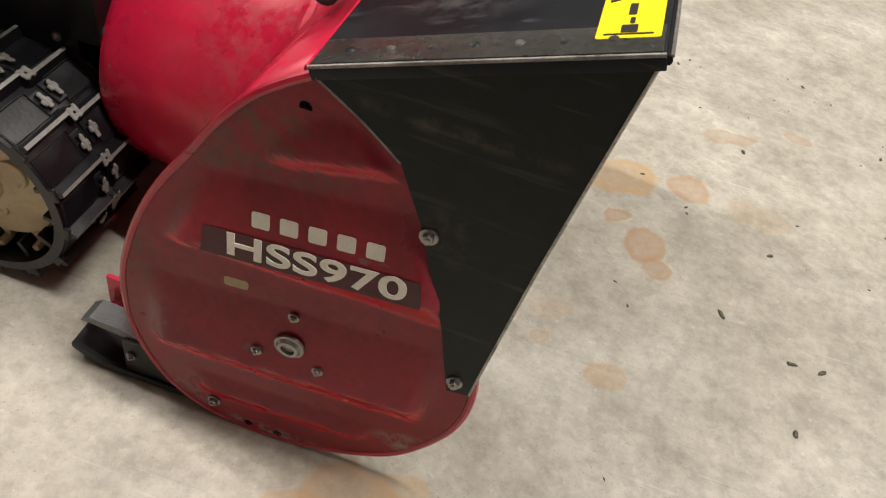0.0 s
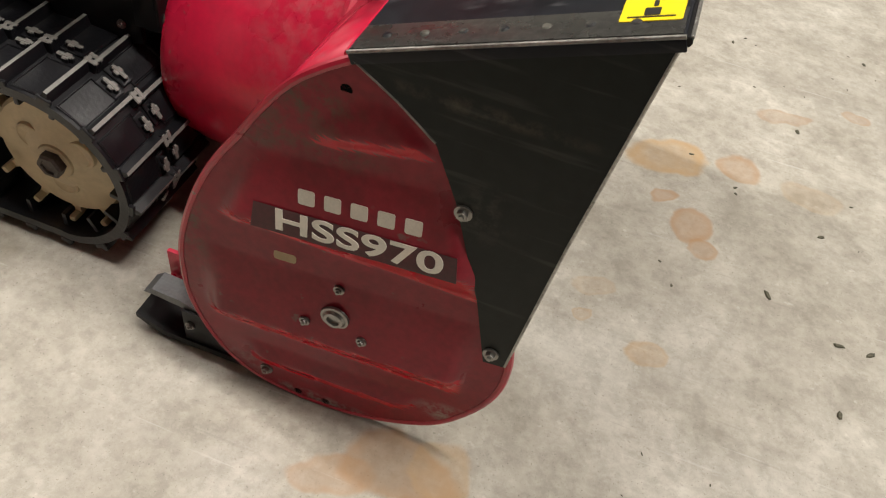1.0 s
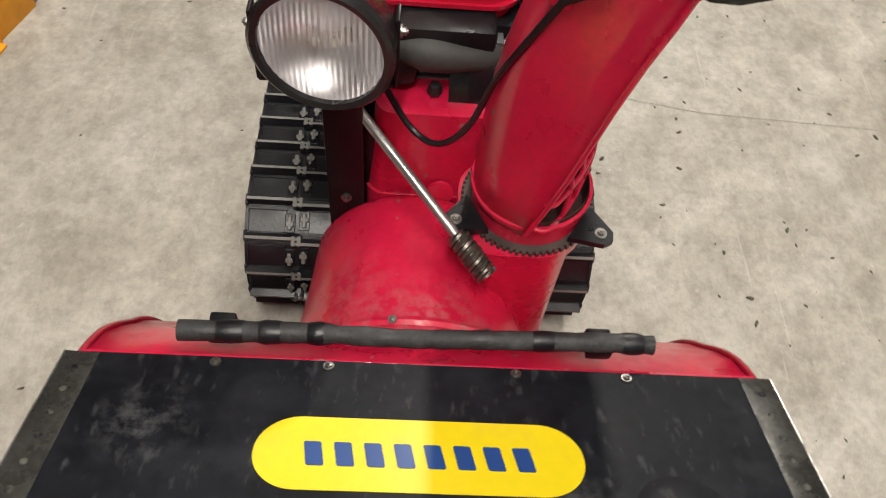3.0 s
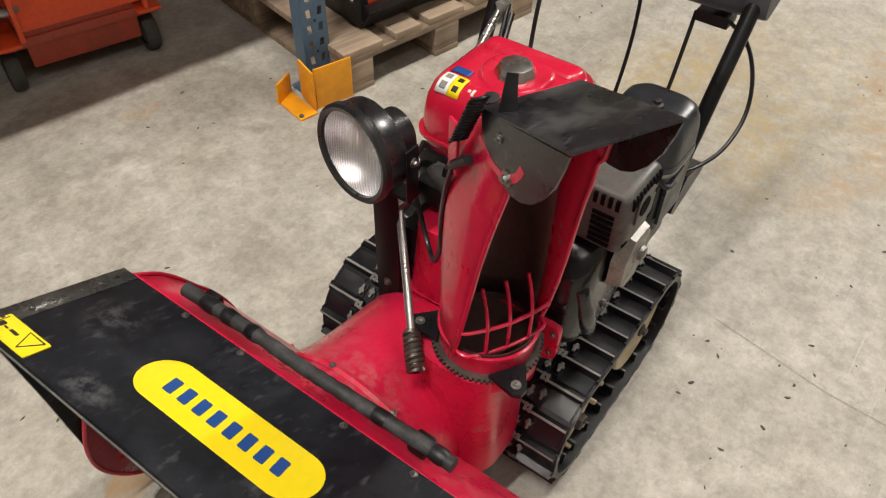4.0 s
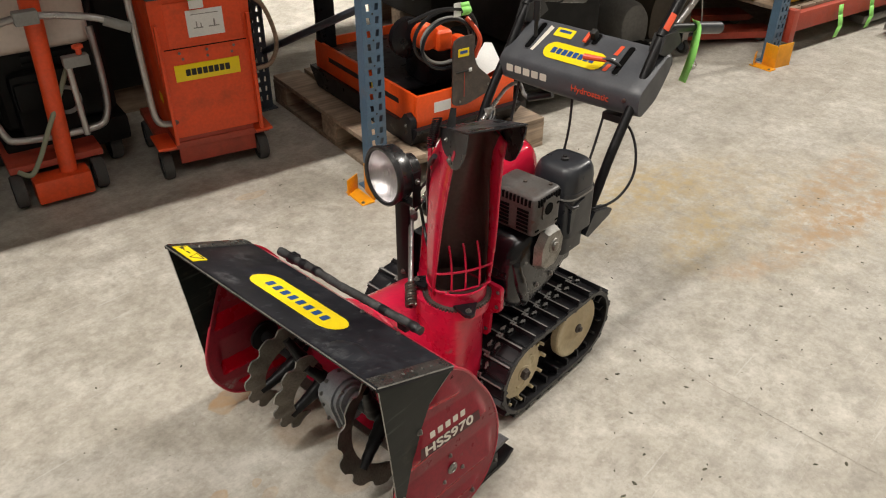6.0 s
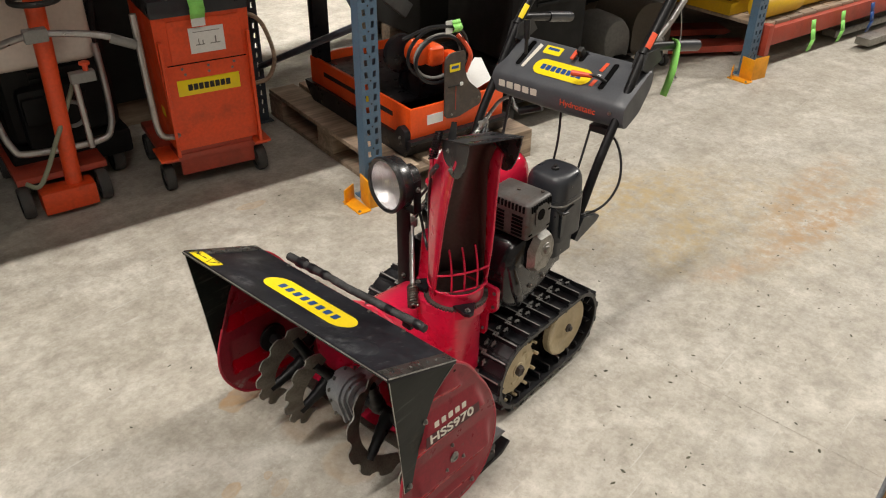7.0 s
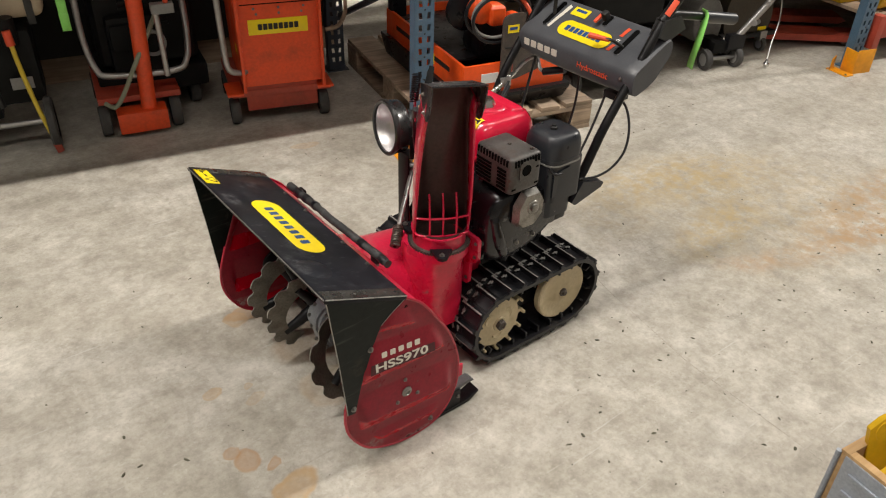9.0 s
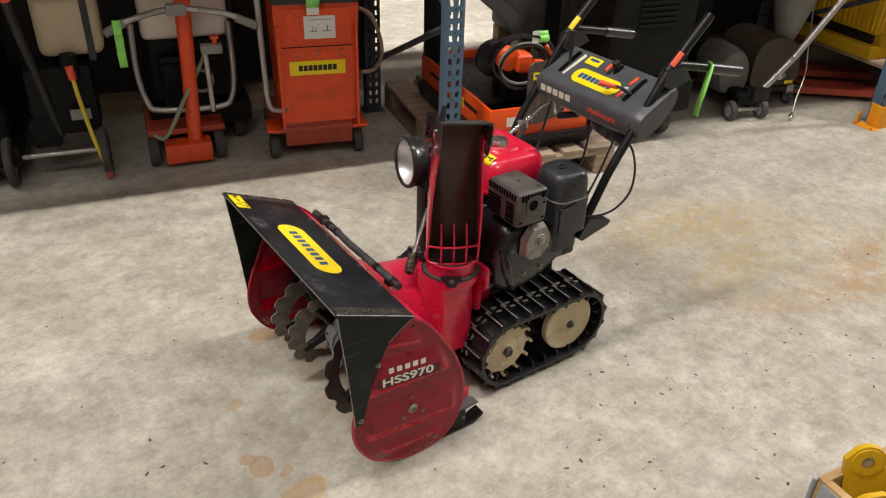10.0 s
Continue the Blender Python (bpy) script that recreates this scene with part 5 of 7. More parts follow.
bm = bmesh.new()
ridge(bm, -0.080, 0.004, 0.004, 0.0062, 0.0024, 0.0150)
ridge(bm, -0.004, 0.080, -0.004, 0.0062, 0.0024, 0.0150)
for x in (-0.0045, 0.0045):
    box(bm, (x, 0, 0.0078), (0.0065, 0.0165, 0.0156), 0.0012, None, 1)
for x in (-0.079, 0.079):
    box(bm, (x, -0.004 if x > 0 else 0.004, 0.004), (0.005, 0.018, 0.008), 0.0012, None, 1)
LUG = worn_tops("lug", bm, 0.0145)
bm = bmesh.new()
for s in (1, -1):
    box(bm, (s * 0.011, s * 0.002, 0.0055), (0.0062, 0.022, 0.0115), 0.0014, None, 1)
    box(bm, (s * 0.011, s * 0.004, 0.0052), (0.0125, 0.0085, 0.0108), 0.0014, None, 1)
    box(bm, (s * 0.011, s * 0.002, 0.0020), (0.016, 0.030, 0.0040), 0.0010, None, 1)
STUD = worn_tops("stud", bm, 0.0090)
bm = box(bmesh.new(), (0, 0, 0), (0.050, 0.007, 0.024), 0.002)
INNER = mesh_of("inner_tooth", bm, M_rubber)
bm = box(bmesh.new(), (0, 0, 0.0006), (0.056, 0.034, 0.0016), 0.0005, None, 1)
for x, y, w, h in ((0, 0.0185, 0.060, 0.0016), (0, -0.0185, 0.060, 0.0016), (0.0295, 0, 0.0016, 0.038), (-0.0295, 0, 0.0016, 0.038)):
    box(bm, (x, y, 0.0008), (w, h, 0.0022), 0.0004, None, 1)
PAD = mesh_of("tread_pad", bm, M_rubber)
for s in (1, -1):
    ymid = s * 0.194
    bm = bmesh.new()
    n, ring0, prev = 96, None, None
    for k in range(n):
        (x, z), (ox, oz) = on_loop(LOOP * k / n)
        ring = [bm.verts.new((x + ox * h, ymid + w, z + oz * h)) for w, h in ((-0.081, -0.006), (-0.081, 0.006), (0.081, 0.006), (0.081, -0.006))]
        ring0 = ring0 or ring
        if prev:
            for j in range(4):
                bm.faces.new((prev[j], prev[(j + 1) % 4], ring[(j + 1) % 4], ring[j]))
        prev = ring
    for j in range(4):
        bm.faces.new((prev[j], prev[(j + 1) % 4], ring0[(j + 1) % 4], ring0[j]))
    track = part("rubber_track", bm, M_rubber, blower, "black rubber crawler track with raised lugs")
    for k in range(NL):
        d = LOOP * (k + 0.3) / NL
        for data, off, h in ((LUG, 0.0, 0.005), (STUD, 0.5, 0.005)):
            (x, z), (ox, oz) = on_loop(d + off * LOOP / NL)
            m = plane_at((x + ox * h, ymid, z + oz * h), (0, s, 0), (-s * oz, 0, s * ox))
            piece(data.name, data, track, m)
        (x, z), (ox, oz) = on_loop(d + 0.5 * LOOP / NL)
        for w in (-0.046, 0.046):
            piece("tread_pad", PAD, track, plane_at((x + ox * 0.0055, ymid + w, z + oz * 0.0055), (0, s, 0), (-s * oz, 0, s * ox)))
        (x, z), (ox, oz) = on_loop(d)
        piece("inner_tooth", INNER, track, plane_at((x - ox * 0.016, ymid + s * 0.045, z - oz * 0.016), (0, s, 0), (-s * oz, 0, s * ox)))
    # rear idler, a plain dished wheel
    out = aim((0, s, 0), (C2[0] - 0.022, s * 0.244, C2[1] + 0.003))
    idler = part("idler_wheel", spun(bmesh.new(), [(0.0, -0.018), (0.090, -0.018), (0.096, -0.015), (0.098, 0.004), (0.095, 0.009), (0.088, 0.010), (0.080, 0.006), (0.050, 0.005), (0.034, 0.012), (0.022, 0.013), (0.0, 0.013)], out, 44), M_cream, track, "cream plastic idler wheel, dusty")
    part("axle", spun(bmesh.new(), [(0.014, 0.010), (0.014, 0.018), (0.009, 0.020), (0.008, 0.026), (0.0, 0.028)], out, 8), M_ring, idler)
    # front sprocket with fingers
    out = aim((0, s, 0), (C1[0] - 0.008, s * 0.242, C1[1] + 0.004))
    sprocket = part("sprocket", spun(bmesh.new(), [(0.0, -0.018), (0.078, -0.018), (0.084, -0.015), (0.085, 0.002), (0.081, 0.007), (0.052, 0.006), (0.034, 0.013), (0.024, 0.014), (0.0, 0.014)], out, 44), M_cream, track, "cream plastic drive sprocket with fingers")
    for k in range(12):
        m = out @ Matrix.Rotation(2 * math.pi * k / 12, 4, "Z")
        bm = prism(bmesh.new(), [(0.078, -0.010), (0.084, -0.0065), (0.090, -0.0052), (0.099, -0.0050), (0.1025, -0.002), (0.1025, 0.002), (0.099, 0.0050), (0.090, 0.0052), (0.084, 0.0065), (0.078, 0.010)], -0.013, 0.0035, m, 0.0018, seg=2)
        box(bm, (0.0985, 0, 0.006), (0.0085, 0.0100, 0.022), 0.003, m)
        part("finger", bm, M_cream, sprocket)
    for k in range(3):
        m = out @ Matrix.Rotation(2 * math.pi * k / 3 + 0.5, 4, "Z") @ Matrix.Translation((0.040, 0, 0.0072))
        part("boss", spun(bmesh.new(), [(0.0, 0.0015), (0.013, 0.0015), (0.016, 0.0035), (0.0185, 0.0030), (0.020, -0.002)], m, 20), M_cream, sprocket)
    part("axle", spun(bmesh.new(), [(0.0175, 0.010), (0.0175, 0.026), (0.0150, 0.029), (0.0110, 0.029), (0.0105, 0.026), (0.0, 0.026)], out, 6), M_ring, sprocket, "rusty brown hexagonal axle nut")
    part("washer", spun(bmesh.new(), [(0.0, 0.0165), (0.023, 0.0165), (0.0245, 0.014), (0.0245, 0.010)], out, 24), M_cream, sprocket)
    part("track_frame", box(bmesh.new(), (0.55, s * 0.175, 0.125), (0.34, 0.05, 0.05), 0.006), M_black, blower)

# chassis
bm = bmesh.new()
box(bm, (0.545, 0, 0.225), (0.37, 0.190, 0.23), 0.010)
box(bm, (0.47, 0.085, 0.33), (0.22, 0.05, 0.28), 0.008)
chassis = part("chassis", bm, M_engine, blower, "oily black transmission chassis")
part("axle_beam", cyl(bmesh.new(), (0.424, -0.2, 0.134), (0.424, 0.2, 0.134), 0.016, n=16), M_black, chassis)
part("axle_beam", cyl(bmesh.new(), (0.70, -0.2, 0.138), (0.70, 0.2, 0.138), 0.016, n=16), M_black, chassis)
for x, z in ((0.37, 0.20), (0.40, 0.235), (0.44, 0.22), (0.37, 0.27), (0.46, 0.30), (0.41, 0.30)):
    bolt(chassis, (x, 0.111, z), (0, 1, 0), True)
SHAPE = [(0.366, 0.352), (0.364, 0.470), (0.395, 0.552), (0.46, 0.570), (0.64, 0.540), (0.700, 0.510), (0.672, 0.428), (0.585, 0.362), (0.46, 0.322)]
mid_x, mid_z = 0.51, 0.44
rings = []
for y, k in ((-0.02, 1.0), (-0.150, 1.0), (-0.185, 0.985), (-0.207, 0.95), (-0.221, 0.89), (-0.228, 0.80), (-0.231, 0.62)):
    rings.append([(mid_x + (x - mid_x) * k, y, mid_z + (z - mid_z) * k) for x, z in eased(SHAPE, 0.05, 5)])
bm = loft(bmesh.new(), rings)
# raised fold down the front of the housing
tube(bm, [(0.408, -0.196, 0.530), (0.402, -0.216, 0.480), (0.412, -0.226, 0.425), (0.432, -0.226, 0.375), (0.452, -0.212, 0.338)], [0.012, 0.017, 0.019, 0.017, 0.012], 12)
box(bm, (0.57, -0.215, 0.438), (0.13, 0.030, 0.075), 0.013, None, 3)
casing = part("engine_casing", bm, M_casing, blower, "black engine casing with scuffs")
for x, y, z in ((0.478, -0.232, 0.392), (0.540, -0.232, 0.398), (0.615, -0.231, 0.45)):
    bolt(casing, (x, y, z), (0, -1, 0))
for k in range(3):
    part("casing_rib", box(bmesh.new(), (0.372 + 0.004 * k, -0.190, 0.37 + 0.045 * k), (0.02, 0.04, 0.020), 0.008), M_casing, casing)

# engine: block, tank, muffler, air cleaner, choke cover
bm = bmesh.new()
box(bm, (0.545, 0.01, 0.48), (0.22, 0.24, 0.20), 0.016)
block = part("engine_block", bm, M_engine, blower, "grimy finned engine block")
for k in range(6):
    part("cooling_fin", box(bmesh.new(), (0.452, 0.0, 0.50 + 0.013 * k), (0.07, 0.17, 0.006), 0.001), M_gear, block)
part("rocker_cover", box(bmesh.new(), (0.450, -0.01, 0.578), (0.10, 0.13, 0.036), 0.012), M_engine, block)
part("intake_pipe", tube(bmesh.new(), [(0.430, 0.085, 0.545), (0.405, 0.040, 0.560), (0.400, -0.030, 0.556), (0.425, -0.080, 0.545)], [0.019, 0.020, 0.021, 0.020, 0.018, 0.017, 0.0185, 0.0205, 0.0225, 0.023, 0.022, 0.0205, 0.019, 0.018, 0.019, 0.020, 0.021, 0.020, 0.019], 14), M_tyre, block, "dull grey rubber intake pipe")
part("carburettor", box(bmesh.new(), (0.42, 0.06, 0.535), (0.07, 0.08, 0.05), 0.018), M_engine, blower)
def stack(layers, cx, cy, n=7):
    """Rounded rectangles (width, depth, corner, height) one over another."""
    return [[(x, y, z) for x, y in rounded(w, d, r, n, cx, cy)] for w, d, r, z in layers]


bm = loft(bmesh.new(), stack([(0.196, 0.216, 0.040, 0.556), (0.214, 0.234, 0.044, 0.566), (0.222, 0.243, 0.046, 0.590), (0.224, 0.245, 0.046, 0.612), (0.221, 0.242, 0.046, 0.640),
                              (0.214, 0.235, 0.046, 0.663), (0.202, 0.224, 0.046, 0.680), (0.186, 0.208, 0.044, 0.692), (0.166, 0.188, 0.040, 0.699), (0.13, 0.15, 0.034, 0.7015)], 0.553, 0.021))
tank = part("fuel_tank", bm, M_gloss, blower, "glossy red fuel tank", 60)
part("tank_ridge", loft(bmesh.new(), stack([(0.048, 0.19, 0.020, 0.690), (0.042, 0.182, 0.019, 0.704), (0.030, 0.168, 0.014, 0.709), (0.02, 0.15, 0.009, 0.710)], 0.607, 0.021)), M_gloss, tank, smooth=60)
part("tank_seam", prism(bmesh.new(), rounded(0.232, 0.253, 0.042, 6, 0.553, 0.021), 0.600, 0.606, None, 0.001, seg=1), M_gloss, tank)
part("filler_dome", loft(bmesh.new(), stack([(0.122, 0.122, 0.055, 0.699), (0.114, 0.114, 0.052, 0.705), (0.100, 0.100, 0.048, 0.708), (0.084, 0.084, 0.040, 0.707)], 0.552, 0.018)), M_gloss, tank, smooth=60)
bm = spun(bmesh.new(), [(0.0, 0.022), (0.021, 0.022), (0.027, 0.020), (0.031, 0.012), (0.035, 0.003), (0.035, 0.0)], Matrix.Translation((0.546, 0.018, 0.703)), 9)
part("fuel_cap", bm, M_chrome, tank, "faceted chrome fuel cap")
part("fuel_gauge", cyl(bmesh.new(), (0.474, 0.014, 0.694), (0.473, 0.014, 0.7045), 0.014, n=24, bev=0.002), M_dark, tank)


def tank_top(x, y):
    """Height of the rounded tank top at a place."""
    edges = ((0.0, 0.7015), (0.018, 0.699), (0.028, 0.692), (0.036, 0.680), (0.042, 0.663))
    out = max(abs(x - 0.553) - 0.065, abs(y - 0.021) - 0.075, 0.0)
    for (d0, z0), (d1, z1) in zip(edges, edges[1:]):
        if out <= d1:
            return z0 + (z1 - z0) * (out - d0) / (d1 - d0)
    return 0.663


def tank_label(name, x, y, w, h, lift, material, parent, label=""):
    """A sticker that follows the rounded top of the tank."""
    bm = bmesh.new()
    rows = [[bm.verts.new((x + w * (i / 6 - 0.5), y + h * (j / 6 - 0.5), tank_top(x + w * (i / 6 - 0.5), y + h * (j / 6 - 0.5)) + lift)) for j in range(7)] for i in range(7)]
    for i in range(6):
        for j in range(6):
            bm.faces.new((rows[i][j], rows[i + 1][j], rows[i + 1][j + 1], rows[i][j + 1]))
    ob = part(name, bm, material, parent, label)
    mod = ob.modifiers.new("thickness", "SOLIDIFY")
    mod.thickness, mod.offset = 0.0008, -1
    return ob


warning = tank_label("label", 0.468, -0.038, 0.030, 0.046, 0.0022, M_yellow, tank, "yellow warning label")
for y, w, h in ((-0.026, 0.016, 0.010), (-0.043, 0.004, 0.016), (-0.053, 0.014, 0.006)):
    tank_label("pictogram", 0.468, y, w, h, 0.0028, M_dark, warning)
fuel_label = tank_label("label", 0.473, 0.076, 0.036, 0.022, 0.0022, M_yellow, tank, "yellow half of the fuel label")
white_label = tank_label("label", 0.473, 0.098, 0.036, 0.022, 0.0022, M_paper, tank, "white half of the fuel label")
for x in (0.464, 0.482):
    tank_label("pictogram", x, 0.076, 0.008, 0.010, 0.0028, M_dark, fuel_label)
    tank_label("pictogram", x, 0.098, 0.010, 0.011, 0.0028, M_grey, white_label)
tank_label("label", 0.505, 0.090, 0.016, 0.034, 0.0022, M_blue, tank, "small blue label")
for y, w in ((0.045, 0.012), (0.052, 0.005)):
    tank_label("tank_mark", 0.470, y, w, 0.005, 0.0022, M_white, tank)

mb = (0.466, -0.184, 0.628)
muffler = part("muffler", box(bmesh.new(), mb, (0.112, 0.146, 0.110), 0.018, None, 4), M_muffler, blower, "dull steel muffler box with slots")
for k in range(6):
    part("slot", box(bmesh.new(), (0.4095, -0.150, 0.590 + 0.0105 * k), (0.004, 0.060, 0.0060), 0.0008), M_void, muffler)
    part("slot", box(bmesh.new(), (0.4095, -0.222, 0.590 + 0.0105 * k), (0.004, 0.034, 0.0060), 0.0008), M_void, muffler)
for k in range(11):
    part("slot", box(bmesh.new(), (0.4125, -0.240 + 0.0115 * k, 0.667), (0.009, 0.0062, 0.018), 0.001), M_void, muffler)
for k in range(9):
    part("slot", box(bmesh.new(), (0.425 + 0.0102 * k, -0.2555, 0.667), (0.0058, 0.009, 0.018), 0.001), M_void, muffler)
for x, z, w in ((0.425, 0.592, 0.014), (0.505, 0.592, 0.014), (0.505, 0.64, 0.01)):
    part("slot", box(bmesh.new(), (x, -0.2565, z), (w, 0.003, 0.005), 0.0008), M_void, muffler)
ex = part("outlet_plate", prism(bmesh.new(), rounded(0.052, 0.058, 0.014, 5, 0.466, 0.640), 0.0, 0.004, plane_at((0, -0.2565, 0), (1, 0, 0), (0, 0, 1)), 0.001), M_muffler, muffler)
part("outlet_hole", cyl(bmesh.new(), (0.463, -0.2600, 0.641), (0.463, -0.2615, 0.641), 0.016, n=20), M_void, ex)
for x, y in ((0.470, -0.180), (0.500, -0.235)):
    part("rusty_bolt", cyl(bmesh.new(), (x, y, 0.682), (x, y, 0.687), 0.0055, n=6), M_ring, muffler)
choke = part("crank_cover", prism(bmesh.new(), [(0.448, 0.470), (0.470, 0.448), (0.515, 0.446), (0.548, 0.478), (0.552, 0.525), (0.530, 0.560), (0.475, 0.562), (0.448, 0.525)], 0.0, 0.022, plane_at((0, -0.236, 0), (1, 0, 0), (0, 0, 1)), 0.009, 0.009, seg=4), M_alu, blower, "dirty cast aluminium engine cover")
part("shaft_end", spun(bmesh.new(), [(0.022, 0.0), (0.020, 0.003), (0.013, 0.004), (0.012, 0.010), (0.008, 0.012), (0.0, 0.012)], aim((0, -1, 0), (0.505, -0.257, 0.512)), 20), M_alu, choke)

bm = loft(bmesh.new(), stack([(0.130, 0.132, 0.036, 0.620), (0.129, 0.131, 0.036, 0.650), (0.124, 0.126, 0.036, 0.668), (0.114, 0.116, 0.034, 0.681), (0.098, 0.100, 0.030, 0.688), (0.07, 0.07, 0.02, 0.690)], 0.634, -0.186))
cleaner = part("air_cleaner", bm, M_plastic, blower, "dark grey plastic air cleaner cover", 60)
part("cleaner_base", prism(bmesh.new(), rounded(0.133, 0.135, 0.038, 7, 0.634, -0.186), 0.610, 0.621, None, 0.002), M_plastic, cleaner)
part("seam_band", prism(bmesh.new(), rounded(0.1345, 0.1365, 0.038, 7, 0.634, -0.186), 0.6045, 0.6095, None, 0.001, seg=1), M_grey, cleaner, "pale dusty seam")
part("cover_nut", spun(bmesh.new(), [(0.011, 0.0), (0.011, 0.007), (0.006, 0.009), (0.006, 0.014), (0.0, 0.015)], Matrix.Translation((0.624, -0.190, 0.689)), 8), M_dark, cleaner)
bm = bmesh.new()
prism(bm, rounded(0.134, 0.130, 0.026, 6, 0.638, -0.184), 0.490, 0.611, None, 0.004)
prism(bm, rounded(0.112, 0.118, 0.026, 6, 0.628, -0.180), 0.435, 0.495, None, 0.006)
low = part("cleaner_body", bm, M_plastic, cleaner, "dark grey plastic lower air box")
part("latch_rib", prism(bmesh.new(), [(0.580, 0.585), (0.640, 0.596), (0.640, 0.586), (0.600, 0.572), (0.592, 0.515), (0.580, 0.510)], 0.0, 0.006, plane_at((0, -0.2475, 0), (1, 0, 0), (0, 0, 1)), 0.002), M_plastic, low)
part("drain_tab", spun(bmesh.new(), [(0.0, 0.006), (0.017, 0.006), (0.020, 0.0)], aim((0.3, -1, 0), (0.706, -0.215, 0.565)), 20), M_brick, low, "rusty round tab")
part("recess", box(bmesh.new(), (0.60, -0.2455, 0.575), (0.022, 0.004, 0.05), 0.003), M_dark, low)
part("hose_clamp", tube(bmesh.new(), [(0.575, -0.235, 0.60), (0.585, -0.25, 0.585), (0.61, -0.252, 0.58)], 0.005, 8), M_rubber, low)

# handlebars, console and controls
for s in (1, -1):
    y = s * 0.222 - 0.008
    bar = part("handlebar", tube(bmesh.new(), [(0.50, y * 0.62, 0.300), (0.60, y * 0.78, 0.375), (0.705, y * 0.95, 0.485), (0.790, y, 0.665), (0.895, y, 0.822), (0.965, y, 0.925), (1.000, y, 0.948), (1.060, y, 0.940), (1.290, y + s * 0.012, 0.892)], 0.0135, 14), M_black, blower, "black tubular steel handlebar")
    part("grip", tube(bmesh.new(), [(1.150, y + s * 0.006, 0.921), (1.300, y + s * 0.013, 0.889)], 0.0175, 14, False), M_plastic, bar, "dark grey rubber grip")
    lever_arm = part("clutch_lever", tube(bmesh.new(), [(0.968, y, 0.935), (1.115, y, 1.085)], 0.0150, 12, False), M_black, bar, "black clutch lever standing up")
    part("lever_mark", box(bmesh.new(), (0, 0, 0.0140), (0.050, 0.017, 0.0042), 0.0012, plane_at((0.998, y, 0.966), (0.70, 0, 0.714), (-0.45, 0.771, 0.441))), M_redprint if s < 0 else M_yellow, lever_arm, "bright sticker with worn print")
    part("lever_pivot", prism(bmesh.new(), [(0.945, 0.900), (0.985, 0.880), (1.06, 0.905), (1.03, 0.945), (0.965, 0.945)], -0.018, 0.018, plane_at((0, y, 0), (1, 0, 0), (0, 0, 1)), 0.004), M_dark, bar)
    part("handle_foot", prism(bmesh.new(), [(0.676, 0.458), (0.692, 0.446), (0.796, 0.474), (0.806, 0.486), (0.798, 0.494), (0.715, 0.517)], -0.016, 0.016, plane_at((0, y, 0), (1, 0, 0), (0, 0, 1)), 0.003), M_plastic, bar)
part("cross_tab", box(bmesh.new(), (0.900, -0.165, 0.716), (0.045, 0.060, 0.022), 0.004), M_dark, blower)
PROF = [(0.872, 0.742), (0.851, 0.758), (0.848, 0.806), (0.864, 0.826), (0.992, 0.898), (1.012, 0.890), (1.014, 0.850), (0.950, 0.775)]
rings = []
for k in range(25):
    y = 0.217 - 0.471 * k / 24
    near = min(0.217 - y, y + 0.254)
    k1 = math.sqrt(max(0.0, 1 - (1 - min(1.0, near / 0.014)) ** 2))
    size, sag = 0.92 + 0.08 * k1, 0.007 * math.sin(math.pi * k / 24)
    ring = []
    for x, z in eased(PROF, 0.022, 4):
        drop = 0.006 * (1 - k1)
        ring.append((0.925 + (x - 0.925) * size, y, 0.822 + (z - 0.822) * size - drop - (sag if z < 0.79 else 0.0)))
    rings.append(ring)
console = part("console", loft(bmesh.new(), rings), M_console, blower, "dark grey plastic control console", 50)
CF = plane_at((0.8485, 0.0, 0.784), (0, -1, 0), (-0.06, 0, 1))
CT = plane_at((0.928, -0.018, 0.8624), (0, -1, 0), (0.872, 0, 0.490))
marks("maker_mark", CF @ Matrix.Translation((-0.112, 0.002, 0)), 5, 0.143, 0.021, 0.007, M_white, console)
words("lettering", "Hydrostatic", 0.026, CF @ Matrix.Translation((0.105, -0.004, 0.0006)), M_redprint, console)
bolt(console, (0.8475, -0.213, 0.790), (-1, 0, 0), True)
ov = part("oval_sticker", prism(bmesh.new(), rounded(0.200, 0.062, 0.030, 10, -0.010, -0.026), 0.0004, 0.0012, CT), M_yellow, console, "yellow oval sticker")
marks("sticker_mark", CT @ Matrix.Translation((-0.014, -0.026, 0.0013)), 8, 0.142, 0.021, 0.0035, M_blue, ov, "", 0.0005)
pl = part("label", prism(bmesh.new(), rounded(0.062, 0.034, 0.003, 2, -0.085, 0.042), 0.0004, 0.0012, CT), M_yellow, console)
part("label_mark", prism(bmesh.new(), rounded(0.040, 0.010, 0.001, 1, -0.085, 0.047), 0.0012, 0.0017, CT), M_blue, pl)
for x, y, l in ((-0.165, 0.008, 0.105), (0.135, 0.0, 0.105), (0.020, 0.048, 0.042)):
    part("slot", prism(bmesh.new(), rounded(0.017, l, 0.008, 4, x, y), 0.0006, 0.0012, CT), M_void, console)
    part("slot_rim", tube(bmesh.new(), [CT @ Vector((px, py, 0.0006)) for px, py in rounded(0.021, l + 0.004, 0.010, 4, x, y)], 0.0014, 5, False), M_console, console)
part("speed_scale", prism(bmesh.new(), [(-0.150, -0.045), (-0.140, -0.047), (-0.128, 0.052), (-0.142, 0.058)], 0.0004, 0.0011, CT), M_white, console, "pale printed speed scale")
for y, l, mt in ((0.030, 0.036, M_redprint), (-0.008, 0.016, M_paper), (-0.036, 0.026, M_redprint)):
    part("scale_mark", prism(bmesh.new(), [(0.096, y - l / 2), (0.108, y - l / 2), (0.112, y + l / 2), (0.100, y + l / 2)], 0.0004, 0.0011, CT), mt, console)
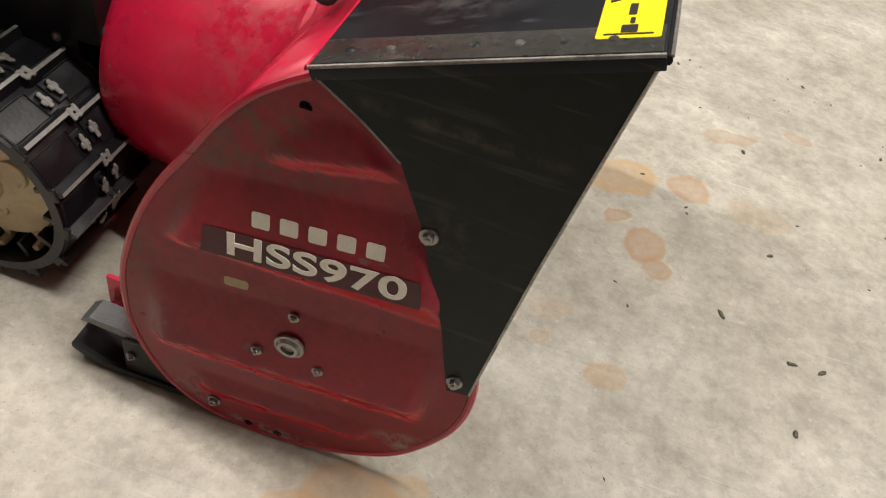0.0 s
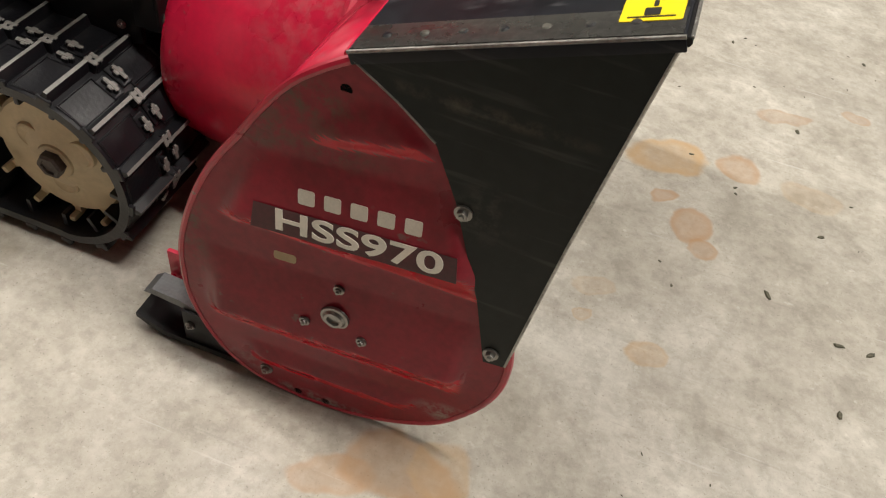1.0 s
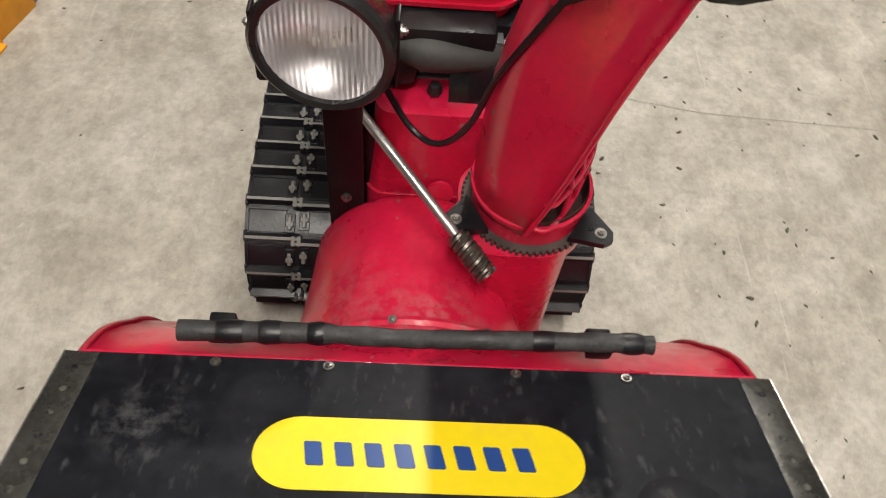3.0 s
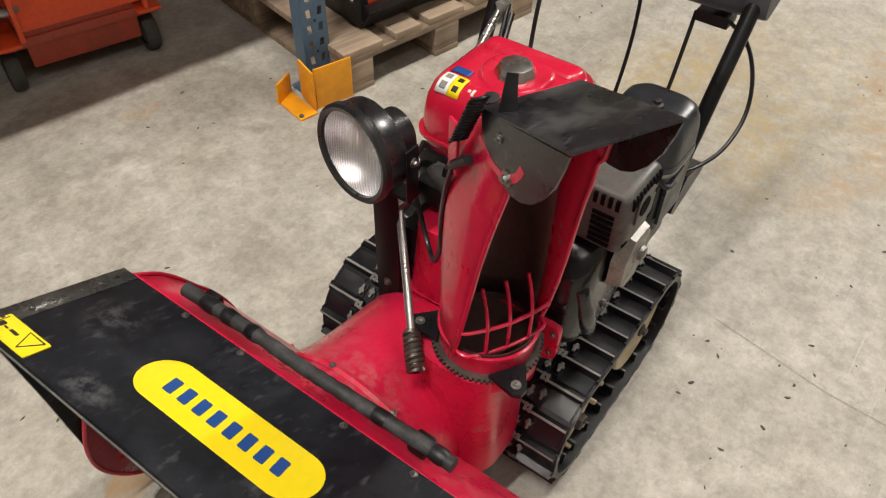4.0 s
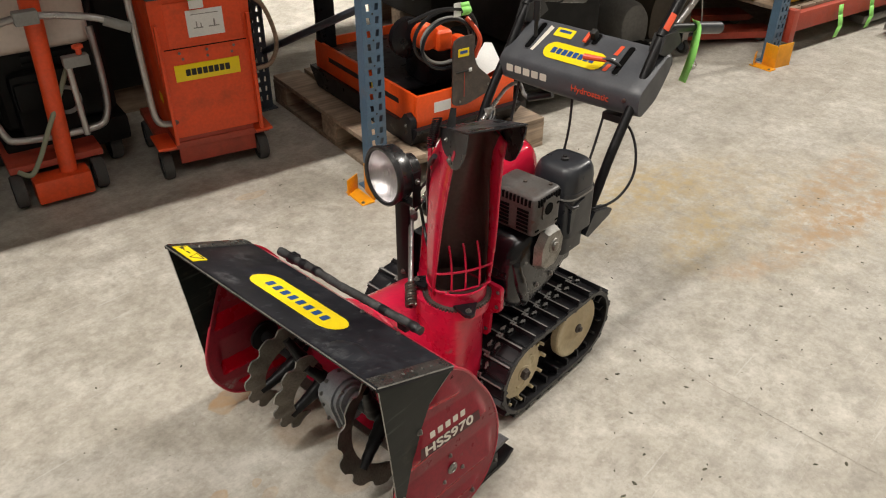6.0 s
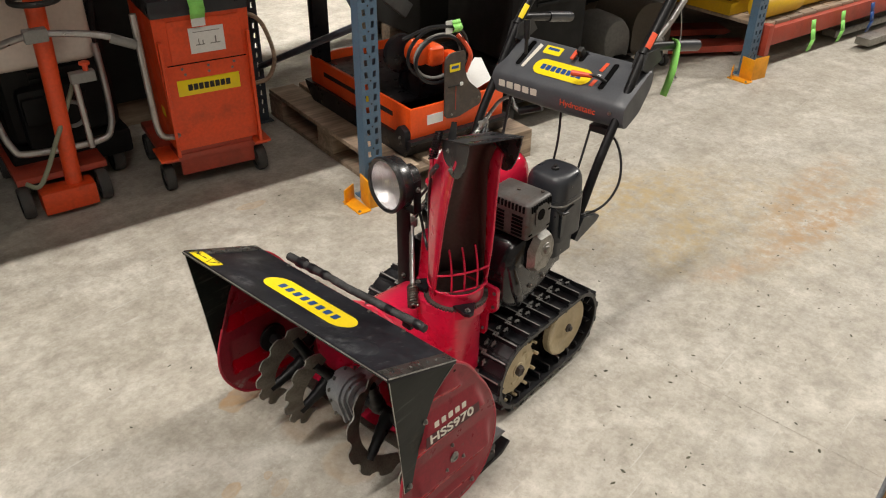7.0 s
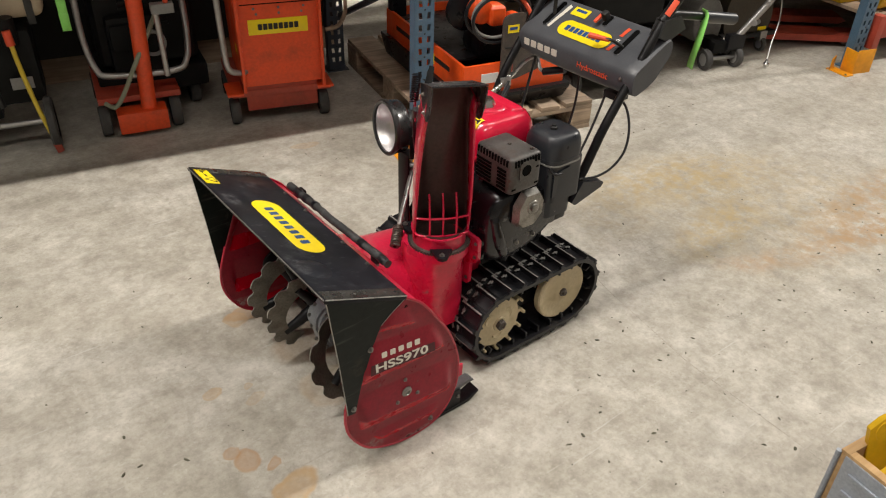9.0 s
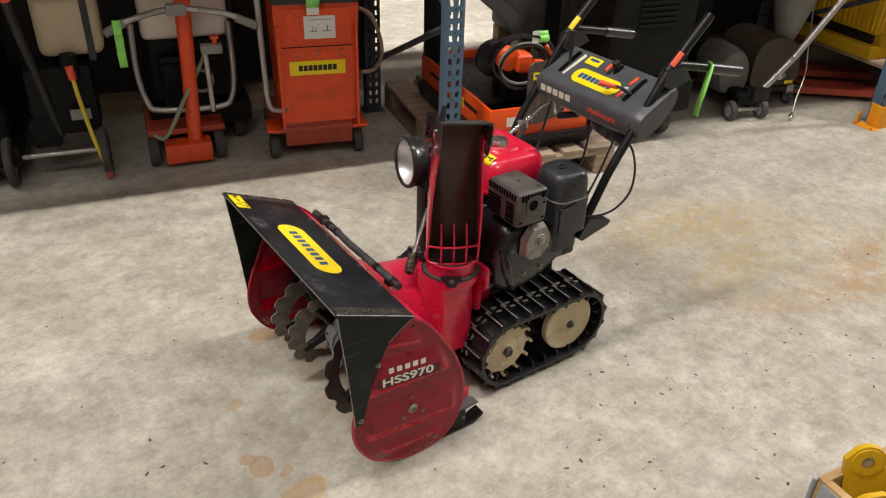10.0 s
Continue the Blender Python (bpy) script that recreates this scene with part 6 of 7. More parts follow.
words("gear_number", "2", 0.014, CT @ Matrix.Translation((0.105, -0.008, 0.0014)) @ Matrix.Rotation(math.pi, 4, "Z"), M_dark, console)
lever = part("drive_lever", tube(bmesh.new(), [CT @ Vector((0.140, -0.015, -0.01)), CT @ Vector((0.118, -0.035, 0.032)), CT @ Vector((0.085, -0.045, 0.036))], 0.0045, 8), M_dark, console)
part("lever_grip", tube(bmesh.new(), [CT @ Vector((0.110, -0.038, 0.033)), CT @ Vector((0.048, -0.052, 0.040))], [0.0065, 0.009, 0.010], 10, False), M_redprint, lever, "orange lever grip")
part("throttle_lever", box(bmesh.new(), (0.012, 0.052, 0.014), (0.018, 0.02, 0.028), 0.003, CT), M_dark, console)
part("throttle_grip", box(bmesh.new(), (0.000, 0.034, 0.016), (0.012, 0.036, 0.008), 0.003, CT), M_redprint, console, "orange throttle pointer")
gear = part("gear_lever", tube(bmesh.new(), [CT @ Vector((-0.165, 0.0, -0.01)), CT @ Vector((-0.170, 0.045, 0.060))], 0.006, 10, False), M_dark, console)
part("lever_knob", tube(bmesh.new(), [CT @ Vector((-0.168, 0.030, 0.038)), CT @ Vector((-0.173, 0.062, 0.085))], 0.010, 12, False), M_rubber, gear)
strip = glide([(1.152, -0.236, 0.942), (1.142, -0.250, 0.928), (1.126, -0.258, 0.895), (1.116, -0.260, 0.858), (1.116, -0.254, 0.822), (1.126, -0.244, 0.792), (1.142, -0.232, 0.765)], 4)
tape = sheet("green_tape", [[p + Vector((0.004, 0.013, 0)), p - Vector((0.004, 0.013, 0))] for p in strip], M_green, None, 0.0012, "bright green tape hanging from a handlebar grip", 60)
tagged(tape, category="tape")
part("cable", tube(bmesh.new(), [(0.885, -0.190, 0.722), (0.872, -0.235, 0.700), (0.858, -0.266, 0.650), (0.832, -0.280, 0.592), (0.785, -0.272, 0.545), (0.735, -0.245, 0.522), (0.690, -0.215, 0.525)], 0.0038, 8), M_rubber, blower, "black control cable")
part("cable", tube(bmesh.new(), [(0.900, -0.130, 0.712), (0.845, -0.135, 0.60), (0.76, -0.14, 0.46)], 0.0038, 8), M_rubber, blower)
part("cable", tube(bmesh.new(), [(0.885, -0.030, 0.768), (0.870, -0.035, 0.62), (0.80, -0.04, 0.46)], 0.0038, 8), M_rubber, blower)
part("cable", tube(bmesh.new(), [(0.885, 0.155, 0.768), (0.845, 0.155, 0.62), (0.76, 0.12, 0.46)], 0.0045, 8), M_rubber, blower)
part("cable", tube(bmesh.new(), [(0.80, 0.19, 0.66), (0.68, 0.16, 0.50), (0.58, 0.13, 0.43), (0.50, 0.12, 0.38)], 0.005, 8), M_rubber, blower)
part("cable", tube(bmesh.new(), [(0.79, 0.175, 0.65), (0.66, 0.145, 0.52), (0.55, 0.14, 0.46), (0.47, 0.13, 0.40)], 0.005, 8), M_rubber, blower)
part("side_bracket", prism(bmesh.new(), [(0.36, 0.25), (0.46, 0.22), (0.58, 0.30), (0.56, 0.40), (0.40, 0.42), (0.36, 0.36)], -0.004, 0.004, plane_at((0, 0.128, 0), (1, 0, 0), (0, 0, 1)), 0.002), M_black, blower, "black steel side bracket")
for x, z in ((0.385, 0.27), (0.44, 0.25), (0.53, 0.30), (0.39, 0.38), (0.52, 0.37)):
    bolt(chassis, (x, 0.133, z), (0, 1, 0), True)
part("drain_nut", cyl(bmesh.new(), (0.43, 0.130, 0.325), (0.43, 0.146, 0.325), 0.013, n=6, bev=0.001), M_alu, chassis)
part("linkage", tube(bmesh.new(), [(0.36, 0.105, 0.27), (0.345, 0.120, 0.45), (0.38, 0.13, 0.56)], 0.005, 8), M_steel, blower)
part("rear_plate", box(bmesh.new(), (0.70, 0.0, 0.42), (0.06, 0.36, 0.12), 0.008), M_engine, blower)

# ---- the rack and what stands in it ----


def upright(name, u, v, h, material, label):
    """A perforated folded rack post."""
    ob = thing(name, label, "rack upright", shift(RACK, u, v, 0), "rack uprights")
    w, dp, t = 0.088, 0.050, 0.0025
    bm = bmesh.new()
    box(bm, (t / 2, dp / 2, h / 2), (t, dp, h))
    box(bm, (w - t / 2, dp / 2, h / 2), (t, dp, h))
    part("post", bm, material, ob)
    # punched front web: two columns of slanting slots every 5 cm
    levels = [0.0]
    for k in range(int(h / 0.05) - 1):
        levels += [0.047 + 0.05 * k, 0.073 + 0.05 * k]
    levels.append(h)
    bm = bmesh.new()
    rows = []
    for k, z in enumerate(levels):
        lean = 0.0015 if k % 2 else -0.0015
        rows.append([bm.verts.new((x, 0.0, z)) for x in (t, 0.0185 + lean, 0.0335 + lean, 0.0565 - lean, 0.0715 - lean, w - t)])
    for k, (lo, hi) in enumerate(zip(rows, rows[1:])):
        for j in range(5):
            if k % 2 == 0 or j not in (1, 3):
                bm.faces.new((lo[j], lo[j + 1], hi[j + 1], hi[j]))
    web = part("punched_web", bm, material, ob, smooth=0)
    mod = web.modifiers.new("thickness", "SOLIDIFY")
    mod.thickness, mod.offset = t, 0
    b = mesh_of("round_hole", cyl(bmesh.new(), (0, 0, 0), (0, 0, 0.0012), 0.004, n=8), M_dark)
    faceing = plane_at((0, -t / 2 - 0.0002, 0), (1, 0, 0), (0, 0, 1))
    for k in range(1, int(h / 0.05) - 1, 2):
        piece("round_hole", b, ob, faceing @ Matrix.Translation((0.045, 0.085 + 0.05 * k, 0)))
    part("foot_plate", box(bmesh.new(), (w / 2, 0.025, 0.003), (0.12, 0.10, 0.006), 0.001), material, ob)
    return ob


def corner_guard(u, v):
    ob = thing("post_guard", "yellow-orange steel guard bolted before a rack post", "post guard", shift(RACK, u, v, 0), "post guards")
    bm = bmesh.new()
    box(bm, (0.030, -0.050, 0.065), (0.006, 0.095, 0.13), 0.001, Matrix.Rotation(radians(-8), 4, "Z"))
    box(bm, (0.095, -0.090, 0.068), (0.125, 0.006, 0.136), 0.001, Matrix.Rotation(radians(-5), 4, "Z"))
    box(bm, (-0.010, 0.022, 0.035), (0.075, 0.006, 0.07), 0.001, Matrix.Rotation(radians(28), 4, "Z"))
    part("shield", bm, M_guard, ob)
    foot = part("foot", box(bmesh.new(), (-0.018, -0.045, 0.003), (0.06, 0.14, 0.006), 0.001), M_guard, ob)
    for y in (-0.10, 0.01):
        bolt(foot, (-0.036, y, 0.006))
    return ob


upright("rack_upright", 0.015, 0.0, 3.2, M_rack, "blue perforated steel rack upright at the aisle")
upright("rack_upright", 2.74, 0.0, 3.2, M_rack, "blue perforated steel rack upright further along")
upright("rack_upright", -0.03, 1.05, 3.2, M_rackdark, "dark perforated rack upright at the rear")
upright("rack_upright", 2.70, 1.05, 3.2, M_rackdark, "dark perforated rack upright at the rear")
corner_guard(-0.035, 0.015)
corner_guard(2.67, 0.015)
for u in (0.045, 2.80):
    tagged(part("rack_brace", tube(bmesh.new(), [RACK @ Vector((u, 0.05, 0.75)), RACK @ Vector((u, 1.05, 0.30))], 0.016, 8, False), M_rackdark), "flat dark brace between rack uprights", "rack brace")
    tagged(part("rack_brace", tube(bmesh.new(), [RACK @ Vector((u, 0.05, 0.80)), RACK @ Vector((u, 1.05, 1.55))], 0.016, 8, False), M_rackdark), "flat dark brace between rack uprights", "rack brace")


def shelf(u0, u1, z, label, v0=0.0):
    ob = thing("rack_shelf", label, "shelf", shift(RACK, u0, v0, z), "rack shelves")
    l = u1 - u0
    for v in (0.03, 1.06):
        part("beam", box(bmesh.new(), (l / 2, v, 0.0), (l, 0.045, 0.11), 0.004), M_brick, ob)
    n = int(l / 0.145)
    data = mesh_of("board", box(bmesh.new(), (0, 0, 0), (0.135, 1.02, 0.022), 0.002), M_wood)
    for k in range(n):
        piece("board", data, ob, Matrix.Translation((l * (k + 0.5) / n, 0.545, 0.067)))
    return ob


shelf(-2.65, -0.02, 1.55, "timber-decked rack shelf on red beams above the trolleys")
shelf(0.11, 2.73, 1.55, "timber-decked rack shelf on red beams above the pallet")
shelf(2.86, 5.5, 1.55, "timber-decked rack shelf on red beams at the far bay")
for u0, u1 in ((-2.65, -0.02), (0.11, 2.73), (2.86, 5.5)):
    shelf(u0, u1, 1.55, "timber-decked rack shelf on red beams in the rear row", 1.24)
upright("rack_upright", -2.77, 0.0, 3.2, M_rack, "blue perforated steel rack upright at the near end")
upright("rack_upright", 5.50, 0.0, 3.2, M_rack, "blue perforated steel rack upright at the far end")


def wheel(parent, c, axis, r, w, rim=None, name="wheel"):
    m = aim(axis, c)
    ob = part(name, spun(bmesh.new(), [(r * 0.62, -w / 2), (r * 0.92, -w / 2), (r, -w * 0.28), (r, w * 0.28), (r * 0.92, w / 2), (r * 0.62, w / 2)], m, 26), M_tyre, parent)
    part("rim", spun(bmesh.new(), [(0.0, -w * 0.3), (r * 0.64, -w * 0.36), (r * 0.64, w * 0.36), (r * 0.3, w * 0.3), (r * 0.16, w * 0.42), (0, w * 0.42)], m, 20), rim or M_grey, ob)
    return ob


def tag_strip(parent, m, w, l, material=None):
    bm = bmesh.new()
    pts = [(0, 0), (0.01, -0.3), (0.025, -0.62), (0.008, -1.0)]
    for (d0, f0), (d1, f1) in zip(pts, pts[1:]):
        q = [bm.verts.new(m @ Vector(p)) for p in ((-w / 2, -d0, f0 * l), (w / 2, -d0, f0 * l), (w / 2 * 0.95, -d1, f1 * l), (-w / 2 * 0.95, -d1, f1 * l))]
        bm.faces.new(q)
    ob = part("tag", bm, material or M_green, parent, "hanging bright green rental tag")
    mod = ob.modifiers.new("thickness", "SOLIDIFY")
    mod.thickness = 0.0015
    return ob


# orange box trolley
T2 = Matrix.Translation((0.5, 1.66, 0)) @ Matrix.Rotation(radians(-18), 4, "Z")
trolley = thing("machine_trolley", "orange sheet-steel machine on a wheeled red base in the rack", "machine", T2)
body = part("cabinet", prism(bmesh.new(), [(0.030, 0.19), (0.392, 0.19), (0.415, 0.76), (0.020, 0.76)], -0.43, -0.010, plane_at((0, 0, 0), (1, 0, 0), (0, 0, 1)), 0.006), M_orange, trolley, "orange sheet-steel cabinet")
part("lid", box(bmesh.new(), (0.215, 0.22, 0.795), (0.40, 0.45, 0.07), 0.012), M_plastic, trolley, "dark grey top cover")
part("upper_panel", box(bmesh.new(), (0.225, 0.007, 0.655), (0.30, 0.006, 0.175), 0.003), M_orange, body)
sg = part("name_plate", box(bmesh.new(), (0.212, 0.0085, 0.463), (0.265, 0.003, 0.068), 0.0005), M_yellow, body, "yellow plate with dark printed blocks")
marks("plate_mark", plane_at((0.212, 0.0068, 0.463), (1, 0, 0), (0, 0, 1)), 8, 0.180, 0.027, 0.004, M_dark, sg)
info = part("instruction_sheet", box(bmesh.new(), (0.230, 0.0030, 0.655), (0.145, 0.002, 0.105), 0.0005), M_paper, body, "white instruction sheet with drawings")
for x, z, w, h in ((0.20, 0.637, 0.038, 0.004), (0.195, 0.650, 0.004, 0.024), (0.262, 0.637, 0.042, 0.004), (0.265, 0.652, 0.006, 0.026), (0.212, 0.645, 0.004, 0.020), (0.23, 0.690, 0.11, 0.003)):
    part("print", box(bmesh.new(), (x, 0.0018, z), (w, 0.0008, h), 0), M_grey, info)
for k in range(3):
    bolt(body, (0.11 + 0.11 * k, 0.008, 0.545), (0, -1, 0), True)
    bolt(body, (0.12 + 0.10 * k, 0.0095, 0.520), (0, -1, 0), True)
part("kick_plate", box(bmesh.new(), (0.205, 0.03, 0.13), (0.33, 0.02, 0.125), 0.004), M_brick, trolley)
part("base_plate", box(bmesh.new(), (0.205, 0.24, 0.155), (0.46, 0.46, 0.03), 0.004), M_brick, trolley)
for x in (-0.012, 0.405):
    part("fender", box(bmesh.new(), (x, 0.06, 0.165), (0.075, 0.16, 0.012), 0.004), M_orange, trolley)
    wheel(trolley, (x - 0.005, 0.055, 0.062), (1, 0, 0), 0.062, 0.042)
    wheel(trolley, (x, 0.42, 0.062), (1, 0, 0), 0.062, 0.042)
part("rail", tube(bmesh.new(), [(-0.045, -0.02, 0.80), (-0.040, -0.02, 0.45), (-0.030, -0.015, 0.30), (0.02, 0.0, 0.265), (0.05, 0.02, 0.262)], 0.014, 12), M_steel, trolley, "bent bright steel rail")
tag_strip(trolley, Matrix.Translation((0.20, -0.01, 0.86)), 0.062, 0.11)
part("tag_end", box(bmesh.new(), (0.20, -0.017, 0.735), (0.056, 0.0015, 0.035)), M_paper, trolley)
part("seam", box(bmesh.new(), (0.215, -0.0105, 0.570), (0.33, 0.003, 0.004), 0), M_void, body)
for x in (0.034, 0.398):
    part("corner_rail", box(bmesh.new(), (x, -0.006, 0.42), (0.014, 0.022, 0.50), 0.003), M_orange, body)
side = part("side_plate", box(bmesh.new(), (0.0285, 0.12, 0.40), (0.003, 0.06, 0.16), 0.0005), M_yellow, body, "yellow side plate")
tagged(part("cable_loop", tube(bmesh.new(), [T2 @ Vector(p) for p in ((0.41, 0.12, 0.72), (0.50, 0.12, 0.66), (0.55, 0.13, 0.50), (0.52, 0.14, 0.40), (0.45, 0.14, 0.38))], 0.010, 8), M_wood), "brown looped cable hung beside the orange trolley", "cable")

# floor saw: red column, pale tank, bent tube frame
T1 = Matrix.Translation((0.06, 1.86, 0)) @ Matrix.Rotation(radians(-13), 4, "Z")
saw = thing("floor_saw", "floor machine with orange column, pale water tank and tube frame", "machine", T1)
part("column", tube(bmesh.new(), [(0.090, 0.03, 0.09), (0.110, 0.05, 0.52), (0.125, 0.06, 0.95)], [0.034, 0.034, 0.038, 0.040], 16, False), M_orange, saw, "orange painted steel column")
part("foot_box", box(bmesh.new(), (0.055, 0.02, 0.070), (0.215, 0.10, 0.095), 0.006), M_orange, saw)
part("deck", box(bmesh.new(), (0.06, 0.30, 0.155), (0.36, 0.50, 0.03), 0.006), M_brick, saw)
for x in (-0.105, 0.205):
    wheel(saw, (x, 0.05, 0.068), (1, 0, 0), 0.068, 0.045)
    wheel(saw, (x, 0.50, 0.068), (1, 0, 0), 0.068, 0.045)
part("water_tank", box(bmesh.new(), (0.125, 0.30, 0.715), (0.40, 0.25, 0.30), 0.035, None, 4), M_tank, saw, "dusty pale plastic water tank")
part("frame_tube", tube(bmesh.new(), [(-0.115, 0.14, 0.66), (-0.120, 0.10, 0.45), (-0.095, 0.06, 0.31), (-0.04, 0.05, 0.272), (0.22, 0.05, 0.262), (0.29, 0.06, 0.30), (0.315, 0.10, 0.42), (0.318, 0.14, 0.64)], 0.0145, 12), M_steel, saw, "bent bright steel tube frame")
hb = part("handlebar", tube(bmesh.new(), [(-0.20, -0.10, 0.70), (-0.10, -0.09, 0.74), (0.08, -0.02, 0.755), (0.28, -0.09, 0.74), (0.39, -0.12, 0.70)], 0.0135, 12), M_steel, saw)
for a, b in (((-0.22, -0.105, 0.69), (-0.135, -0.095, 0.728)), ((0.33, -0.105, 0.722), (0.415, -0.125, 0.685))):
    part("grip", tube(bmesh.new(), [a, b], 0.019, 12, False), M_grey, hb)
part("clamp", box(bmesh.new(), (0.085, -0.03, 0.755), (0.085, 0.05, 0.05), 0.008), M_grey, saw)
part("hand_wheel", tube(bmesh.new(), [(0.125 + 0.085 * math.cos(k * 0.3927), 0.05 + 0.085 * math.sin(k * 0.3927), 0.865) for k in range(17)], 0.012, 10), M_dark, saw, "black hand wheel")
bm = bmesh.new()
box(bm, (0.10, 0.30, 0.36), (0.24, 0.28, 0.26), 0.03)
box(bm, (0.04, 0.17, 0.40), (0.10, 0.06, 0.12), 0.02)
cyl(bm, (0.16, 0.14, 0.36), (0.16, 0.20, 0.36), 0.06, n=20, bev=0.01)
part("motor", bm, M_rackshade, saw, "near-black petrol motor")
part("recoil_ring", spun(bmesh.new(), [(0.045, 0), (0.06, 0.0), (0.06, 0.01), (0.045, 0.01)], aim((0, -1, 0), (0.165, 0.135, 0.37)), 24), M_grey, saw)
part("stop_bracket", box(bmesh.new(), (0.218, 0.005, 0.560), (0.095, 0.045, 0.042), 0.004), M_grey, saw)
part("stop_post", tube(bmesh.new(), [(0.190, 0.02, 0.545), (0.195, 0.03, 0.25)], 0.013, 10, False), M_steel, saw)
part("stop_button", spun(bmesh.new(), [(0.011, 0.0), (0.011, 0.022), (0.021, 0.026), (0.021, 0.036), (0.0, 0.040)], Matrix.Translation((0.236, 0.005, 0.580)), 20), M_redprint, saw, "red mushroom stop button")
part("hose", tube(bmesh.new(), [(0.20, 0.10, 0.52), (0.13, 0.04, 0.42), (0.06, 0.0, 0.32), (0.0, -0.02, 0.22), (-0.05, -0.03, 0.16), (-0.09, 0.0, 0.17)], 0.010, 10), surface("dull_hose", (0.23, 0.24, 0.17), 0.6), saw, "dusty grey-green hose")
tag_strip(saw, Matrix.Translation((-0.165, -0.13, 0.75)), 0.035, 0.20)

# water cart at the end of the row
T0 = Matrix.Translation((-0.42, 1.96, 0)) @ Matrix.Rotation(radians(-13), 4, "Z")
cart = thing("tank_cart", "dark wheeled cart with a yellowed plastic tank", "cart", T0)
part("tank", box(bmesh.new(), (0.12, 0.20, 0.72), (0.27, 0.24, 0.34), 0.05, None, 4), M_beige, cart, "yellowed translucent plastic tank")
part("strap", box(bmesh.new(), (0.20, 0.073, 0.70), (0.030, 0.006, 0.34), 0.002), M_dark, cart)
for x in (-0.225, 0.175):
    wheel(cart, (x, 0.02, 0.115), (1, 0, 0), 0.115, 0.035)
part("axle", tube(bmesh.new(), [(-0.21, 0.03, 0.125), (0.17, 0.03, 0.125)], 0.012, 10, False), M_steel, cart)
part("frame_tube", tube(bmesh.new(), [(-0.085, -0.04, 0.95), (-0.075, 0.0, 0.75), (-0.04, 0.03, 0.50), (0.0, 0.06, 0.20)], 0.018, 10), M_dark, cart)
part("red_grip", tube(bmesh.new(), [(-0.085, -0.045, 0.98), (-0.08, -0.02, 0.83)], 0.022, 12, False), M_redprint, cart, "orange-red grip")
bm = bmesh.new()
box(bm, (0.04, 0.16, 0.36), (0.28, 0.22, 0.32), 0.03)
box(bm, (-0.06, 0.10, 0.22), (0.12, 0.12, 0.14), 0.02)
cyl(bm, (0.10, 0.03, 0.47), (0.10, 0.03, 0.58), 0.035, n=18)
part("motor", bm, M_rackshade, cart, "near-black pump motor")
part("plate", box(bmesh.new(), (0.105, 0.01, 0.31), (0.085, 0.006, 0.05), 0.002), M_grey, cart)
part("coupling", cyl(bmesh.new(), (0.10, -0.01, 0.54), (0.105, -0.015, 0.48), 0.017, n=14), M_redprint, cart)
part("yellow_hose", tube(bmesh.new(), [(0.105, -0.015, 0.49), (0.115, -0.025, 0.38), (0.14, -0.04, 0.20), (0.175, -0.06, 0.05)], 0.0095, 10), M_hose, cart, "yellow hose hanging to the floor")
part("hose_end", cyl(bmesh.new(), (0.172, -0.06, 0.055), (0.182, -0.065, 0.015), 0.015, n=12), M_brick, cart)
crate_b = thing("brown_case", "brown weathered case beside the tank cart", "case", shift(T0, -0.50, 0.12, 0))
part("case_body", box(bmesh.new(), (0, 0.1, 0.28), (0.40, 0.36, 0.56), 0.02), surface("brown_case_paint", (0.09, 0.045, 0.025), 0.7, 0, 0.3, 10, 0.05), crate_b)

# pallet with the orange plate machine
PAL = shift(RACK, 0.10, -0.085, 0)
pallet = thing("pallet", "weathered grey-brown timber pallet under a machine", "pallet", PAL)
W, L = 0.80, 1.20
board = {}
for i, (w, l) in enumerate(((0.145, L), (0.10, L))):
    board[i] = mesh_of("plank", box(bmesh.new(), (0, 0, 0), (w, l, 0.021), 0.002), M_wood)
cross = mesh_of("crosspiece", box(bmesh.new(), (0, 0, 0), (W, 0.145, 0.021), 0.002), M_wood)
blockm = mesh_of("block", box(bmesh.new(), (0, 0, 0), (0.10, 0.145, 0.078), 0.003), M_wood)
for i, x in enumerate((0.072, 0.235, 0.400, 0.565, 0.728)):
    piece("plank", board[i % 2], pallet, Matrix.Translation((x, L / 2, 0.1325)) @ Matrix.Rotation(radians((-0.4, 0.5, -0.2, 0.4, -0.3)[i]), 4, "Z"))
for y in (0.0725, L / 2, L - 0.0725):
    piece("crosspiece", cross, pallet, Matrix.Translation((W / 2, y, 0.111)))
    for x in (0.05, W / 2, W - 0.05):
        piece("block", blockm, pallet, Matrix.Translation((x, y, 0.0615)))
for x in (0.05, W / 2, W - 0.05):
    piece("plank", board[1], pallet, Matrix.Translation((x, L / 2, 0.0112)))

PM = shift(RACK, 0.24, -0.02, 0.143)
plate = thing("plate_compactor", "bright orange plate machine standing on a timber pallet", "machine", PM)
part("tray_front", box(bmesh.new(), (0.26, 0.008, 0.155), (0.52, 0.016, 0.14), 0.003), M_bright, plate, "bright orange steel tray wall")
part("tray_side", box(bmesh.new(), (0.008, 0.449, 0.155), (0.016, 0.865, 0.14), 0.003), M_bright, plate)
part("tray_side", box(bmesh.new(), (0.512, 0.449, 0.155), (0.016, 0.865, 0.14), 0.003), M_bright, plate)
part("tray_back", box(bmesh.new(), (0.26, 0.89, 0.155), (0.52, 0.016, 0.14), 0.003), M_bright, plate)
part("deck", box(bmesh.new(), (0.26, 0.52, 0.185), (0.485, 0.68, 0.012), 0.002), M_engine, plate, "black perforated deck")
hole = mesh_of("deck_hole", cyl(bmesh.new(), (0, 0, 0), (0, 0, 0.001), 0.012, n=10), M_dark)
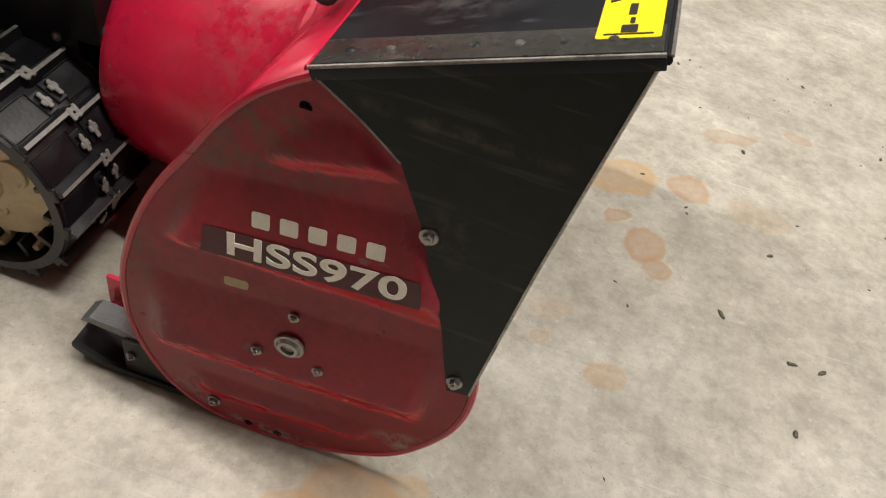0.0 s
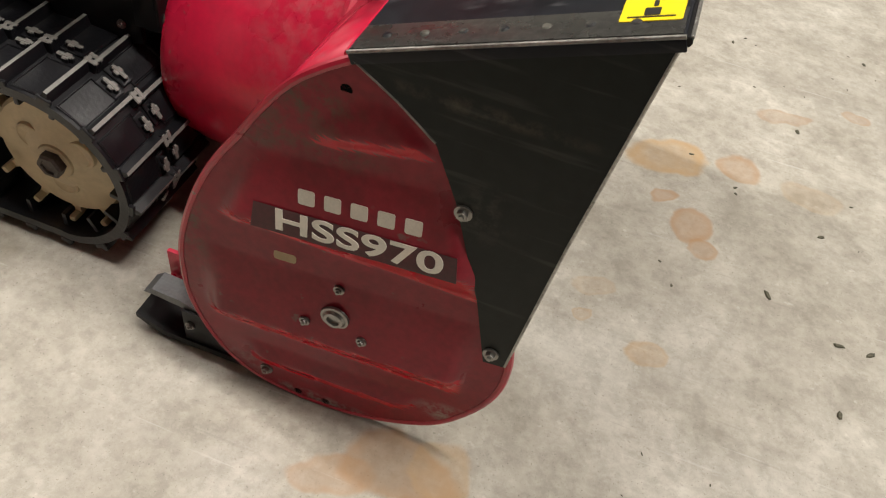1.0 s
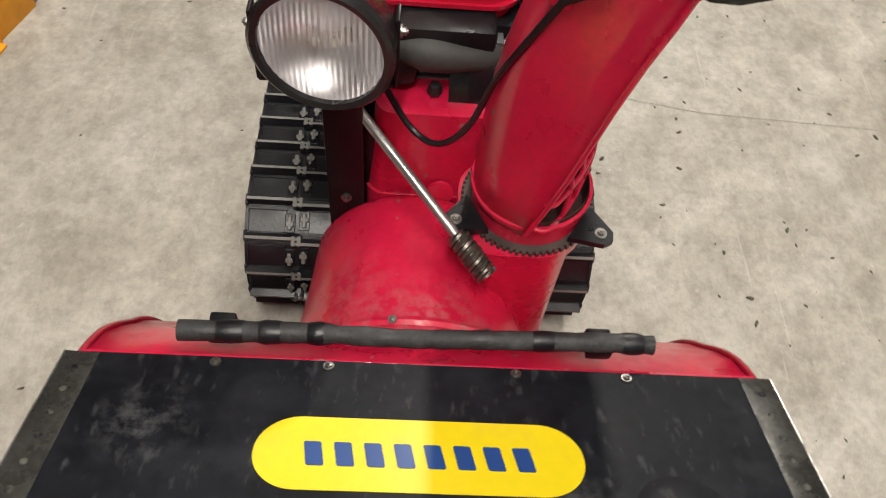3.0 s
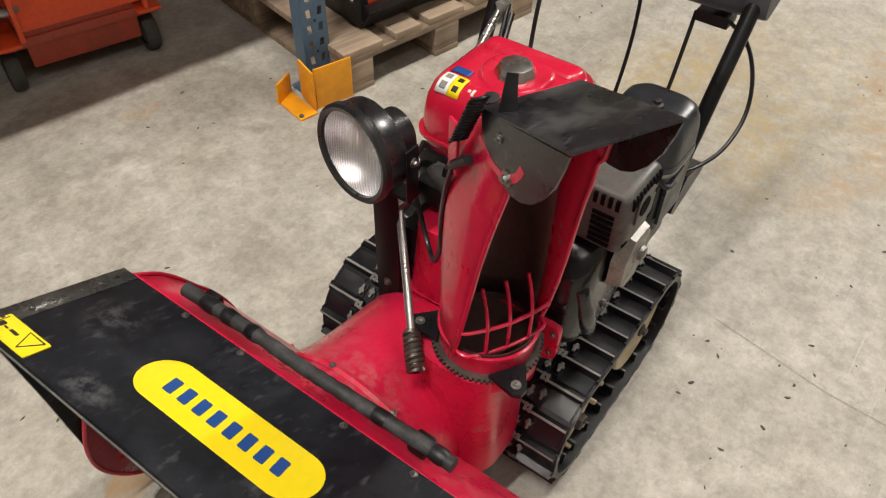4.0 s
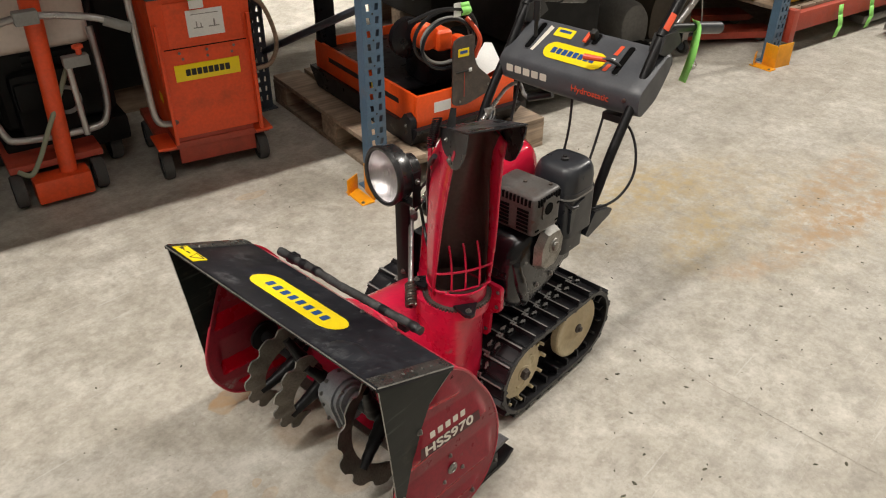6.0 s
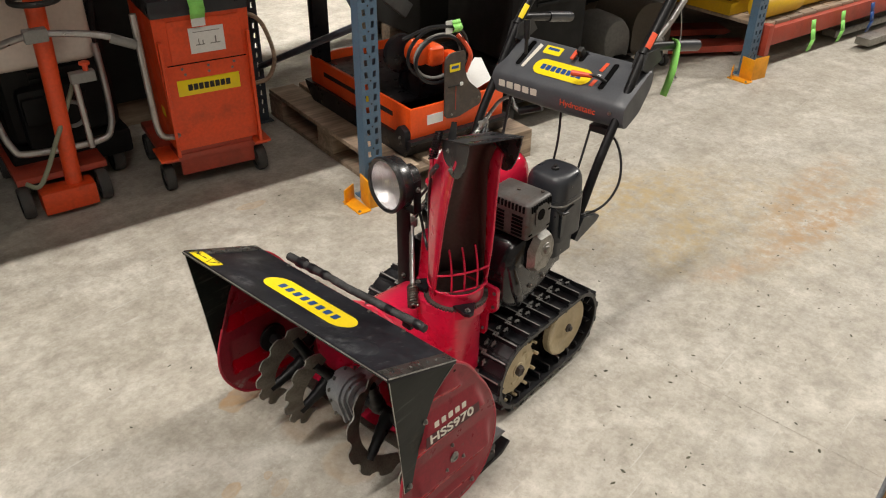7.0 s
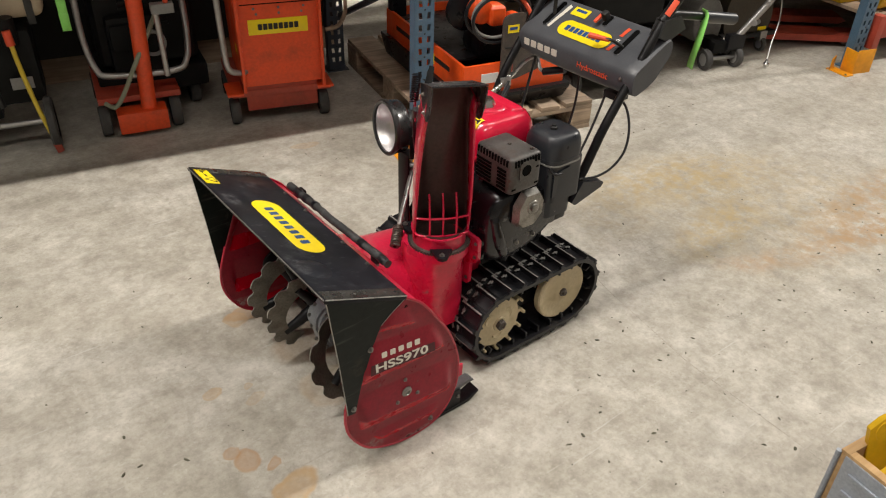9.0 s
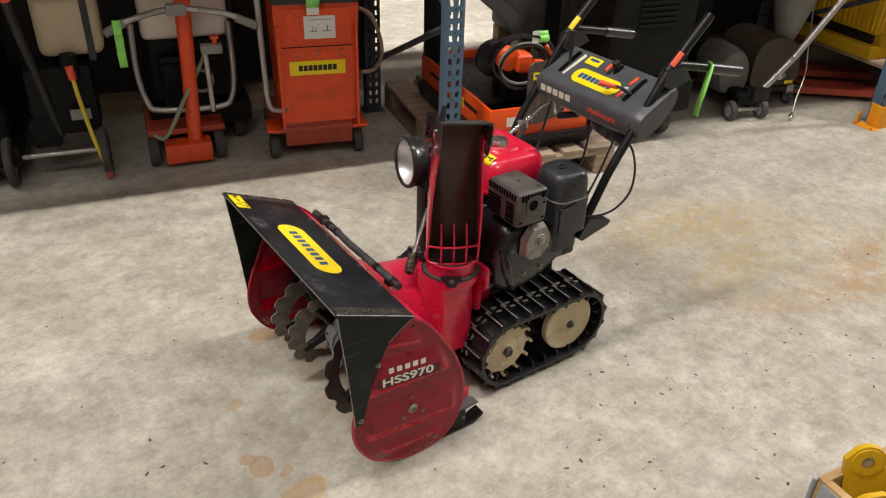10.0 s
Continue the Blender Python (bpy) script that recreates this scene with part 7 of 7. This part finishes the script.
for i in range(5):
    for j in range(7):
        piece("deck_hole", hole, plate, Matrix.Translation((0.07 + 0.09 * i, 0.26 + 0.09 * j, 0.1914)))
part("sole", prism(bmesh.new(), [(-0.03, 0.075), (0.02, 0.005), (0.86, 0.005), (0.93, 0.08), (0.93, 0.095), (-0.03, 0.09)], 0.0, 0.56, plane_at((-0.02, 0, 0), (0, 1, 0), (0, 0, 1)), 0.003), M_engine, plate, "black curved steel sole plate")
part("slot", box(bmesh.new(), (-0.0005, 0.45, 0.165), (0.002, 0.62, 0.022), 0), M_dark, plate)
part("label", box(bmesh.new(), (0.13, -0.0012, 0.160), (0.085, 0.002, 0.045), 0), M_paper, plate, "blank white label")
part("side_label", box(bmesh.new(), (-0.0012, 0.33, 0.16), (0.002, 0.06, 0.05), 0), M_yellow, plate)
bm = prism(bmesh.new(), eased([(0.0, 0.150), (0.07, 0.142), (0.205, 0.180), (0.200, 0.235), (0.125, 0.30), (0.104, 0.36), (0.112, 0.44), (0.03, 0.44), (0.0, 0.42)], 0.022, 4), 0.0, 0.010, plane_at((0.175, -0.004, 0), (1, 0, 0), (0, 0, 1)), 0.002)
guardp = part("front_guard", bm, M_ring, plate, "grimy grey steel front guard plate")
part("guard_label", box(bmesh.new(), (0.225, -0.0155, 0.375), (0.055, 0.0015, 0.034), 0), M_yellow, guardp)
part("label_mark", box(bmesh.new(), (0.225, -0.0166, 0.377), (0.038, 0.0008, 0.012), 0), M_blue, guardp)
bolt(guardp, (0.360, -0.016, 0.212), (0, -1, 0), True)
part("slit", box(bmesh.new(), (0.232, -0.0145, 0.235), (0.003, 0.002, 0.110), 0), M_brick, guardp)
part("clip", box(bmesh.new(), (0.262, -0.016, 0.295), (0.016, 0.006, 0.016), 0.004), M_paper, guardp)
part("lever", box(bmesh.new(), (0.220, -0.016, 0.293), (0.062, 0.005, 0.007), 0.002), M_dark, guardp)
buffer = part("corner_buffer", prism(bmesh.new(), eased([(0.0, 0.13), (0.045, 0.150), (0.085, 0.105), (0.105, 0.045), (0.07, 0.012), (0.0, 0.030)], 0.014, 3), -0.030, -0.002, plane_at((0, 0, 0), (0, 1, 0), (0, 0, 1)), 0.004), M_engine, plate, "black rubber corner buffer")
bolt(buffer, (-0.031, 0.038, 0.095), (-1, 0, 0))
bolt(guardp, (0.21, -0.016, 0.163), (0, -1, 0), True)
bm = bmesh.new()
cyl(bm, (0.135, 0.10, 0.42), (0.135, 0.17, 0.42), 0.055, n=22, bev=0.016)
box(bm, (0.205, 0.13, 0.40), (0.08, 0.10, 0.09), 0.025, None, 3)
box(bm, (0.30, 0.12, 0.34), (0.05, 0.08, 0.12), 0.02)
part("motor_cover", bm, M_bright, plate, "orange motor cover")
part("flywheel", spun(bmesh.new(), [(0.0, 0.015), (0.03, 0.015), (0.085, 0.0), (0.085, -0.03), (0.0, -0.03)], aim((0, -1, 0), (0.10, 0.20, 0.40)), 28), M_engine, plate)
part("motor_block", box(bmesh.new(), (0.25, 0.24, 0.28), (0.20, 0.18, 0.18), 0.03), M_engine, plate)
part("handle_post", box(bmesh.new(), (0.045, 0.86, 0.45), (0.085, 0.05, 0.60), 0.006), M_engine, plate, "dark folded handle post")
part("handle_bar", box(bmesh.new(), (0, 0, 0), (0.30, 0.03, 0.075), 0.006, Matrix.Translation((0.285, 0.60, 0.545)) @ Matrix.Rotation(radians(39), 4, "Y")), M_gear, plate, "dusty dark grey handle bar")
for k, (rad, mt) in enumerate(((0.125, M_rubber), (0.115, M_grey), (0.135, M_rubber))):
    pts = [(0.17 + rad * math.cos(0.4 * j) * (1 + 0.05 * k), 0.02 + 0.012 * k, 0.41 + rad * 0.8 * math.sin(0.4 * j) + 0.012 * k) for j in range(17)]
    part("cable_coil", tube(bmesh.new(), pts, 0.0075, 8), mt, plate, "coiled cable")
part("cable_coil", tube(bmesh.new(), [(0.0, 0.05, 0.52), (0.12, 0.01, 0.56), (0.26, 0.0, 0.53), (0.32, 0.02, 0.42), (0.27, 0.02, 0.33)], 0.0075, 8), M_rubber, plate)
part("red_hose", tube(bmesh.new(), [(0.27, 0.03, 0.50), (0.30, 0.0, 0.45), (0.32, 0.0, 0.40), (0.31, 0.02, 0.33)], 0.010, 8), M_redprint, plate)
part("folded_paper", prism(bmesh.new(), [(-0.01, 0.0), (0.155, 0.01), (0.185, 0.125), (0.15, 0.140), (0.015, 0.075)], 0, 0.003, plane_at((0.345, 0.03, 0.220), (1, 0.15, 0.1), (0, 0.6, 0.5))), M_paper, plate, "folded white papers")
tag_strip(plate, Matrix.Translation((0.235, 0.0, 0.575)), 0.045, 0.05)
part("white_tag", box(bmesh.new(), (0.200, -0.002, 0.550), (0.035, 0.002, 0.055)), M_paper, plate)

# grinder and caster machine further along
T3 = Matrix.Translation((3.05, 0.84, 0)) @ Matrix.Rotation(radians(-20), 4, "Z")
grinder = thing("floor_grinder", "dusty grey floor grinder with small wheels and a slanting handle", "machine", T3)
for x in (-0.10, 0.10):
    wheel(grinder, (x, 0.0, 0.058), (1, 0, 0), 0.058, 0.035)
part("axle", tube(bmesh.new(), [(-0.10, 0, 0.06), (0.10, 0, 0.06)], 0.012, 10, False), M_steel, grinder)
dome = eased([(-0.10, 0.10), (0.06, 0.10), (0.075, 0.20), (0.065, 0.30), (0.015, 0.36), (-0.05, 0.385), (-0.12, 0.35), (-0.150, 0.26), (-0.135, 0.16)], 0.06, 5)
rings = []
for y, k in ((0.12, 0.70), (0.13, 0.86), (0.16, 0.97), (0.22, 1.0), (0.34, 1.0), (0.40, 0.9), (0.42, 0.7)):
    rings.append([(-0.03 + (x + 0.03) * k, y, 0.22 + (z - 0.22) * k) for x, z in dome])
part("body", loft(bmesh.new(), rings), surface("dusty_grey_shell", (0.14, 0.135, 0.125), 0.6, 0, 0.2, 8, 0.05, (0.17, 0.155, 0.13), 0.6, 5), grinder, "dusty grey moulded body")
part("neck", box(bmesh.new(), (-0.02, 0.12, 0.12), (0.09, 0.26, 0.07), 0.015), M_rackshade, grinder)
part("bracket", box(bmesh.new(), (0.07, 0.0, 0.15), (0.11, 0.05, 0.09), 0.012), M_engine, grinder)
part("handle_tube", tube(bmesh.new(), [(0.06, 0.0, 0.15), (0.22, -0.02, 0.36), (0.42, -0.05, 0.70), (0.58, -0.06, 0.98)], 0.019, 12, False), M_steel, grinder, "slanting steel handle tube")
part("clamp", cyl(bmesh.new(), (0.14, -0.04, 0.26), (0.22, 0.03, 0.24), 0.017, n=12), M_steel, grinder)
part("clamp", cyl(bmesh.new(), (0.20, -0.04, 0.36), (0.28, 0.03, 0.35), 0.014, n=12), M_steel, grinder)
T4 = Matrix.Translation((3.36, 0.86, 0)) @ Matrix.Rotation(radians(-15), 4, "Z")
vac = thing("dust_extractor", "grubby beige dust extractor on casters", "machine", T4)
part("tub", prism(bmesh.new(), eased([(-0.17, 0.10), (0.17, 0.10), (0.18, 0.26), (0.10, 0.40), (-0.08, 0.42), (-0.17, 0.34)], 0.09, 5), 0.0, 0.34, plane_at((0, 0.40, 0), (1, 0, 0), (0, 0, 1)), 0.02), surface("grubby_brown", (0.060, 0.046, 0.032), 0.6, 0, 0.2, 8, 0.05), vac)
part("cone", spun(bmesh.new(), [(0.05, 0.36), (0.08, 0.45), (0.15, 0.72), (0.17, 0.76), (0.17, 0.82), (0.0, 0.82)], Matrix.Translation((0.10, 0.16, 0.0)), 28), M_grey, vac, "grey tapered hopper")
part("hopper_rim", spun(bmesh.new(), [(0.165, 0.755), (0.182, 0.760), (0.182, 0.785), (0.165, 0.788)], Matrix.Translation((0.10, 0.16, 0.0)), 28), M_box, vac)
part("base", box(bmesh.new(), (0.0, 0.22, 0.105), (0.44, 0.36, 0.03), 0.006), M_engine, vac)
part("bumper_label", box(bmesh.new(), (0.10, 0.038, 0.145), (0.06, 0.003, 0.02)), M_yellow, vac)
for x in (-0.15, 0.13):
    part("fork", box(bmesh.new(), (x, 0.06, 0.095), (0.05, 0.05, 0.06), 0.006), M_steel, vac)
    wheel(vac, (x, 0.05, 0.042), (1, 0, 0), 0.042, 0.028, M_box)
tagged(part("chain_hook", tube(bmesh.new(), [T4 @ Vector(p) for p in ((0.07, -0.03, 0.62), (0.045, -0.10, 0.40), (0.055, -0.12, 0.25), (0.0, -0.16, 0.12), (-0.03, -0.19, 0.045))], 0.0038, 6), M_steel), "thin steel chain hanging from the extractor", "chain")
tagged(part("hook", spun(bmesh.new(), [(0.006, -0.018), (0.016, -0.010), (0.018, 0.004), (0.010, 0.016), (0.005, 0.03)], Matrix.Translation(T4 @ Vector((-0.035, -0.195, 0.024))), 12), M_chrome), "shiny hook resting on the floor", "hook")

# machines deeper in the rack, near-black to carry the shade there
for n, (u, v, w, dpt, h, mt, lab) in enumerate(((1.22, 0.44, 0.50, 0.55, 1.42, M_rackshade, "tall dark machine standing in the rack"), (1.80, 0.95, 0.45, 0.5, 0.95, M_rackshade, "dark grey machine standing deep in the rack"),
                                                (-0.95, 1.05, 0.45, 0.4, 0.95, M_rackshade, "dark machine behind the trolleys"), (-2.1, 0.95, 0.6, 0.6, 0.8, M_rackshade, "dark machine at the rack's near end"))):
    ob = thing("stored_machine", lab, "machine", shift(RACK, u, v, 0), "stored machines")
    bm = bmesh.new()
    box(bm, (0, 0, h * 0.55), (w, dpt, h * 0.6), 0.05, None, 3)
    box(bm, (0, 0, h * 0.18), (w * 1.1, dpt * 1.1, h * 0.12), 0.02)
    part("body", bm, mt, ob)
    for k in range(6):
        part("louvre", box(bmesh.new(), (0, -dpt / 2 - 0.004, h * 0.45 + 0.028 * k), (w * 0.45, 0.012, 0.016), 0.003), M_rackshade, ob)
    part("handle", tube(bmesh.new(), [(-w * 0.4, -dpt * 0.45, h * 0.6), (-w * 0.4, -dpt * 0.6, h * 1.05), (w * 0.4, -dpt * 0.6, h * 1.05), (w * 0.4, -dpt * 0.45, h * 0.6)], 0.014, 8), M_black, ob)
    for x in (-w * 0.4, w * 0.4):
        wheel(ob, (x, -dpt * 0.3, 0.07), (1, 0, 0), 0.07, 0.05)


# near-black goods stacked behind the first row of racks, also blocking rear light
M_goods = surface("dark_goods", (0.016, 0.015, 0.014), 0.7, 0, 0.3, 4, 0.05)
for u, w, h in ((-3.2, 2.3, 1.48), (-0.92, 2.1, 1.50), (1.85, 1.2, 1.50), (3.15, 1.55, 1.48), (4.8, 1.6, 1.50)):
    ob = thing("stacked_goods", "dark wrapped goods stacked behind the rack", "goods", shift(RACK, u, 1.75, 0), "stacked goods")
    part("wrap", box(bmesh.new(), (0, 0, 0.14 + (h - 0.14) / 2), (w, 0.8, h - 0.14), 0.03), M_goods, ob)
    for k in (-0.3, 0.0, 0.3):
        part("runner", box(bmesh.new(), (0, k, 0.07), (w, 0.1, 0.14), 0.003), M_wood, ob)
    for k in (-0.28, 0.28):
        part("strap", box(bmesh.new(), (k * w, 0, 0.14 + (h - 0.14) / 2), (0.02, 0.806, h - 0.134), 0), M_dark, ob)

# pallet truck, red, half under the shelf
T6 = shift(RACK, 3.02, 0.34, 0) @ Matrix.Rotation(radians(-28), 4, "Z")
truck = thing("pallet_truck", "scratched red hand pallet truck under the rack", "pallet truck", T6)
for y in (0.0, 0.36):
    fork = part("fork", prism(bmesh.new(), [(-1.0, 0.075), (0.12, 0.075), (0.16, 0.055), (0.12, 0.035), (-1.0, 0.035)], -0.08, 0.08, plane_at((0, y, 0), (1, 0, 0), (0, 0, 1)), 0.008), M_brick, truck)
    part("roller", cyl(bmesh.new(), (0.05, y - 0.05, 0.037), (0.05, y + 0.05, 0.037), 0.036, n=18), M_tyre, fork)
part("bridge", box(bmesh.new(), (-1.05, 0.18, 0.14), (0.12, 0.50, 0.16), 0.02), M_brick, truck)

# low shelf in the far bay with rolled yellow mats
low_shelf = thing("low_shelf", "red steel beam shelf close to the floor", "shelf", shift(RACK, 2.86, 0, 0))
for v in (0.03, 1.06):
    part("beam", box(bmesh.new(), (1.32, v, 0.20), (2.64, 0.045, 0.11), 0.004), M_brick, low_shelf, "scratched red box beam")
part("connector", box(bmesh.new(), (0.02, 0.0, 0.20), (0.05, 0.06, 0.19), 0.004), M_brick, low_shelf)
data = mesh_of("board", box(bmesh.new(), (0, 0, 0), (0.14, 1.0, 0.02), 0.002), M_wood)
for k in range(17):
    piece("board", data, low_shelf, Matrix.Translation((0.10 + 0.152 * k, 0.545, 0.266)))
for k in range(5):
    roll = thing("yellow_mat", "rolled yellow plastic sheeting on the low shelf", "mat", shift(RACK, 2.95 + 0.42 * k, 0.14, 0.277), "yellow mats")
    part("roll", cyl(bmesh.new(), (0, 0.03 * (k % 2), 0.075), (0.40, 0.03 * (k % 2), 0.075), 0.073, n=22, bev=0.01), M_mat, roll)
    part("roll", cyl(bmesh.new(), (0.0, 0.22, 0.085), (0.39, 0.22, 0.085), 0.083, n=22, bev=0.01), M_mat, roll)
for u, mt in ((0.50, M_green), (0.85, M_green), (1.22, M_blue)):
    ob = thing("hanging_tag", "rental tag hanging over the low shelf beam", "tag", shift(RACK, 2.86 + u, -0.02, 0.25), "hanging tags")
    tag_strip(ob, Matrix(), 0.05, 0.20, mt)
ramp_thing = thing("aluminium_ramp", "dirty aluminium ramp leaning at the low shelf, yellow edge", "ramp", shift(RACK, 4.05, -0.12, 0))
part("track_plate", box(bmesh.new(), (0.25, -0.02, 0.055), (0.95, 0.10, 0.05), 0.004), M_alu, ramp_thing)
part("track_plate", box(bmesh.new(), (0.25, 0.22, 0.055), (0.95, 0.10, 0.05), 0.004), M_alu, ramp_thing)
part("leg", box(bmesh.new(), (0.55, -0.04, 0.20), (0.08, 0.03, 0.36), 0.004, Matrix.Rotation(radians(25), 4, "Y")), M_alu, ramp_thing)
part("edge_plate", box(bmesh.new(), (0.60, -0.07, 0.28), (0.14, 0.006, 0.14), 0.002, Matrix.Rotation(radians(18), 4, "Y")), M_yellow, ramp_thing)
yellow_stack = thing("yellow_container", "ribbed yellow plastic container on the low shelf", "container", shift(RACK, 2.88, 0.28, 0.277))
part("foot_rim", box(bmesh.new(), (0.60, 0.38, 0.040), (1.20, 0.76, 0.078), 0.008), M_mat, yellow_stack)
part("shadow_gap", box(bmesh.new(), (0.60, 0.38, 0.110), (1.10, 0.66, 0.070), 0.004), M_dark, yellow_stack)
part("container_body", box(bmesh.new(), (0.60, 0.38, 0.400), (1.18, 0.74, 0.510), 0.012), M_mat, yellow_stack)
rib_mesh = mesh_of("wall_rib", box(bmesh.new(), (0, 0, 0), (0.014, 0.016, 0.47), 0.004), M_mat)
for k in range(20):
    piece("wall_rib", rib_mesh, yellow_stack, Matrix.Translation((0.006, 0.04 + 0.036 * k, 0.40)))
for k in range(30):
    piece("wall_rib", rib_mesh, yellow_stack, Matrix.Translation((0.04 + 0.038 * k, 0.008, 0.40)))

# pallet-collar crate beside the camera's way
CR = Matrix.Translation((0.517, -1.214, 0)) @ Matrix.Rotation(radians(-8), 4, "Z")
crate = thing("collar_crate", "wooden pallet-collar crate with steel hinge corners", "crate", CR)
for z in (0.095, 0.290):
    part("board", box(bmesh.new(), (0.60, 0.01, z), (1.20, 0.02, 0.19), 0.002), M_newwood, crate)
    part("board", box(bmesh.new(), (0.01, -0.40, z), (0.02, 0.80, 0.19), 0.002), M_newwood, crate)
    part("board", box(bmesh.new(), (1.19, -0.40, z), (0.02, 0.80, 0.19), 0.002), M_newwood, crate)
    part("board", box(bmesh.new(), (0.60, -0.81, z), (1.20, 0.02, 0.19), 0.002), M_newwood, crate)
    hinge = part("hinge", box(bmesh.new(), (-0.002, -0.06, z), (0.004, 0.13, 0.175), 0.001), M_box, crate, "ribbed galvanised corner hinge")
    part("hinge_leaf", box(bmesh.new(), (0.06, 0.022, z), (0.12, 0.004, 0.175), 0.001), M_box, hinge)
    part("hinge_pin", cyl(bmesh.new(), (-0.002, 0.022, z - 0.09), (-0.002, 0.022, z + 0.09), 0.006, n=10), M_box, hinge)
    for k in range(3):
        part("hinge_rib", box(bmesh.new(), (-0.006, -0.06, z - 0.05 + 0.05 * k), (0.006, 0.09, 0.012), 0.003), M_box, hinge)
part("bottom", box(bmesh.new(), (0.60, -0.40, 0.012), (1.16, 0.77, 0.02), 0.001), M_wood, crate)
YC = Matrix.Translation((0.612, -1.29, 0.0))
clampt = thing("yellow_clamp", "yellow painted steel lifting clamp leaning in the crate", "clamp", YC)
cheek = [(0.0, 0.024), (0.16, 0.024), (0.24, 0.16), (0.22, 0.28), (0.13, 0.375), (0.085, 0.405)] + [(0.046 + 0.040 * math.cos(radians(a)), 0.425 + 0.040 * math.sin(radians(a))) for a in range(-10, 150, 14)] + [(0.0, 0.435)]
LEANING = plane_at((-0.015, 0, 0), (0.8, -0.57, 0.153), (-0.06, 0.185, 1))
short = [(0.0, 0.024), (0.16, 0.024), (0.24, 0.16), (0.22, 0.27), (0.13, 0.355), (0.06, 0.385), (0.02, 0.380), (0.0, 0.365)]
for off, line in ((0.0, cheek), (0.06, short)):
    side = part("cheek", prism(bmesh.new(), line, -0.007, 0.007, shift(LEANING, 0, 0, off), 0.002), M_mat, clampt)
    bolt(side, LEANING @ Vector((0.05, 0.27, off + 0.009)), LEANING.to_3x3() @ Vector((0, 0, 1)))
part("eye_ring", spun(bmesh.new(), [(0.014, 0.0), (0.034, 0.0), (0.034, 0.004), (0.014, 0.004)], shift(LEANING, 0.046, 0.425, 0.006), 24), M_mat, clampt)
part("eye_hole", spun(bmesh.new(), [(0.0135, 0.0), (0.0135, 0.0015), (0.0, 0.0015)], shift(LEANING, 0.046, 0.425, 0.0062), 20), M_wood, clampt, "dark pin hole")
part("bridge", box(bmesh.new(), (0.165, 0.320, 0.03), (0.16, 0.012, 0.06), 0.002, LEANING @ Matrix.Translation((0.165, 0.31, 0)) @ Matrix.Rotation(radians(-40), 4, "Z") @ Matrix.Translation((-0.165, -0.31, 0))), M_mat, clampt)
part("recess", prism(bmesh.new(), rounded(0.085, 0.035, 0.006, 3, 0.11, 0.33), 0.0685, 0.0705, LEANING @ Matrix.Translation((0.11, 0.33, 0)) @ Matrix.Rotation(radians(-38), 4, "Z") @ Matrix.Translation((-0.11, -0.345, 0))), M_wood, clampt, "dirty recessed plate")
other = thing("black_tool", "black steel tool lying in the crate", "tool", shift(CR, 0.55, -0.40, 0.024))
part("tool_body", box(bmesh.new(), (0, 0, 0.08), (0.30, 0.12, 0.14), 0.02), M_engine, other)
part("tool_tube", cyl(bmesh.new(), (-0.2, 0.1, 0.28), (0.25, 0.05, 0.30), 0.035, n=16), M_alu, other)

# aluminium machine on yellow feet beside the crate
AM = Matrix.Translation((0.17, -1.27, 0)) @ Matrix.Rotation(radians(14), 4, "Z")
alu_machine = thing("ramp_machine", "cast aluminium machine standing on yellow steel feet", "machine", AM)
outline = [(0.27, -0.01), (0.20, 0.015), (0.08, 0.03), (0.0, 0.035), (-0.10, 0.02), (-0.17, 0.03), (-0.28, 0.02), (-0.30, -0.10), (-0.30, -0.48), (0.27, -0.48)]
bed = part("bed", prism(bmesh.new(), outline[::-1], 0.115, 0.150, None, 0.006), M_alu, alu_machine, "ribbed cast aluminium bed")
part("rim", tube(bmesh.new(), [(x, y, 0.155) for x, y in outline[:7]], 0.011, 10), M_alu, bed)
for x in (-0.2, -0.05, 0.1):
    part("casting", box(bmesh.new(), (x, -0.13, 0.175), (0.10, 0.16, 0.05), 0.012), M_alu, bed)
    part("recess", box(bmesh.new(), (x, -0.13, 0.2005), (0.06, 0.08, 0.003), 0.001), M_dark, bed)
part("skirt", box(bmesh.new(), (-0.02, -0.28, 0.085), (0.46, 0.30, 0.07), 0.01), M_engine, alu_machine)
for x, y in ((0.19, -0.02), (-0.20, -0.05), (0.19, -0.44), (-0.20, -0.44)):
    bm = bmesh.new()
    for d in (-0.026, 0.026):
        box(bm, (x + d, y, 0.060), (0.010, 0.040, 0.112), 0.002)
    box(bm, (x, y, 0.010), (0.062, 0.046, 0.012), 0.002)
    box(bm, (x, y, 0.108), (0.062, 0.046, 0.012), 0.002)
    foot = part("foot", bm, M_mat, alu_machine, "yellow steel foot")
    part("pad", box(bmesh.new(), (x, y, 0.002), (0.056, 0.042, 0.004), 0.001), M_dark, foot)
